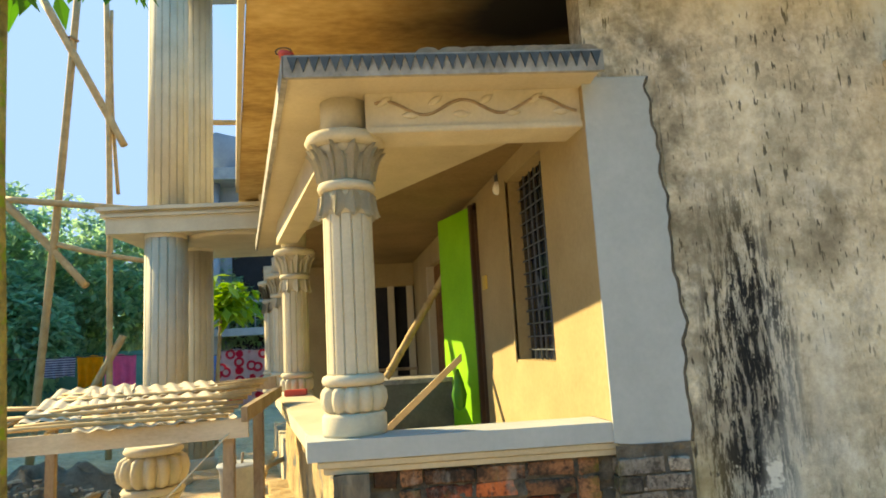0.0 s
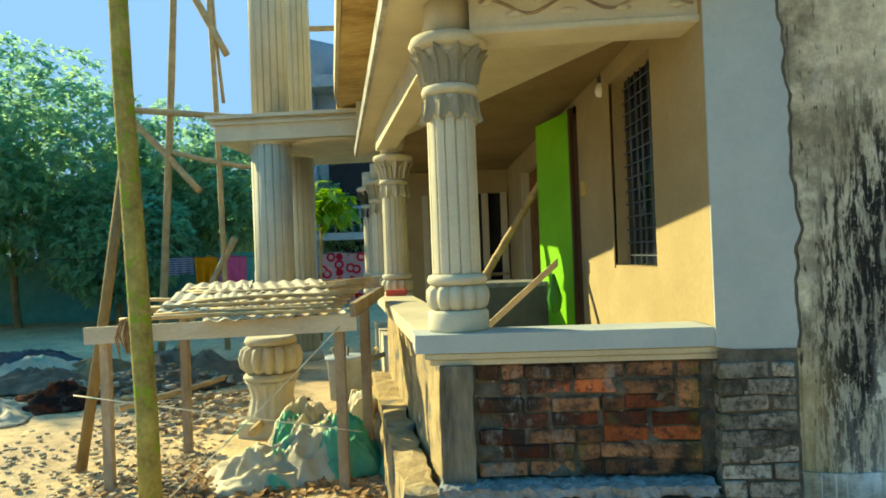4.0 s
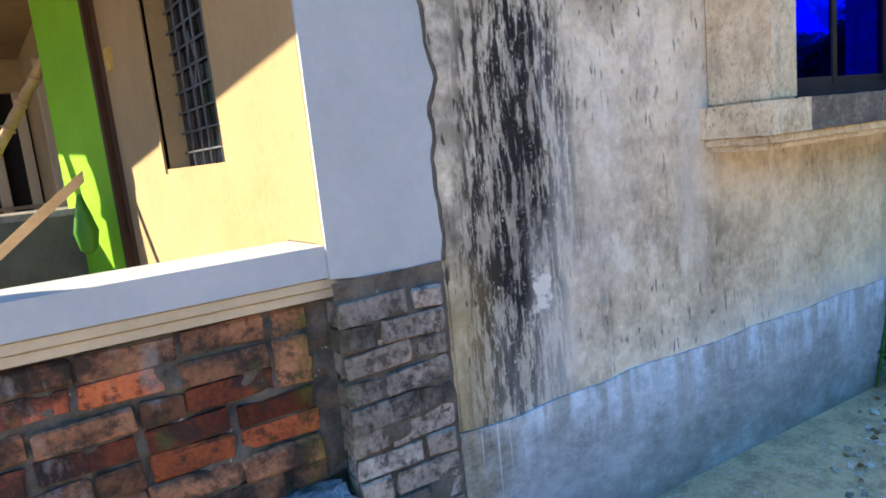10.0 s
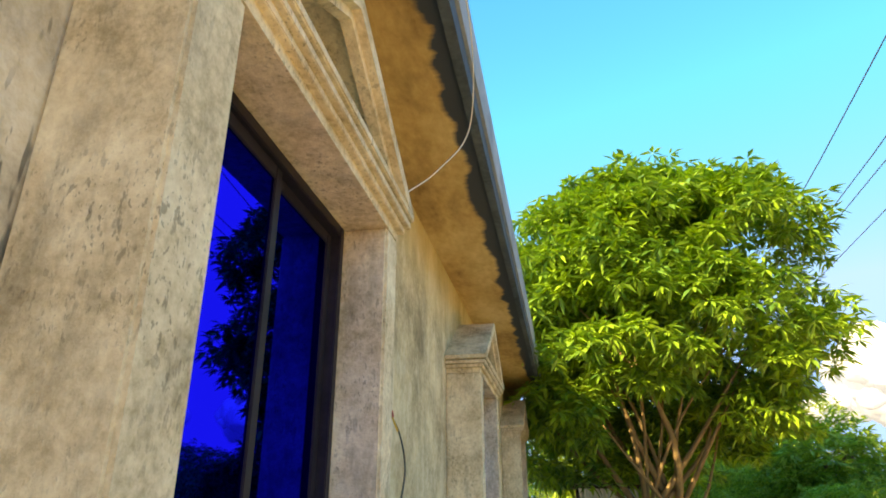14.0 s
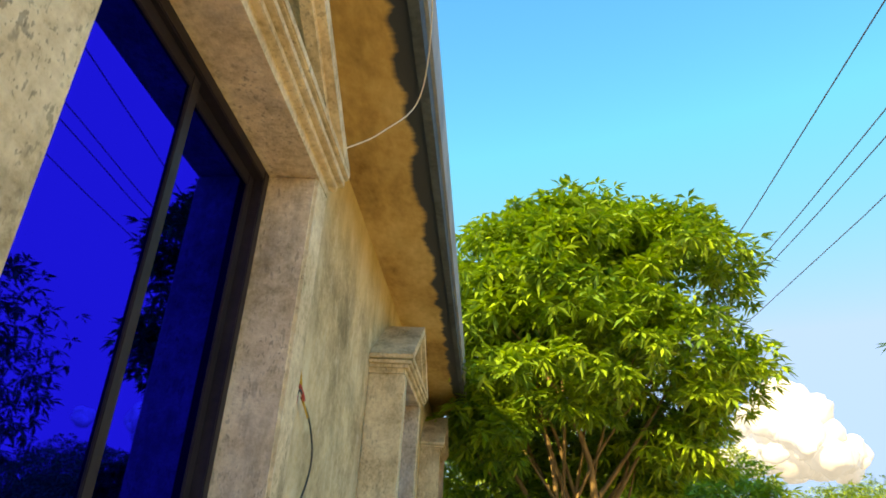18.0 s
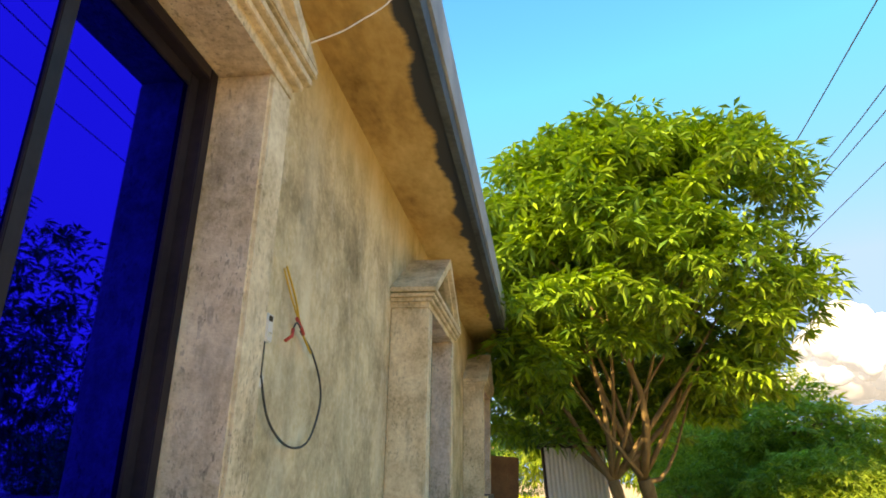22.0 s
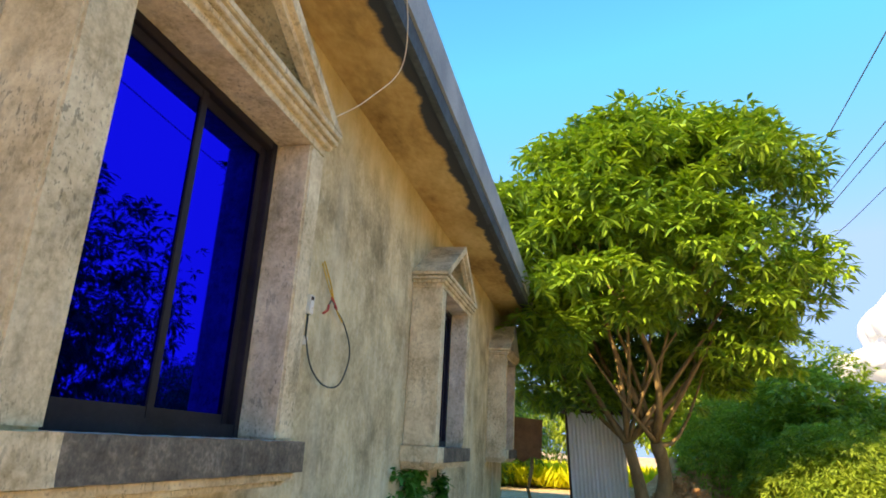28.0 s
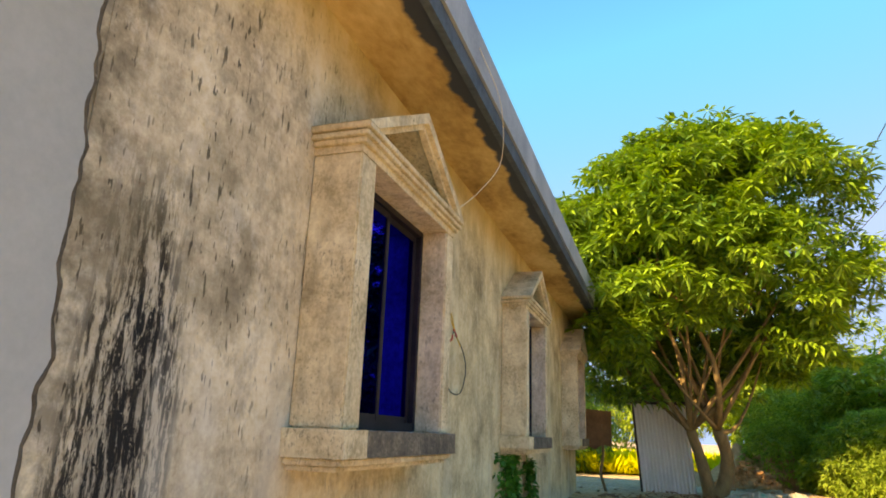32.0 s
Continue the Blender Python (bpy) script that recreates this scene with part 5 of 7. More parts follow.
def mango_tree():
    """Forked trunk, spreading limbs, and a dome of many separate puffs of drooping leaf rosettes with gaps between."""
    rng = np.random.default_rng(3)
    random.seed(3)
    z0 = gz(TX, TY)
    t = thing("mango_tree", (TX, TY, z0), "large mango tree with a broad sunlit yellow-green crown", "tree")
    forks = [(TX - 0.1, TY - 0.18, 2.05), (TX - 0.3, TY + 0.40, 2.0)]
    for k, tp in enumerate(forks):
        part("trunk", tube(limb_points((TX - 0.06 * k, TY + 0.05 * k, z0 - 0.2), tp, 0.10, rng, 9), 0.18 - 0.03 * k, 14, 0.08, 0.72), M["bark"], t)
    C, R = np.array([TX - 0.3, TY + 0.15, 5.8]), np.array([3.0, 3.15, 2.85])
    n = 440
    u = rng.normal(0, 1, (n, 3))
    u /= np.linalg.norm(u, axis=1, keepdims=True)
    u[:, 2] = np.where(u[:, 2] < -0.80, -u[:, 2], u[:, 2])
    s = np.where(rng.random(n) < 0.36, rng.uniform(0.35, 0.8, n), rng.uniform(0.82, 1.0, n))
    lump = np.array([noise.noise(Vector(tuple(x * 1.7))) for x in u]) * 0.26
    square = (np.abs(u) ** 2.7).sum(1) ** (-1 / 2.7)          # a dome with full shoulders
    pc = C + R * u * ((s + lump) * square)[:, None]
    keep = ~((pc[:, 2] < 3.7) & (pc[:, 0] < TX + 0.2) & (rng.random(n) < 0.45)) & ~(pc[:, 2] < 2.7)
    pc, u = pc[keep], u[keep]
    # the far side hangs low behind the trunk, and a few sprigs stand out of the top
    a = rng.uniform(-1.1, 1.6, 48)
    q = rng.uniform(0.25, 0.85, 48)
    low = np.stack([TX + 0.1 + 2.6 * q * np.cos(a), TY + 0.1 + 3.0 * q * np.sin(a), rng.uniform(2.7, 4.3, 48)], 1)
    ta = rng.uniform(0, 2 * math.pi, 16)
    tq = rng.uniform(0.1, 0.75, 16)
    sprig = np.stack([C[0] + 2.4 * tq * np.cos(ta), C[1] + 2.6 * tq * np.sin(ta), 8.75 - 1.1 * tq ** 2 + rng.uniform(0, 0.3, 16)], 1)
    pc = np.concatenate([pc, low, sprig])
    u = np.concatenate([u, np.stack([np.cos(a), np.sin(a), a * 0 - 0.2], 1), np.stack([a[:16] * 0, a[:16] * 0, a[:16] * 0 + 1], 1)])
    n = len(pc)
    pr = rng.uniform(0.34, 0.74, n)
    pr[-16:] = rng.uniform(0.16, 0.3, 16)
    ends = pc[rng.choice(np.flatnonzero(np.abs(pc[:, 2] - 5.0) < 1.5), 17, replace=False)]
    for k, e in enumerate(ends):
        part("limb", tube(limb_points(forks[k % 2], e + (C - e) * 0.2, 0.4, rng, 8), rng.uniform(0.045, 0.09), 8, 0.08, 0.22), M["bark"], t)
    per = 25
    w = rng.normal(0, 1, (n, per, 3))
    w /= np.linalg.norm(w, axis=-1, keepdims=True)
    w[..., 2] = np.abs(w[..., 2]) * 0.9 - 0.15
    w = w + u[:, None] * 0.35
    cen = (pc[:, None] + w * (pr[:, None] * rng.uniform(0.55, 1.05, (n, per)))[..., None]).reshape(-1, 3)
    out = (w / np.linalg.norm(w, axis=-1, keepdims=True)).reshape(-1, 3)
    v, f = leaf_cloud(rng, cen, 0.255, 11, droop=0.40, width=0.28, outward=out * 0.75)
    raw("crown", v.tolist(), f.tolist(), M["mango"], t, "uneven crown of drooping leaf rosettes")
    return t


mango_tree()

# bushes and trees along the lane and behind, laid out from the lane's near end
def afar(x, y):
    return 1 + 0.73 * (x - 1), -1.5 + 0.73 * (y + 1.5)


for k, (x, y, h, r, m, sd) in enumerate(((24, -9.5, 3.4, 2.4, "lane", 11), (27, -12.5, 4.6, 3.0, "lane", 12), (31, -16.5, 6.0, 3.6, "lane", 13), (26.2, -8.6, 2.6, 1.8, "lane", 14),
                                         (46, -26, 8.0, 4.5, "mango", 15), (56, -30, 9, 5.0, "dull", 16), (30, 4.5, 7, 3.6, "dull", 17), (52, 3.2, 10, 4.6, "dull", 26), (60, -44, 9, 5, "bright", 27), (29, -8.2, 5.0, 3.0, "lane", 28))):
    (x, y), h, r = afar(x, y), 0.62 * h, 0.68 * r
    z = gz(x, y)
    tree("bush" if h < 5 else "tree", (x, y, z), (x, y, z + h * 0.3), 0.12 + h * 0.015, [((x, y, z + h * 0.52), (r, r, h * 0.50)), ((x + r * 0.5, y - r * 0.5, z + h * 0.36), (r * 0.8, r * 0.8, h * 0.36)), ((x - r * 0.5, y + r * 0.4, z + h * 0.32), (r * 0.7, r * 0.7, h * 0.33))],
         4600 if m == "lane" else 2600, 0.15 if m == "lane" else 0.24, 8, M[m], "dense dark green roadside bush" if h < 5 else "leafy roadside tree in the distance", sd, limbs=6)
# tall trees behind the mango and the shed
for k, (x, y, top, r, sd) in enumerate(((46, -3.0, 12.5, 4.0, 81), (48, -9, 13.0, 4.6, 82), (50, -15, 13.5, 5.0, 83), (35, -9.0, 9.0, 3.2, 85), (28.5, -10.5, 7.0, 2.8, 84))):
    (x, y), top, r = afar(x, y), 0.64 * top, 0.68 * r
    z = gz(x, y)
    tree("tree", (x, y, z), (x, y, z + 2.4), 0.18, [((x, y, 0.62 * top), (r, r, 0.36 * top)), ((x + 1.0, y + 1.2, 0.5 * top), (r * 0.8, r * 0.8, 0.24 * top))], 1500, 0.34, 7, M["lane"], "tall leafy tree behind the tin shed", sd, limbs=7)
# trees on the other side of the lane, seen in the glass
for k, (x, y, h, r, sd) in enumerate(((9, -17, 9.0, 4.0, 31), (15, -19, 10.5, 4.6, 32), (3, -18, 7.5, 3.6, 33), (21, -21, 12, 5.0, 34), (-5, -19, 8, 4.0, 35), (28, -24, 13, 5.4, 36))):
    z = gz(x, y)
    tree("tree", (x, y, z), (x, y, z + h * 0.35), 0.2, [((x, y, z + h * 0.62), (r, r, h * 0.42)), ((x + r * 0.6, y, z + h * 0.45), (r * 0.7, r * 0.7, h * 0.3))], 700, 0.6, 6, M["dull"], "tree across the lane reflected in the windows", sd, limbs=6)
# garden trees beyond the yard
for k, (x, y, h, r, m, sd) in enumerate(((-17.5, 17.5, 9.6, 3.8, "dull", 41), (-13, 21, 7.6, 3.2, "dull", 42), (-21.5, 15, 9.8, 4.0, "dull", 43), (-9.5, 26, 6.4, 3.0, "dull", 44), (-26, 20, 10.0, 4.2, "dull", 45), (-13.6, 17.0, 5.0, 1.9, "dull", 46), (-31, 10, 9.5, 4.5, "dull", 48), (-25, 10.5, 9.0, 3.4, "dull", 49))):
    z = gz(x, y)
    tree("garden_tree", (x, y, z), (x, y, z + h * 0.35), 0.14, [((x, y, z + h * 0.62), (r, r, h * 0.40)), ((x + r * 0.6, y - 0.5, z + h * 0.55), (r * 0.75, r * 0.75, h * 0.29)), ((x - r * 0.6, y + 0.5, z + h * 0.53), (r * 0.75, r * 0.75, h * 0.29))],
         4000, 0.30, 7, M["garden" if m == "dull" else m], "leafy green garden tree beyond the yard", sd, limbs=7, width=0.42)

# ---------------------------------------------------------------- shed of corrugated sheet under the mango
sh = thing("tin_shed", (16.0, -2.0, gz(16.0, -2.0)), "leaning latrine shed of pale corrugated tin", "shed")


def corrugated(p0, right, upv, n, amp=0.02, thick=0.004):
    """A wavy sheet with its two faces and its edges."""
    bm = bmesh.new()
    rv, uv = Vector(right), Vector(upv)
    nrm = rv.cross(uv).normalized()
    rows = []
    for i in range(n * 8 + 1):
        p = Vector(p0) + rv * (i / (n * 8)) + nrm * amp * math.sin(i / 8 * 2 * math.pi)
        rows.append([bm.verts.new(q) for q in (p, p + uv, p + uv - nrm * thick, p - nrm * thick)])
    for a, b in zip(rows, rows[1:]):
        for k in range(4):
            f = bm.faces.new((a[k], b[k], b[(k + 1) % 4], a[(k + 1) % 4]))
            f.smooth = k in (0, 2)
    for e in bm.edges:
        e.smooth = not any(not f.smooth for f in e.link_faces)
    return bm


sz = gz(16.0, -2.0) - 0.02
part("front_sheet", corrugated((16.0, -1.42, sz), (0, -1.22, 0), (0.0, 0.14, 2.08), 14, 0.017), M["tin"], sh, "pale corrugated tin sheet")
part("side_sheet", corrugated((16.8, -1.37, sz), (-0.78, -0.02, 0), (0.0, 0.14, 2.08), 8, 0.017), M["rust"], sh)
part("back_sheet", corrugated((16.85, -2.6, sz), (0, 1.22, 0), (0.0, 0.14, 2.08), 12, 0.017), M["rust"], sh)
part("shed_roof", prism([(15.9, -1.12, sz + 2.08), (15.9, -2.62, sz + 2.05), (15.9, -2.62, sz + 2.13), (15.9, -1.12, sz + 2.16)], (1.1, 0, 0)), M["darkwood"], sh, "dark sheet roof")
part("corner_post", tube([(16.03, -1.40, sz), (16.03, -1.26, sz + 2.08)], 0.035, 8), M["darkwood"], sh)
dk = thing("rusty_sheet", (15.3, -0.5, gz(15.3, -0.5)), "dark rusty sheet on a bent post behind the house", "sheet")
part("sheet", prism([(15.3, -0.10, 1.62), (15.33, -0.38, 1.50), (15.36, -0.55, 1.62), (15.38, -0.76, 1.58), (15.38, -0.78, 2.40), (15.3, -0.05, 2.45)], (0.02, 0, 0)), M["rust"], dk)
part("post", tube([(15.38, -0.60, gz(15.4, -0.6)), (15.40, -0.48, 0.95), (15.40, -0.56, 1.4), (15.39, -0.55, 2.1)], 0.035, 8), M["bark"], dk)
# field of bright young crop and a brick heap beyond
fld = thing("crop_field", (24, -1, gz(24, -1)), "patch of bright yellow-green crop in the field", "crop")
rng = np.random.default_rng(5)
cc = np.stack([rng.uniform(23, 32, 2200), rng.uniform(-4.2, 2.2, 2200), np.full(2200, 0.55)], 1)
v, f = leaf_cloud(rng, cc, 0.85, 5, droop=-1.2, width=0.12)
tagged(raw("crop_leaves", v.tolist(), f.tolist(), M["crop"], fld), kind="stuff")
bh = thing("brick_heap", (18.6, -4.0, gz(18.6, -4.0)), "heap of orange-red broken brick behind the tree", "heap")


bk = thing("earth_bank", (21.0, -4.4, gz(21.0, -4.4)), "low bank of bare orange earth beyond the tree", "bank")
bxs, bys = np.linspace(19.4, 23.0, 40), np.linspace(-6.6, -1.6, 56)
bv = []
for x in bxs:
    for y in bys:
        rise = math.sin(math.pi * (x - 19.4) / 3.6) * min(1, (y + 6.6) * 2, (-1.6 - y) * 2) * (0.45 + 0.75 * float(smooth(-3.2, -4.0, y)))
        bv.append((x, y, gz(x, y) - 0.06 + rise * (0.85 + 0.4 * noise.noise(Vector((x * 2.1, y * 2.1, 3))) + 0.15 * noise.noise(Vector((x * 7, y * 7, 1))))))
raw("bank_earth", bv, [(i * 56 + j, (i + 1) * 56 + j, (i + 1) * 56 + j + 1, i * 56 + j + 1) for i in range(39) for j in range(55)], M["clay"], bk)


def pebbles(rng, n, centre, spread, size, height, mat, name, parent, squash=0.6):
    vs, fs = [], []
    base = np.array([[x, y, z] for x in (-0.7, 0.7) for y in (-0.7, 0.7) for z in (-0.7, 0.7)])
    tri = np.array([[0, 1, 3, 2], [4, 6, 7, 5], [0, 4, 5, 1], [2, 3, 7, 6], [0, 2, 6, 4], [1, 5, 7, 3]])
    for k in range(n):
        a, r = rng.uniform(0, 2 * np.pi), np.sqrt(rng.random()) * rng.uniform(0.5, 1.12)
        x, y = centre[0] + spread[0] * r * np.cos(a), centre[1] + spread[1] * r * np.sin(a)
        s = size * rng.uniform(0.35, 1.3)
        q = base * s * rng.uniform(0.45, 1.25, (8, 3)) * [1, 1, squash]
        th = rng.uniform(0, 6.28)
        q = q @ np.array([[np.cos(th), -np.sin(th), 0], [np.sin(th), np.cos(th), 0], [0, 0, 1]])
        z = gz(x, y) + height * max(0.0, 1 - r) ** 1.2 * rng.uniform(0.6, 1) + s * 0.2
        vs.append(q + [x, y, z])
        fs.append(tri + 8 * k)
    o = raw(name, np.concatenate(vs).tolist(), np.concatenate(fs).tolist(), mat, parent)
    return tagged(o, kind="stuff")


pebbles(np.random.default_rng(6), 320, (18.6, -4.0), (0.7, 1.1), 0.085, 0.9, M["clay"], "broken_bricks", bh)
lane = setting("road", prism([(13.5, -9.6, 0.565), (51, -38, 0.565), (56, -35, 0.565), (19, -7.4, 0.565)][::1], (0, 0, 0.015)), M["rubble"], "grey lane curving away", "road")
lw = thing("lane_wall", (24.5, -11.5, gz(24.5, -11.5)), "low red-capped boundary wall by the lane", "wall")
part("wall_body", boxes((24.4, -13.2, 0.4, 24.7, -10.5, 1.35)), M["brickgrey"], lw)
part("wall_cap", boxes((24.3, -13.3, 1.35, 24.8, -10.4, 1.46)), M["redtape"], lw)
hz = thing("red_roof_house", (44, -24.5, 0.5), "distant house with a red roof among trees", "house")
part("wall", boxes((44, -26.7, 0.4, 48.4, -22.3, 2.8)), M["cream"], hz)
part("roof", prism([(43.6, -27.1, 2.8), (43.6, -21.9, 2.8), (43.6, -24.5, 3.8)], (5.2, 0, 0)), M["redtape"], hz)

# litter under the tree: sacks, leaves, sticks
lit = thing("leaf_litter", (13.6, -3.3, gz(13.6, -3.3)), "dry leaves and sticks swept under the mango tree", "litter")
rng = np.random.default_rng(8)
cc = np.stack([rng.normal(13.9, 0.8, 700), rng.normal(-3.3, 1.2, 700), np.zeros(700)], 1)
cc[:, 2] = ground_z(cc[:, 0], cc[:, 1]) + 0.03
v, f = leaf_cloud(rng, cc, 0.17, 2, droop=-0.4, width=0.4)
tagged(raw("dry_leaves", v.tolist(), f.tolist(), M["litter"], lit), kind="stuff")


def sack(name, centre, size, mat, label, seed, n=44):
    """A crumpled sheet thrown on the ground: folds, creases and an uneven outline, with some thickness."""
    t = thing(name, centre, label, "sack")
    bm = bmesh.new()
    grid = []
    for i in range(n + 1):
        row = []
        for j in range(n + 1):
            u, w = 2 * i / n - 1, 2 * j / n - 1
            sq = max(abs(u), abs(w))
            ln = math.hypot(u, w) or 1.0
            u, w = u * sq / ln, w * sq / ln
            a = Vector((u * 1.3, w * 1.3, seed * 3.7))
            edge = 1 + 0.35 * noise.noise(Vector((u / (sq + 0.01) * 1.4, w / (sq + 0.01) * 1.4, seed)))
            fold = 1 - abs(noise.noise(a * 1.5)) * 2.2
            crease = (0.5 - abs(noise.noise(a * 3.6 + Vector((9, 0, 0))))) * 1.4 + noise.noise(a * 7) * 0.3
            h = size[2] * max(0.0, (1 - sq ** 2.2)) * (0.50 + 0.42 * max(0, fold) + 0.22 * crease) + 0.02 * crease
            x, y = centre[0] + u * size[0] * edge * 1.25, centre[1] + w * size[1] * edge * 1.25
            row.append(bm.verts.new((x, y, gz(x, y) + max(0.008, 0.014 + h + 0.03 * crease * (1 - sq)))))
        grid.append(row)
    for i in range(n):
        for j in range(n):
            f = bm.faces.new((grid[i][j], grid[i + 1][j], grid[i + 1][j + 1], grid[i][j + 1]))
            f.smooth = True
    bmesh.ops.solidify(bm, geom=bm.faces[:], thickness=0.006)
    part("crumpled_sheet", bm, mat, t)
    return t



for k, (x, y, sx, sy, szz, m) in enumerate(((14.2, -3.7, .42, .38, .26, "plastic"), (14.1, -4.4, .45, .35, .24, "plastic"), (14.2, -5.0, .5, .35, .14, "greenplastic"), (14.0, -3.3, .3, .3, .18, "plastic"))):
    sack("sack", (x, y, gz(x, y) + 0.05), (sx, sy, szz), M[m], "torn sacking heaped under the tree", 50 + k)
for k in range(14):
    random.seed(100 + k)
    x, y = random.uniform(8.4, 14.0), random.uniform(-2.0, -0.35)
    a = random.uniform(0, 6.28)
    l = random.uniform(0.3, 0.9)
    st = thing("stick", (x, y, gz(x, y)), "dry stick lying by the wall", "stick", "sticks by the wall")
    part("twig", tube([(x, y, gz(x, y) + 0.03), (x + l * 0.5 * math.cos(a), y + l * 0.5 * math.sin(a), gz(x, y) + 0.07), (x + l * math.cos(a), y + l * math.sin(a), gz(x, y) + 0.03)], 0.018, 6), M["oldwood"], st)

# creepers on the wall under the second window
def creeper(x0, x1, z0, z1, n, seed, label):
    rng = np.random.default_rng(seed)
    c = thing("creeper", ((x0 + x1) / 2, -0.05, z0), label, "plant")
    zz = rng.uniform(z0, z1, n)
    cc = np.stack([rng.normal((x0 + x1) / 2, (x1 - x0) / 2.6, n) + 0.12 * np.sin(zz * 3), -0.04 - 0.10 * rng.random(n), zz], 1)
    v, f = leaf_cloud(rng, cc, 0.085, 5, width=0.55)
    part("stem", tube([((x0 + x1) / 2 + 0.1 * math.sin(z * 3), -0.03, z) for z in np.linspace(z0, z1, 12)], 0.008, 5), M["creeper"], c)
    raw("leaves", v.tolist(), f.tolist(), M["creeper"], c)
    return c


creeper(7.12, 7.72, -0.15, 1.52, 460, 61, "green creeper climbing the wall under the window")
creeper(8.55, 8.85, 0.0, 1.5, 170, 62, "thin green creeper on the wall")
creeper(3.6, 3.72, -0.2, 0.55, 16, 63, "weed growing at the foot of the wall")
for k, (x, y) in enumerate(((4.4, -0.5), (5.2, -0.45), (5.6, -0.9), (4.1, -0.75), (6.6, -0.5))):
    rng = np.random.default_rng(70 + k)
    w = thing("weed", (x, y, gz(x, y)), "small green weed in the gravel", "plant", "weeds by the wall")
    cc = np.stack([rng.normal(x, 0.08, 26), rng.normal(y, 0.08, 26), gz(x, y) + rng.uniform(0.02, 0.25, 26)], 1)
    v, f = leaf_cloud(rng, cc, 0.09, 4, width=0.5)
    raw("leaves", v.tolist(), f.tolist(), M["bright"], w)

# gravel and spoil along the foot of the wall and in the yard
gr = thing("gravel", (1.4, -0.4, gz(1, -0.4)), "pale broken stone chips along the foot of the wall", "gravel")
pebbles(np.random.default_rng(21), 4200, (0.25, -0.42), (1.15, 0.36), 0.013, 0.05, M["chipstone"], "chips", gr)
pebbles(np.random.default_rng(22), 900, (6.5, -1.2), (6, 1.2), 0.022, 0.0, M["rubble"], "chips", gr)
for k in range(44):
    random.seed(500 + k)
    x, y, r = random.uniform(2.7, 7.5), random.uniform(-1.6, -0.35), random.uniform(0.03, 0.11)
    st = thing("stone", (x, y, gz(x, y)), "pale broken stone lying by the wall", "stone", "stones by the wall")
    bm = bmesh.new()
    bmesh.ops.create_icosphere(bm, subdivisions=2, radius=r)
    for v in bm.verts:
        v.co = v.co * (1 + 0.5 * noise.noise(v.co / r * 1.1 + Vector((k, 0, 0))))
        v.co.z *= 0.6
        v.co += Vector((x, y, gz(x, y) + r * 0.3))
    part("stone_body", bm, M["gravelm"], st)
pebbles(np.random.default_rng(28), 2600, (4.2, -0.75), (2.0, 0.6), 0.020, 0.0, M["gravelm"], "chips", gr)
pebbles(np.random.default_rng(31), 900, (4.4, -0.8), (2.2, 0.7), 0.020, 0.0, M["litter"], "chips", gr)
pebbles(np.random.default_rng(27), 1500, (6.0, -0.9), (3.4, 0.9), 0.018, 0.0, M["gravelm"], "chips", gr)
yr = thing("yard_rubble", (-4.2, 3.8, gz(-4, 3)), "heap of broken cement and earth in the yard", "rubble")
pebbles(np.random.default_rng(23), 380, (-5.0, 4.4), (1.5, 1.2), 0.05, 0.35, M["rubble"], "broken_rubble", yr)
pebbles(np.random.default_rng(24), 900, (-3.4, 2.0), (2.0, 1.2), 0.03, 0.03, M["rubble"], "chips", yr)
yl = thing("yard_litter", (-3.4, 1.7, gz(-3.4, 1.7)), "dry leaves, scraps and twigs scattered on the sand", "litter")
rng = np.random.default_rng(25)
cc = np.stack([rng.normal(-3.4, 0.6, 420), rng.normal(1.75, 0.32, 420), np.zeros(420)], 1)
cc[:, 2] = ground_z(cc[:, 0], cc[:, 1]) + 0.03
v, f = leaf_cloud(rng, cc, 0.12, 2, droop=-0.4, width=0.5)
tagged(raw("scraps", v.tolist(), f.tolist(), M["litter"], yl), kind="stuff")

for k, (x, y, sx, sy, szz, m) in enumerate(((-3.05, 2.35, .5, .42, .30, "plastic"), (-3.45, 2.1, .45, .35, .18, "plastic"), (-2.75, 2.3, .32, .3, .34, "greenplastic"), (-2.65, 2.75, .42, .42, .40, "plastic"), (-3.25, 2.75, .36, .3, .36, "plastic"), (-2.15, 2.35, .25, .3, .22, "greenplastic"), (-3.35, 2.6, .2, .2, .3, "greenplastic"), (-2.25, 2.9, .35, .4, .3, "plastic"))):
    sack("plastic_sack", (x, y, gz(x, y) + 0.05), (sx, sy, szz * 1.55), M[m], "crumpled pale plastic sacking on the sand" if m == "plastic" else "crumpled green plastic sacking on the sand", 5 + k)

# scrap sheets, tarps and rubble lying in the yard
for k, (x, y, sx, sy, szz, m, lab) in enumerate(((-9.6, 7.4, 0.9, 0.7, .34, "plastic", "crumpled white sheet among yard scrap"), (-8.9, 6.6, 0.7, 0.6, .30, "rubble", "grey broken sheet among yard scrap"), (-10.4, 8.4, 0.9, 0.8, .36, "tarpdark", "dark tarpaulin heaped in the yard"),
                                              (-8.4, 7.6, 0.6, 0.5, .30, "bamboo", "tan crumpled sheet among yard scrap"), (-7.6, 5.2, 0.5, 0.5, .35, "brick", "lump of reddish broken brickwork"), (-6.6, 6.9, 1.0, 0.8, .55, "rubble", "mound of grey cement rubble in the yard"), (-8.2, 4.4, 0.7, 0.6, .25, "plastic", "pale sheet lying on the sand"))):
    sack("scrap_sheet", (x, y, gz(x, y) + 0.04), (sx, sy, szz), M[m], lab, 150 + k)
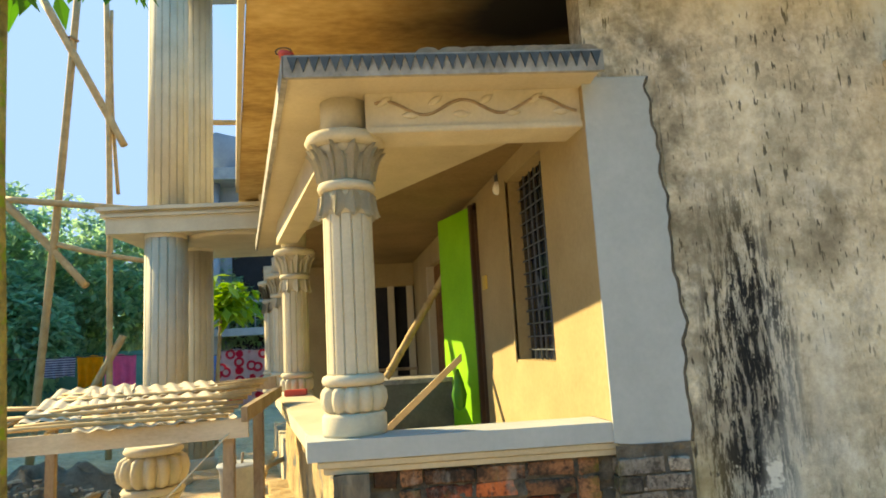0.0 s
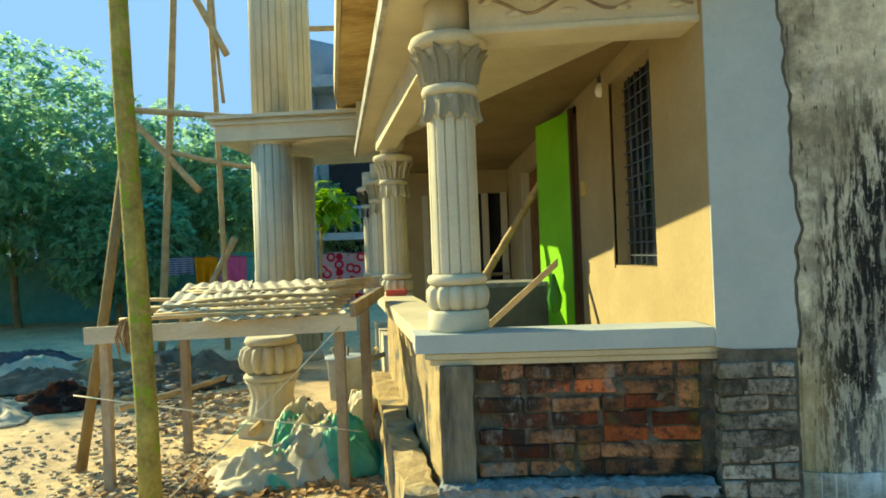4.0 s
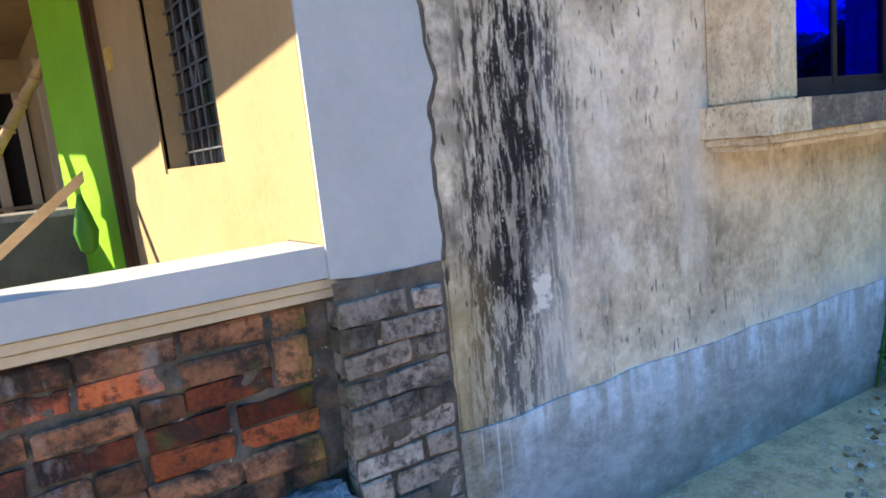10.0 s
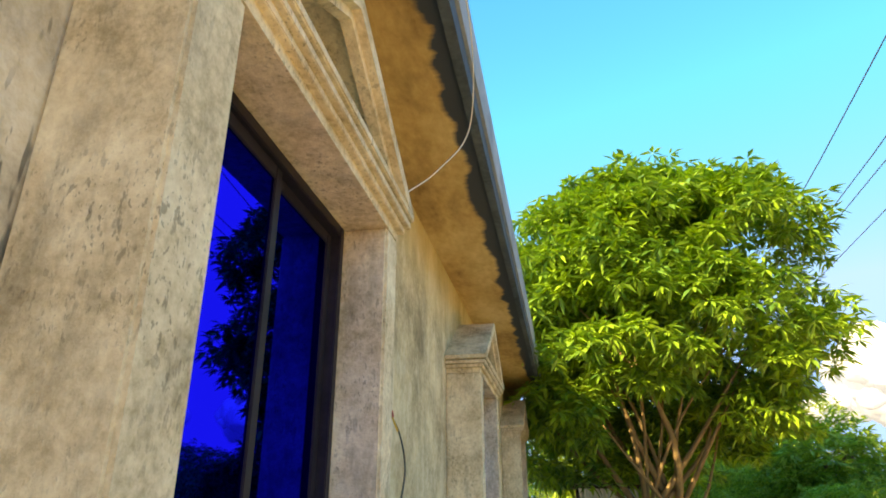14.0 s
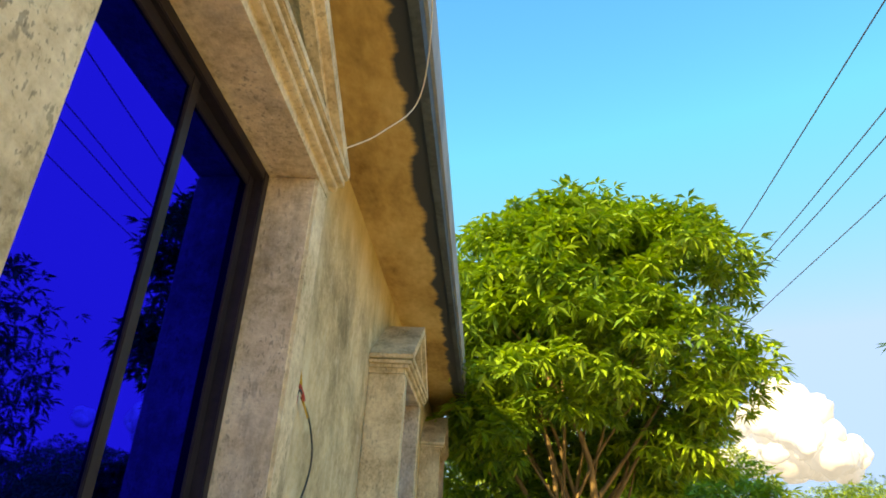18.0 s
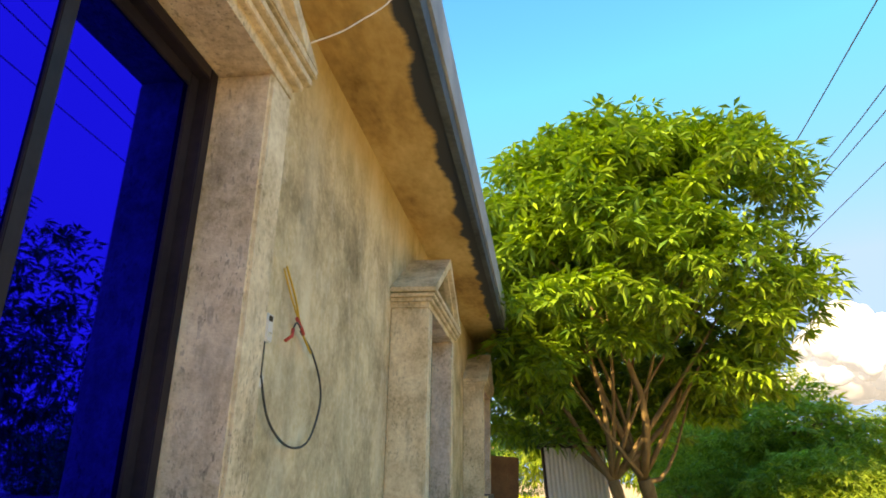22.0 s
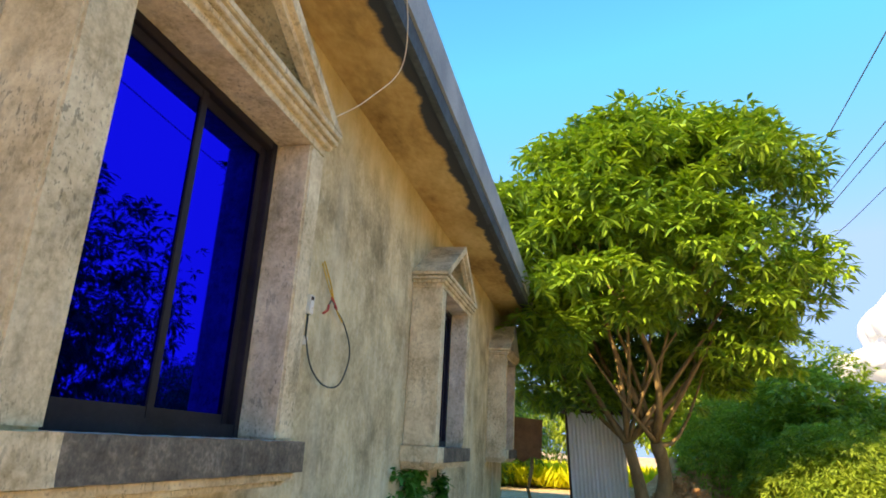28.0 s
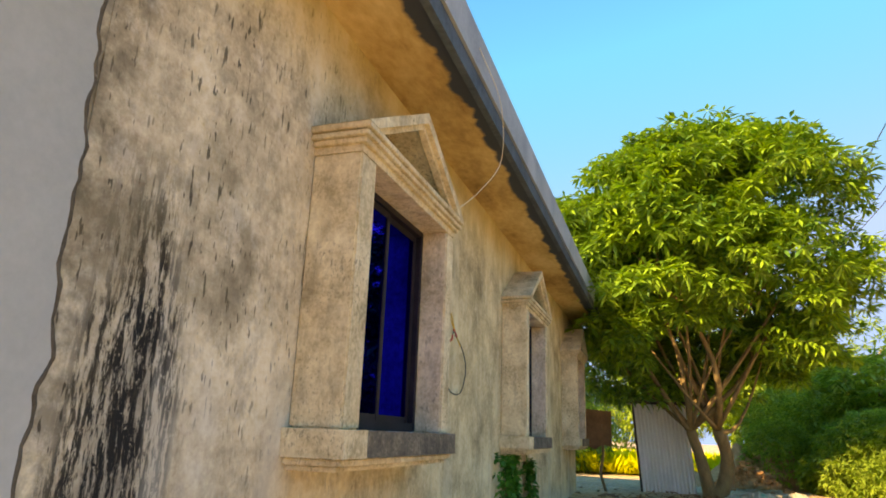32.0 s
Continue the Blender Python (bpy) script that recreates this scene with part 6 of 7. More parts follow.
yr2 = thing("rubble_heap", (-6.6, 6.6, gz(-6.6, 6.6)), "spread of grey rubble and broken cement lumps", "rubble")
pebbles(np.random.default_rng(29), 420, (-6.7, 6.4), (2.2, 1.4), 0.065, 0.45, M["rubble"], "broken_rubble", yr2)
pebbles(np.random.default_rng(30), 600, (-5.0, 2.6), (2.6, 1.6), 0.03, 0.02, M["rubble"], "scatter", yr2)
for k, (a, b) in enumerate((((-6.2, 4.6), (-4.6, 5.2)), ((-6.6, 5.2), (-5.0, 4.6)), ((-3.9, 3.0), (-3.95, 4.2)), ((-5.9, 3.9), (-5.2, 5.4)), ((-3.3, 5.6), (-2.9, 6.8)), ((-3.1, 5.5), (-3.2, 6.9)))):
    t_ = thing("loose_pole", (*a, gz(*a)), "loose bamboo pole lying in the yard", "pole", "loose poles in the yard")
    part("cane", tube(limb_points((*a, gz(*a) + 0.05 + 0.06 * k), (*b, gz(*b) + 0.16 + 0.05 * k), 0.03, np.random.default_rng(k), 8), 0.045, 8, 0.05, 0.85), M["bamboo"], t_)
# firewood heaped against the side wall
for k in range(46):
    random.seed(300 + k)
    x, y, a = random.gauss(9.7, 0.40), random.uniform(-1.20, -0.30), random.uniform(0, 6.28)
    l, z = random.uniform(0.35, 0.95), gz(9.7, -0.7) + random.uniform(0.03, 0.48) * (1 - min(1, abs(x - 9.7) / 1.2))
    w_ = thing("firewood", (x, y, gz(x, y)), "gnarled stick in a heap of firewood by the wall", "stick", "firewood by the wall")
    part("branch", tube(limb_points((x - l / 2 * math.cos(a), y - l / 3 * math.sin(a), z), (x + l / 2 * math.cos(a), y + l / 3 * math.sin(a), z + random.uniform(-0.02, 0.14)), 0.06, np.random.default_rng(k), 7), random.uniform(0.02, 0.05), 7, 0.12, 0.6), M["oldwood"] if k % 3 == 0 else M["bark"], w_)
# pale tarpaulins on the verge
for k, (x, y, sx, sy, szz, m) in enumerate(((10.7, -4.75, 0.45, 0.35, .10, "plastic"), (10.1, -5.1, 0.6, 0.4, .22, "plastic"), (9.5, -5.1, 0.5, 0.5, .24, "bluesheet"), (11.2, -4.6, 0.3, 0.2, .07, "litter"))):
    sack("verge_tarp", (x, y, gz(x, y) + 0.03), (sx, sy, szz), M[m], "pale plastic tarpaulin crumpled on the sunlit verge", 170 + k)

# ---------------------------------------------------------------- work table of poles and slats
wt = thing("work_table", (-3.6, 2.2, gz(-3.6, 2.2)), "rickety timber work table topped with bamboo slats", "table")
LEGS = ((-2.62, 1.80, 1.36), (-2.50, 2.35, 1.50), (-4.75, 1.80, 1.30), (-4.55, 2.9, 1.45))
for x, y, z in LEGS:
    part("leg", boxes((x - 0.045, y - 0.03, gz(x, y), x + 0.045, y + 0.03, z), bev=0.006), M["oldwood"], wt)
part("front_rail", prism([(-4.90, 1.72, 1.19), (-2.45, 1.72, 1.24), (-2.45, 1.72, 1.39), (-4.90, 1.72, 1.34)], (0, 0.045, 0)), M["paleboard"], wt, "wide pale front board")
part("side_rail", prism([(-2.5, 1.7, 1.36), (-2.45, 3.0, 1.46), (-2.45, 3.0, 1.56), (-2.5, 1.7, 1.48)], (0.05, 0, 0)), M["oldwood"], wt)
part("back_rail", prism([(-4.6, 2.95, 1.48), (-2.45, 2.95, 1.54), (-2.45, 2.95, 1.66), (-4.6, 2.95, 1.60)], (0, 0.05, 0)), M["oldwood"], wt)
for q in range(3):
    part("top_sheet", corrugated((-3.75 - 0.12 * q, 1.60 + 0.44 * q, 1.375 + 0.085 * q), (1.22 - 0.05 * q, 0.10, 0.03), (-0.22, 0.42, 0.085), 8, 0.012), M["paleboard"], wt, "curled corrugated fibre sheet")
    part("top_sheet", corrugated((-4.35 - 0.06 * q, 1.95 + 0.36 * q, 1.44 + 0.07 * q), (0.72, 0.05, 0.02), (-0.1, 0.36, 0.07), 5, 0.012), M["paleboard"], wt, "curled corrugated fibre sheet")
for i in range(11):
    t = i / 10
    a, b = Vector((-4.75 + 0.1 * t, 1.72 + 1.2 * t, 1.40 + 0.23 * t)), Vector((-2.6 + 0.1 * t, 1.70 + 1.25 * t, 1.42 + 0.25 * t))
    if i != 10:
        a.x += 0.9 * (1 - t) * (i % 3) / 2
        part("slat", tube(limb_points(a + Vector((random.uniform(-.2, .3), 0, 0)), b, 0.02, np.random.default_rng(i)), 0.020, 7, 0.06, 0.8), M["bamboo"], wt)
for i in range(4):
    x = -4.5 + i * 0.5
    part("slat", tube([(x, 1.7, 1.37), (x + 0.2, 3.0, 1.62)], 0.014, 6, 0.1), M["bamboo"], wt)

# old column piece used as a stand, bucket, brick, rope
pc = thing("column_fragment", (-3.86, 3.6, gz(-3.9, 3.6)), "cast cement column base with bulging lobes standing in the yard", "column")
z0 = gz(-3.9, 3.6)
part("foot", boxes((-4.17, 3.3, z0, -3.55, 3.9, z0 + 0.186), bev=0.01), M["column"], pc)
part("waist", lathe([(0.30, z0 + 0.186), (0.27, z0 + 0.302), (0.24, z0 + 0.441), (0.27, z0 + 0.580), (0.31, z0 + 0.638)], 80, 16, 0.08, (-3.86, 3.6, 0)), M["column"], pc, "scaled waist")
part("ring", lathe([(0.29, z0 + 0.638), (0.32, z0 + 0.673), (0.29, z0 + 0.719)], 40, centre=(-3.86, 3.6, 0)), M["column"], pc)
part("lobed_bulb", lathe([(0.27, z0 + 0.719), (0.35, z0 + 0.789), (0.37, z0 + 0.893), (0.34, z0 + 0.998), (0.26, z0 + 1.044)], 140, 14, 0.2, (-3.86, 3.6, 0)), M["column"], pc, "bulging lobes")
part("top_ring", lathe([(0.27, z0 + 1.044), (0.3, z0 + 1.079), (0.27, z0 + 1.137)], 40, centre=(-3.86, 3.6, 0)), M["column"], pc)
bk = thing("bucket", (-3.35, 5.2, gz(-3.3, 5.2)), "grey plastic drum standing by the parapet", "bucket")
zb = gz(-2.8, 4.6)
dm = part("drum", lathe([(0.22, zb), (0.25, zb + 0.55), (0.27, zb + 0.56), (0.27, zb + 0.6), (0.23, zb + 0.6), (0.22, zb + 0.1)], 40, centre=(-3.35, 5.2, 0)), M["roofband"], bk)
for k in range(3):
    part("offcut", tube([(-3.35, 5.2, zb + 0.2), (-3.5 + 0.1 * k, 5.1 + 0.05 * k, zb + 0.74)], 0.02, 6), M["oldwood"], bk, "bundle of offcuts")
part("rim", lathe([(0.262, zb + 0.57), (0.282, zb + 0.575), (0.282, zb + 0.605), (0.262, zb + 0.61)], 40, centre=(-3.35, 5.2, 0)), M["roofband"], dm)
rp = thing("rope", (-2.6, 1.7, 0.5), "thin pale rope tied across the table legs", "rope")
part("strand", tube(limb_points((-2.6, 1.72, 1.28), (-3.9, 1.2, 0.02), 0.04, np.random.default_rng(2), 12), 0.006, 5), M["plastic"], rp)
part("strand", tube(limb_points((-5.0, 1.7, 0.75), (-2.45, 1.8, 0.35), 0.04, np.random.default_rng(3), 12), 0.006, 5), M["plastic"], rp)
fb = thing("fibre_tuft", (-4.45, 1.66, 1.42), "tuft of orange coconut fibre hanging on the table", "fibre")
rng = np.random.default_rng(33)
for k in range(22):
    a, q = rng.normal(0, 0.05), rng.uniform(0.16, 0.34)
    part("strand", tube([(-4.45, 1.68, 1.42), (-4.45 + a, 1.64, 1.40), (-4.47 + a * 1.6, 1.63 + rng.normal(0, 0.01), 1.40 - q * 0.5), (-4.46 + a * 1.3, 1.65, 1.40 - q)], 0.010, 5, 0.2, 0.5), M["litter"], fb)

# ---------------------------------------------------------------- scaffold of bamboo
scaff = thing("scaffold", (-7.6, 10.2, -0.1), "bamboo scaffold of grey poles lashed together in the yard", "scaffold")
for a, b, r in (((-8.64, 10.2, -0.15), (-7.94, 10.2, 9.9), 0.085), ((-7.11, 10.2, -0.15), (-7.32, 10.2, 9.9), 0.065), ((-9.3, 10.1, 5.37), (-5.2, 9.4, 4.75), 0.075), ((-8.6, 10.1, 9.8), (-6.85, 10.1, 6.45), 0.085),
                ((-9.3, 10.05, 5.35), (-7.55, 10.05, 3.45), 0.085), ((-8.3, 10.1, 4.4), (-6.0, 10.1, 3.86), 0.06), ((-6.85, 10.2, 2.4), (-8.2, 9.9, -0.12), 0.08), ((-5.5, 10.2, 6.97), (-2.6, 10.2, 7.0), 0.06), ((-6.98, 10.15, 5.4), (-7.2, 10.2, 9.6), 0.04)):
    part("scaffold_pole", tube(limb_points(a, b, 0.05, np.random.default_rng(int(abs(a[2] * 90 + b[2]))), 14), r, 10, 0.04, 0.9), M["bamboo"], scaff)
for x, z in ((-8.36, 4.42), (-8.28, 5.25), (-7.2, 5.1), (-7.22, 4.1), (-7.95, 8.9), (-7.3, 7.3)):
    part("lashing", tube([(x - 0.1, 10.12, z + 0.06), (x, 10.06, z), (x + 0.1, 10.12, z - 0.06)], 0.03, 6), M["litter"], scaff)
random.seed(4)
pl = thing("palm_tree", (-4.05, 0.75, gz(-4, 0.7)), "slim areca palm with a mossy yellow-green trunk", "tree")
part("trunk", tube([(-3.80, 0.75, gz(-4, 0.7) - 0.1), (-3.81, 0.75, 0.8), (-3.86, 0.76, 2.0), (-3.92, 0.78, 3.2), (-3.96, 0.8, 4.6), (-3.9, 0.85, 5.6)], 0.085, 14, 0.05, 0.75), M["palmbark"], pl)
rng = np.random.default_rng(77)
cc = np.stack([np.clip(rng.normal(-3.95, 0.55, 200), -5.2, -2.7), np.clip(rng.normal(0.7, 0.3, 200), 0.0, 1.25), rng.uniform(4.75, 5.7, 200)], 1)
v, f = leaf_cloud(rng, cc, 0.26, 6, width=0.45)
raw("crown", v.tolist(), f.tolist(), M["creeper"], pl, "small drooping leaves")
ps = thing("prop_pole", (-5.3, 2.3, gz(-5.3, 2.3)), "brown wooden prop leaning in the yard", "pole")
part("shaft", tube([(-5.35, 2.3, gz(-5.3, 2.3)), (-5.15, 2.45, 1.4), (-4.98, 2.6, 2.9)], 0.05, 10, 0.05), M["bark"], ps)

# ---------------------------------------------------------------- washing line and the house beyond
def cloth(x0, x1, y, z1, drop, mat, label, seed):
    c = thing("cloth", ((x0 + x1) / 2, y, z1), label, "cloth", "washing on the line")
    bm = bmesh.new()
    nxx, nzz = 24, 14
    grid = [[bm.verts.new((x0 + (x1 - x0) * i / nxx, y + 0.07 * math.sin(i * 0.9 + seed) * (j / nzz) + 0.02 * noise.noise(Vector((i * .5, j * .4, seed))), z1 - drop * j / nzz + 0.03 * math.sin(i * 0.4 + seed))) for j in range(nzz + 1)] for i in range(nxx + 1)]
    for i in range(nxx):
        for j in range(nzz):
            f = bm.faces.new((grid[i][j], grid[i + 1][j], grid[i + 1][j + 1], grid[i][j + 1]))
            f.smooth = True
    bmesh.ops.solidify(bm, geom=bm.faces[:], thickness=0.008)
    part("fabric", bm, mat, c)
    return c


def fabric(name, col, second=None, scale=3.0, kind="blob"):
    m, nt, b = nodes_of(name)
    v = coords(nt, (1, 1, 1))
    c = ramp(nt, noise_tex(nt, v, 6, 3), [(0.3, tuple(x * 0.8 for x in col)), (0.7, col)])
    if second:
        if kind == "stripe":
            wv = nt.nodes.new("ShaderNodeTexWave")
            wv.bands_direction = "Z"
            wv.inputs["Scale"].default_value = scale
            nt.links.new(v, wv.inputs[0])
            fac = ramp(nt, wv.outputs[1], [(0.45, (0, 0, 0)), (0.55, (1, 1, 1))])
        else:
            vo = nt.nodes.new("ShaderNodeTexVoronoi")
            vo.inputs["Scale"].default_value = scale
            nt.links.new(v, vo.inputs["Vector"])
            ring = maths(nt, "ABSOLUTE", maths(nt, "SUBTRACT", vo.outputs["Distance"], 0.35))
            fac = ramp(nt, ring, [(0.08, (1, 1, 1)), (0.13, (0, 0, 0))])
        c = mixc(nt, fac, c, second)
    nt.links.new(c, b.inputs["Base Color"])
    b.inputs["Roughness"].default_value = 0.9
    tr = nt.nodes.new("ShaderNodeBsdfTranslucent")
    nt.links.new(c, tr.inputs[0])
    mx = nt.nodes.new("ShaderNodeMixShader")
    mx.inputs[0].default_value = 0.5
    nt.links.new(b.outputs[0], mx.inputs[1])
    nt.links.new(tr.outputs[0], mx.inputs[2])
    nt.links.new(mx.outputs[0], nt.nodes["Material Output"].inputs[0])
    return m


YL = 14.0
cloth(-10.46, -9.58, YL, 2.05, 0.50, fabric("striped_cloth", (0.62, 0.60, 0.70), (0.14, 0.11, 0.22), 5, "stripe"), "grey striped cloth hung on the line", 1)
cloth(-9.55, -8.88, YL, 2.05, 0.78, fabric("orange_cloth", (0.95, 0.42, 0.01)), "orange cloth hung on the line", 2)
cloth(-8.85, -8.05, YL, 2.03, 1.10, fabric("pink_cloth", (0.92, 0.20, 0.42)), "pink cloth hung on the line", 3)
cloth(-6.75, -6.0, YL, 1.88, 0.75, fabric("blue_cloth", (0.06, 0.28, 0.85)), "blue cloth hung on the line", 4)
cloth(-5.9, -4.4, YL - 0.1, 2.0, 1.45, fabric("red_floral_cloth", (0.70, 0.50, 0.52), (0.62, 0.02, 0.06), 3.4), "red and white flowered bedsheet hung on the line", 5)
ln = thing("washing_line", (-8, YL, 1.8), "thin washing line across the yard", "line")
part("line", tube([(-14, YL, 2.15), (-10.4, YL, 2.06), (-8.1, YL, 2.02), (-6.7, YL, 1.91), (-6.0, YL - 0.02, 1.89), (-5.9, YL - 0.1, 1.99), (-4.4, YL - 0.1, 2.01), (-3.0, YL - 0.05, 2.1)], 0.01, 5), M["wire"], ln)

hb = thing("neighbour_house", (-5, 24, -0.1), "blue-grey two-storey neighbour house with balconies", "house")
part("wall", boxes((-9.5, 24, -0.2, 8, 32, 9.0)), M["bluewall"], hb)
# near-black sheet on the wall paints the shade of the veranda
part("doorway", boxes((-8.0, 23.95, 0.4, -4.2, 24.0, 6.4)), M["roomshade"], hb, "near-black panel painted as the shaded open veranda")
bal = part("balcony", boxes((-9.2, 22.8, 2.6, -3.4, 24.0, 2.9)), M["roofband"], hb)
for i in range(16):
    part("baluster", tube([(-9.0 + i * 0.36, 22.85, 2.9), (-9.0 + i * 0.36, 22.85, 3.9)], 0.03, 6), M["roofband"], bal)
part("handrail", boxes((-9.2, 22.8, 3.9, -3.4, 22.9, 4.0)), M["roofband"], bal)
part("pillar", lathe([(0.25, 0), (0.25, 9.0)], 20, centre=(-8.6, 23.4, 0)), M["bluewall"], hb)
part("roof", boxes((-10.3, 22.6, 9.0, 8.5, 32.5, 9.5)), M["roofband"], hb, "projecting roof slab")
pv = part("roof_pavilion", lathe([(0.75, 9.3), (0.8, 9.35), (0.85, 9.55), (1.15, 9.7), (1.2, 9.85), (1.9, 10.9), (0.4, 11.0)], 4, centre=(-8.2, 24.2, 0)), M["bluewall"], hb, "flared cornice of a roof turret")
part("pavilion_post", lathe([(0.2, 7.0), (0.2, 9.3)], 16, centre=(-8.7, 23.6, 0)), M["roofband"], pv)
gt2 = thing("green_fence", (-15, 19, -0.1), "fence beyond the yard, painted the teal of sunlit haze", "fence")
part("sheet", boxes((-24, 19.0, -0.2, -9.7, 19.1, 2.2)), M["tealfence"], gt2)

sp = thing("sapling", (-5.35, 11.5, gz(-5.9, 11.5)), "young papaya sapling with bright green leaves", "tree")
part("stem", tube([(-5.35, 11.5, -0.2), (-5.3, 11.5, 1.5), (-5.2, 11.5, 3.0)], 0.06, 8, 0.04, 0.6), M["bamboo"], sp)
rng = np.random.default_rng(91)
cc = np.stack([rng.normal(-5.2, 0.36, 70), rng.normal(11.5, 0.4, 70), rng.normal(3.1, 0.24, 70)], 1)
v, f = leaf_cloud(rng, cc, 0.36, 5, width=0.5)
raw("crown", v.tolist(), f.tolist(), M["bright"], sp, "bright drooping leaves")
ts = thing("blue_tarp", (-2.0, 9.6, 0.58), "blue tarpaulin heaped on the veranda", "tarp")
part("sheet", lathe([(0.5, 0.58), (0.42, 1.5), (0.2, 2.2), (0.05, 2.3)], 24, 7, 0.2, (-2.1, 9.4, 0)), fabric("blue_tarp", (0.02, 0.25, 0.60)), ts)

# ---------------------------------------------------------------- clouds, far off
def cloud(direction, dist, size, seed):
    rng = np.random.default_rng(seed)
    c = Vector(direction).normalized() * dist
    bm = bmesh.new()
    for k in range(64):
        x, y = rng.normal(0, 0.42), rng.normal(0, 0.42)
        top = max(0.05, 1 - (x * x + y * y) * 1.6)
        r = size * rng.uniform(0.12, 0.30) * (0.5 + 0.5 * top)
        m = Matrix.Translation(c + Vector((x * size, y * size, size * 0.85 * top * rng.random() - size * 0.1)))
        bmesh.ops.create_icosphere(bm, subdivisions=3, radius=r, matrix=m)
    for v in bm.verts:
        v.co += Vector((noise.noise(v.co / size * 7), noise.noise(v.co / size * 7 + Vector((5, 0, 0))), noise.noise(v.co / size * 7 + Vector((0, 9, 0))))) * size * 0.06
        q = v.co / size * 23
        v.co += Vector((noise.noise(q), noise.noise(q + Vector((5, 0, 0))), noise.noise(q + Vector((0, 9, 0))))) * size * 0.02
    for f in bm.faces:
        f.smooth = True
    setting("backdrop_cloud", bm, M["cloud"], "white heaped summer cloud low over the trees", "cloud")


cloud((0.90, -0.40, 0.130), 900, 100, 1)

# ---------------------------------------------------------------- wires
pw = thing("power_lines", (30, -10, 12), "black overhead power lines crossing the sky", "wire")
for y0, slope in ((-8.9, -0.06), (-10.6, -0.03), (-11.2, -0.02), (-12.7, -0.013)):
    part("line", tube([(x, y0 + slope * (x - 12), 12.0 + 0.0012 * (x - 30) ** 2) for x in range(-20, 91, 10)], 0.018, 5), M["wire"], pw)
ew = thing("eave_wire", (3.9, -0.3, 3.9), "thin cable hanging from the eave to the pediment", "wire")
part("cable", tube(curved([(3.88, -0.34, 3.62), (4.05, -0.5, 3.85), (4.2, -0.66, 4.2), (3.9, -0.72, 4.62), (3.2, -0.71, 4.75)]), 0.004, 6), M["plastic"], ew)
cw = thing("wall_cable", (4.9, -0.02, 2.7), "loop of dark cable with yellow tails hanging from the wall", "wire")
part("loop", tube(curved([(4.96, -0.025, 2.69), (5.13, -0.04, 2.60), (5.29, -0.04, 2.46), (5.30, -0.04, 2.32), (5.15, -0.04, 2.145), (4.88, -0.04, 2.115), (4.64, -0.035, 2.215), (4.52, -0.03, 2.40)]), 0.006, 6), M["wire"], cw)
part("yellow_tail", tube(curved([(4.73, -0.012, 2.97), (4.83, -0.03, 2.84), (4.95, -0.035, 2.69), (5.10, -0.04, 2.60)]), 0.006, 5), M["yellowwire"], cw)
part("yellow_tail", tube(curved([(4.70, -0.012, 2.95), (4.79, -0.03, 2.82), (4.93, -0.03, 2.72)]), 0.005, 5), M["yellowwire"], cw)
part("taped_end", tube([(4.76, -0.03, 2.60), (4.80, -0.045, 2.63), (4.81, -0.045, 2.67)], 0.009, 6), M["redtape"], cw, "red taped ends")
part("taped_end", tube([(4.88, -0.03, 2.74), (4.93, -0.04, 2.70), (4.97, -0.04, 2.675)], 0.010, 6), M["redtape"], cw, "red taped ends")
part("grey_tail", tube(curved([(4.81, -0.045, 2.67), (4.85, -0.045, 2.71), (4.92, -0.04, 2.70)]), 0.005, 5), M["wire"], cw)

sk = thing("wall_socket", (4.580, 0.0, 2.6), "small white electric box on the weathered wall", "socket")
bx = part("box_body", boxes((4.515, -0.04, 2.55, 4.580, 0.0, 2.68), bev=0.005), M["bulbglass"], sk, "white plastic box")
part("slot", boxes((4.525, -0.046, 2.645, 4.555, -0.04, 2.668)), M["darkwood"], bx, "dark slot")
part("dial", lathe([(0.018, 0.0), (0.022, 0.006), (0.012, 0.012)], 16, centre=(4.550, -0.03, 2.59)), M["bulbglass"], bx)
part("cable_clip", boxes((4.520, -0.03, 2.345, 4.560, 0.0, 2.40), bev=0.004), M["bulbglass"], sk, "white cable clip")
part("lead", tube([(4.540, -0.02, 2.55), (4.540, -0.02, 2.48), (4.540, -0.02, 2.40)], 0.007, 6), M["wire"], sk)

# ---------------------------------------------------------------- bricks of the porch wall, each one of its own
upper, lower, pier = bpy.data.objects["porch_backing"], bpy.data.objects["lower_wall_core"], bpy.data.objects["wall_corner"]
red = [mesh_of("brick", brick_mesh(0.28, 0.11, 0.083, s), M["brick"]) for s in range(4)]
bright = [mesh_of("brick", brick_mesh(0.28, 0.11, 0.083, s + 50), M["brickbright"]) for s in range(2)]
grey = [mesh_of("brick", brick_mesh(0.28, 0.11, 0.083, s + 9), M["brickgrey"]) for s in range(4)]
lime = [mesh_of("brick", brick_mesh(0.28 if s < 2 else 0.135, 0.11, 0.083, s + 30), M["limebrick"]) for s in range(4)]
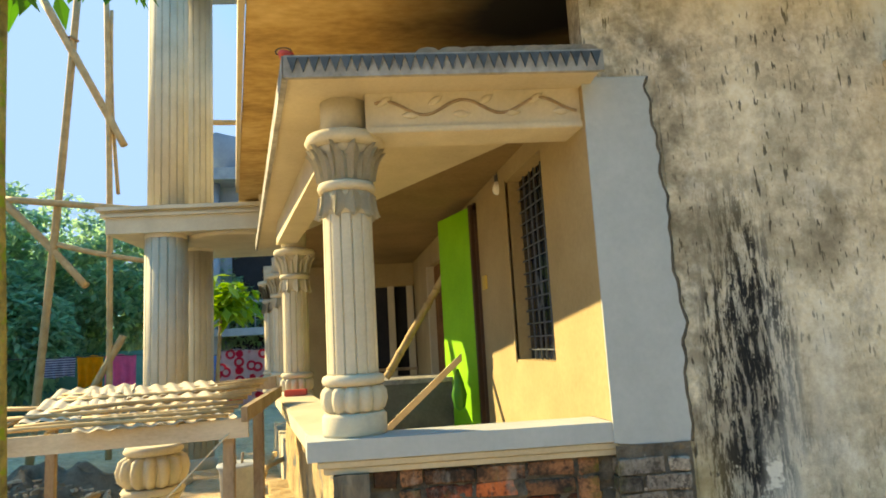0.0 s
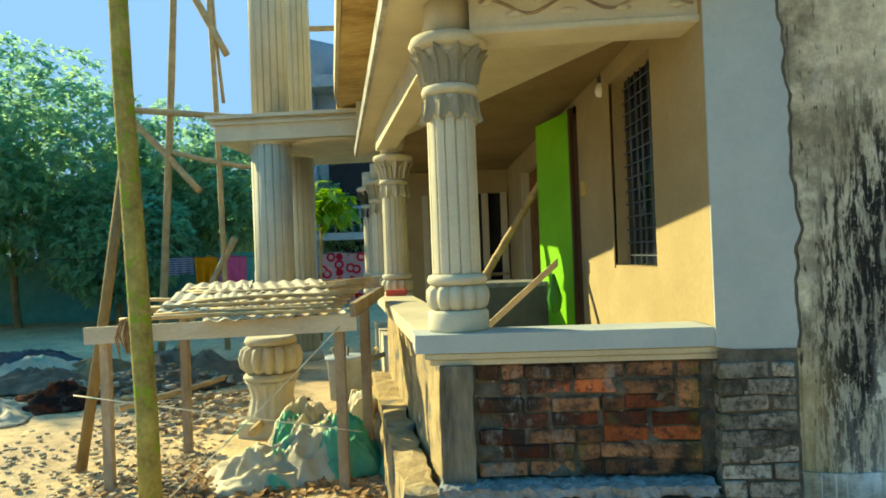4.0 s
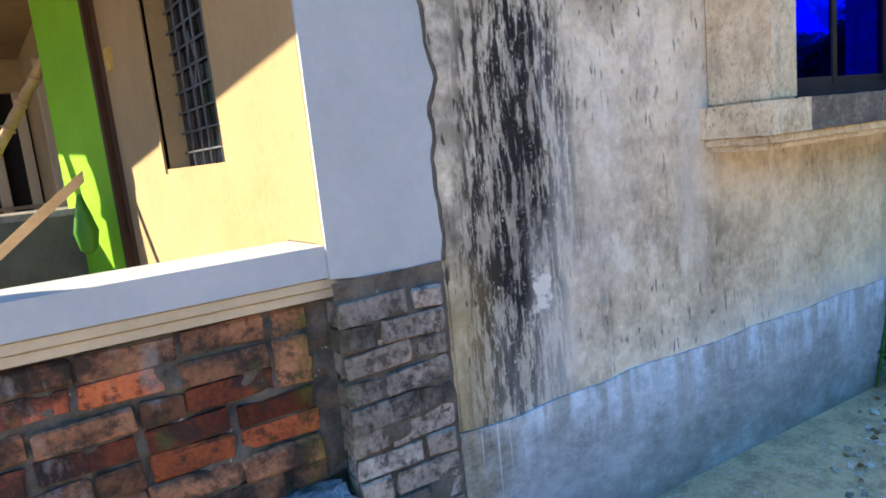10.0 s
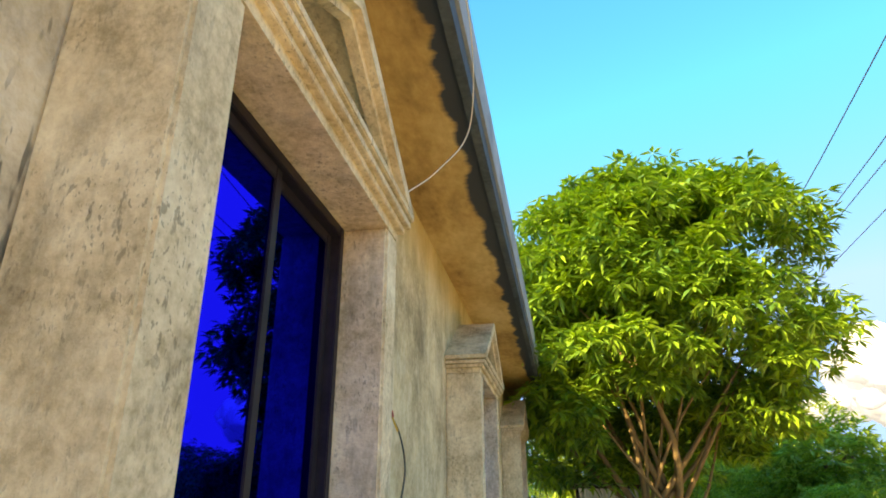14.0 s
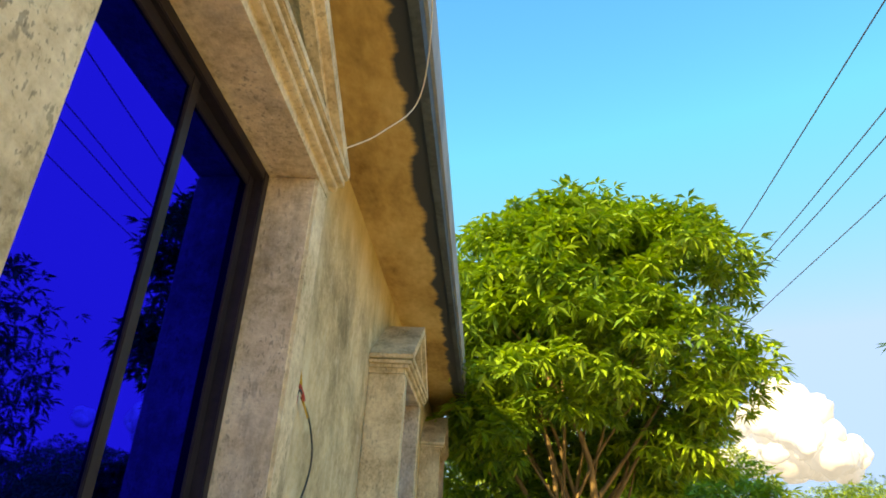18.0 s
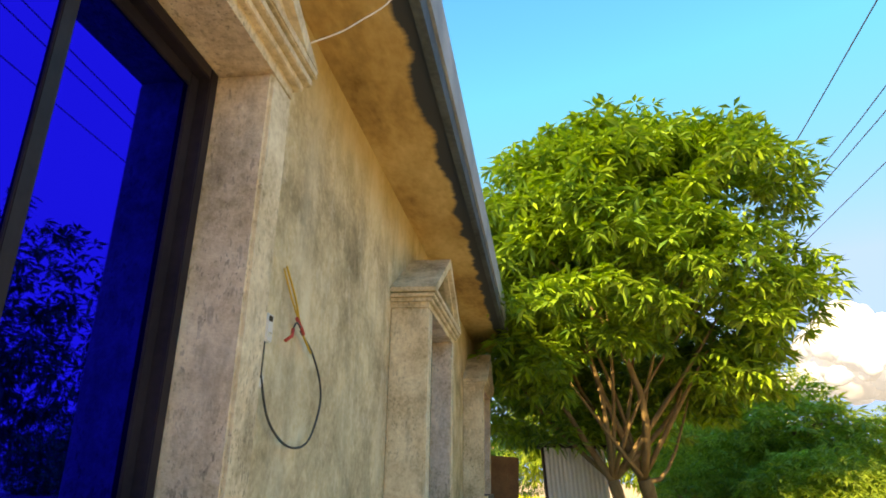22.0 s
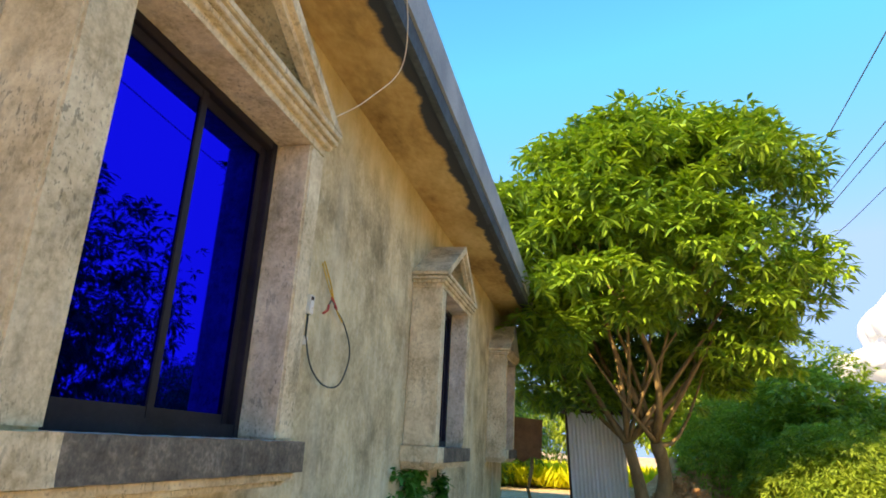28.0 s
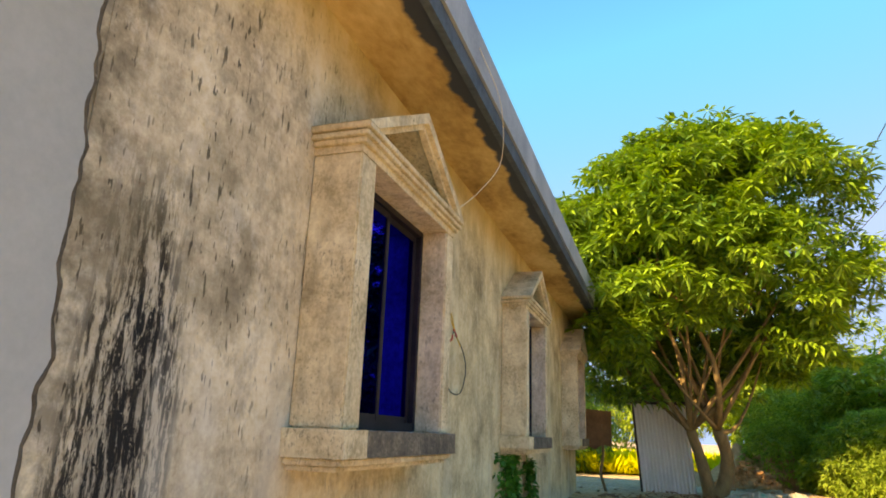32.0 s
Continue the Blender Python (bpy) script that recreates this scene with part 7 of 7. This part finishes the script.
half = [mesh_of("brick", brick_mesh(0.135, 0.11, 0.083, s + 20), M["brickgrey"]) for s in range(3)]
for nm, args, m, par in (("mortar_skin", (-1.42, -0.02, 0.54, 1.21, 0.0835, 0.029, 1.0), "mortar", upper), ("mortar_skin", (-1.58, -0.05, -0.16, 0.46, -0.0865, 0.029, 2.0), "mortar", lower), ("mortar_skin", (-0.03, 0.42, -0.16, 1.27, -0.0315, 0.020, 3.0), "mortar", pier)):
    v, f = smear(*args)
    raw(nm, v, f, M[m], par)
random.seed(12)


def lay(meshes, x, y, z, parent):
    o = new("brick", random.choice(meshes))
    o.parent = parent
    o.matrix_parent_inverse = parent.matrix_world.inverted()
    o.matrix_basis = pose(x, y + random.uniform(-0.011, 0.006), z + random.uniform(-0.007, 0.007), random.uniform(-3, 3), random.uniform(-2.4, 2.4), random.uniform(-2, 2)) @ Matrix.Diagonal((random.uniform(0.90, 1.03), 1, random.uniform(0.86, 1.10), 1))


for c in range(7):
    z = 0.585 + c * 0.095
    x = -1.40 + (0.14 if c % 2 else 0.0)
    while x < -0.14:
        l = 0.28 if random.random() < 0.72 else 0.135
        if x + l > -0.07:
            l = 0.135
        lay(half if l < 0.2 else (bright if 2 <= c <= 5 and random.random() < 0.14 else red if random.random() < 0.7 and 1 <= c <= 5 else grey), x + l / 2, 0.13, z, upper)
        x += l + 0.011
for c in range(6):
    z = -0.09 + c * 0.096
    x = -1.58 + (0.14 if c % 2 else 0.0)
    while x < -0.12:
        lay(grey if random.random() < 0.85 else red, x + 0.14, -0.04, z, lower)
        x += 0.291
for c in range(14):
    z = -0.09 + c * 0.096
    if c % 2:
        lay(lime[:2], 0.105, 0.015, z, pier)
        lay(lime[2:], 0.325, 0.015, z, pier)
    else:
        lay(lime[2:], 0.035, 0.015, z, pier)
        lay(lime[:2], 0.255, 0.015, z, pier)

# the plan at its true size
bpy.context.view_layer.update()
for ob in list(scene.objects):
    if ob.parent is None and ob.type in ("MESH", "EMPTY"):
        ob.matrix_world = Matrix.Scale(PLAN, 4) @ ob.matrix_world
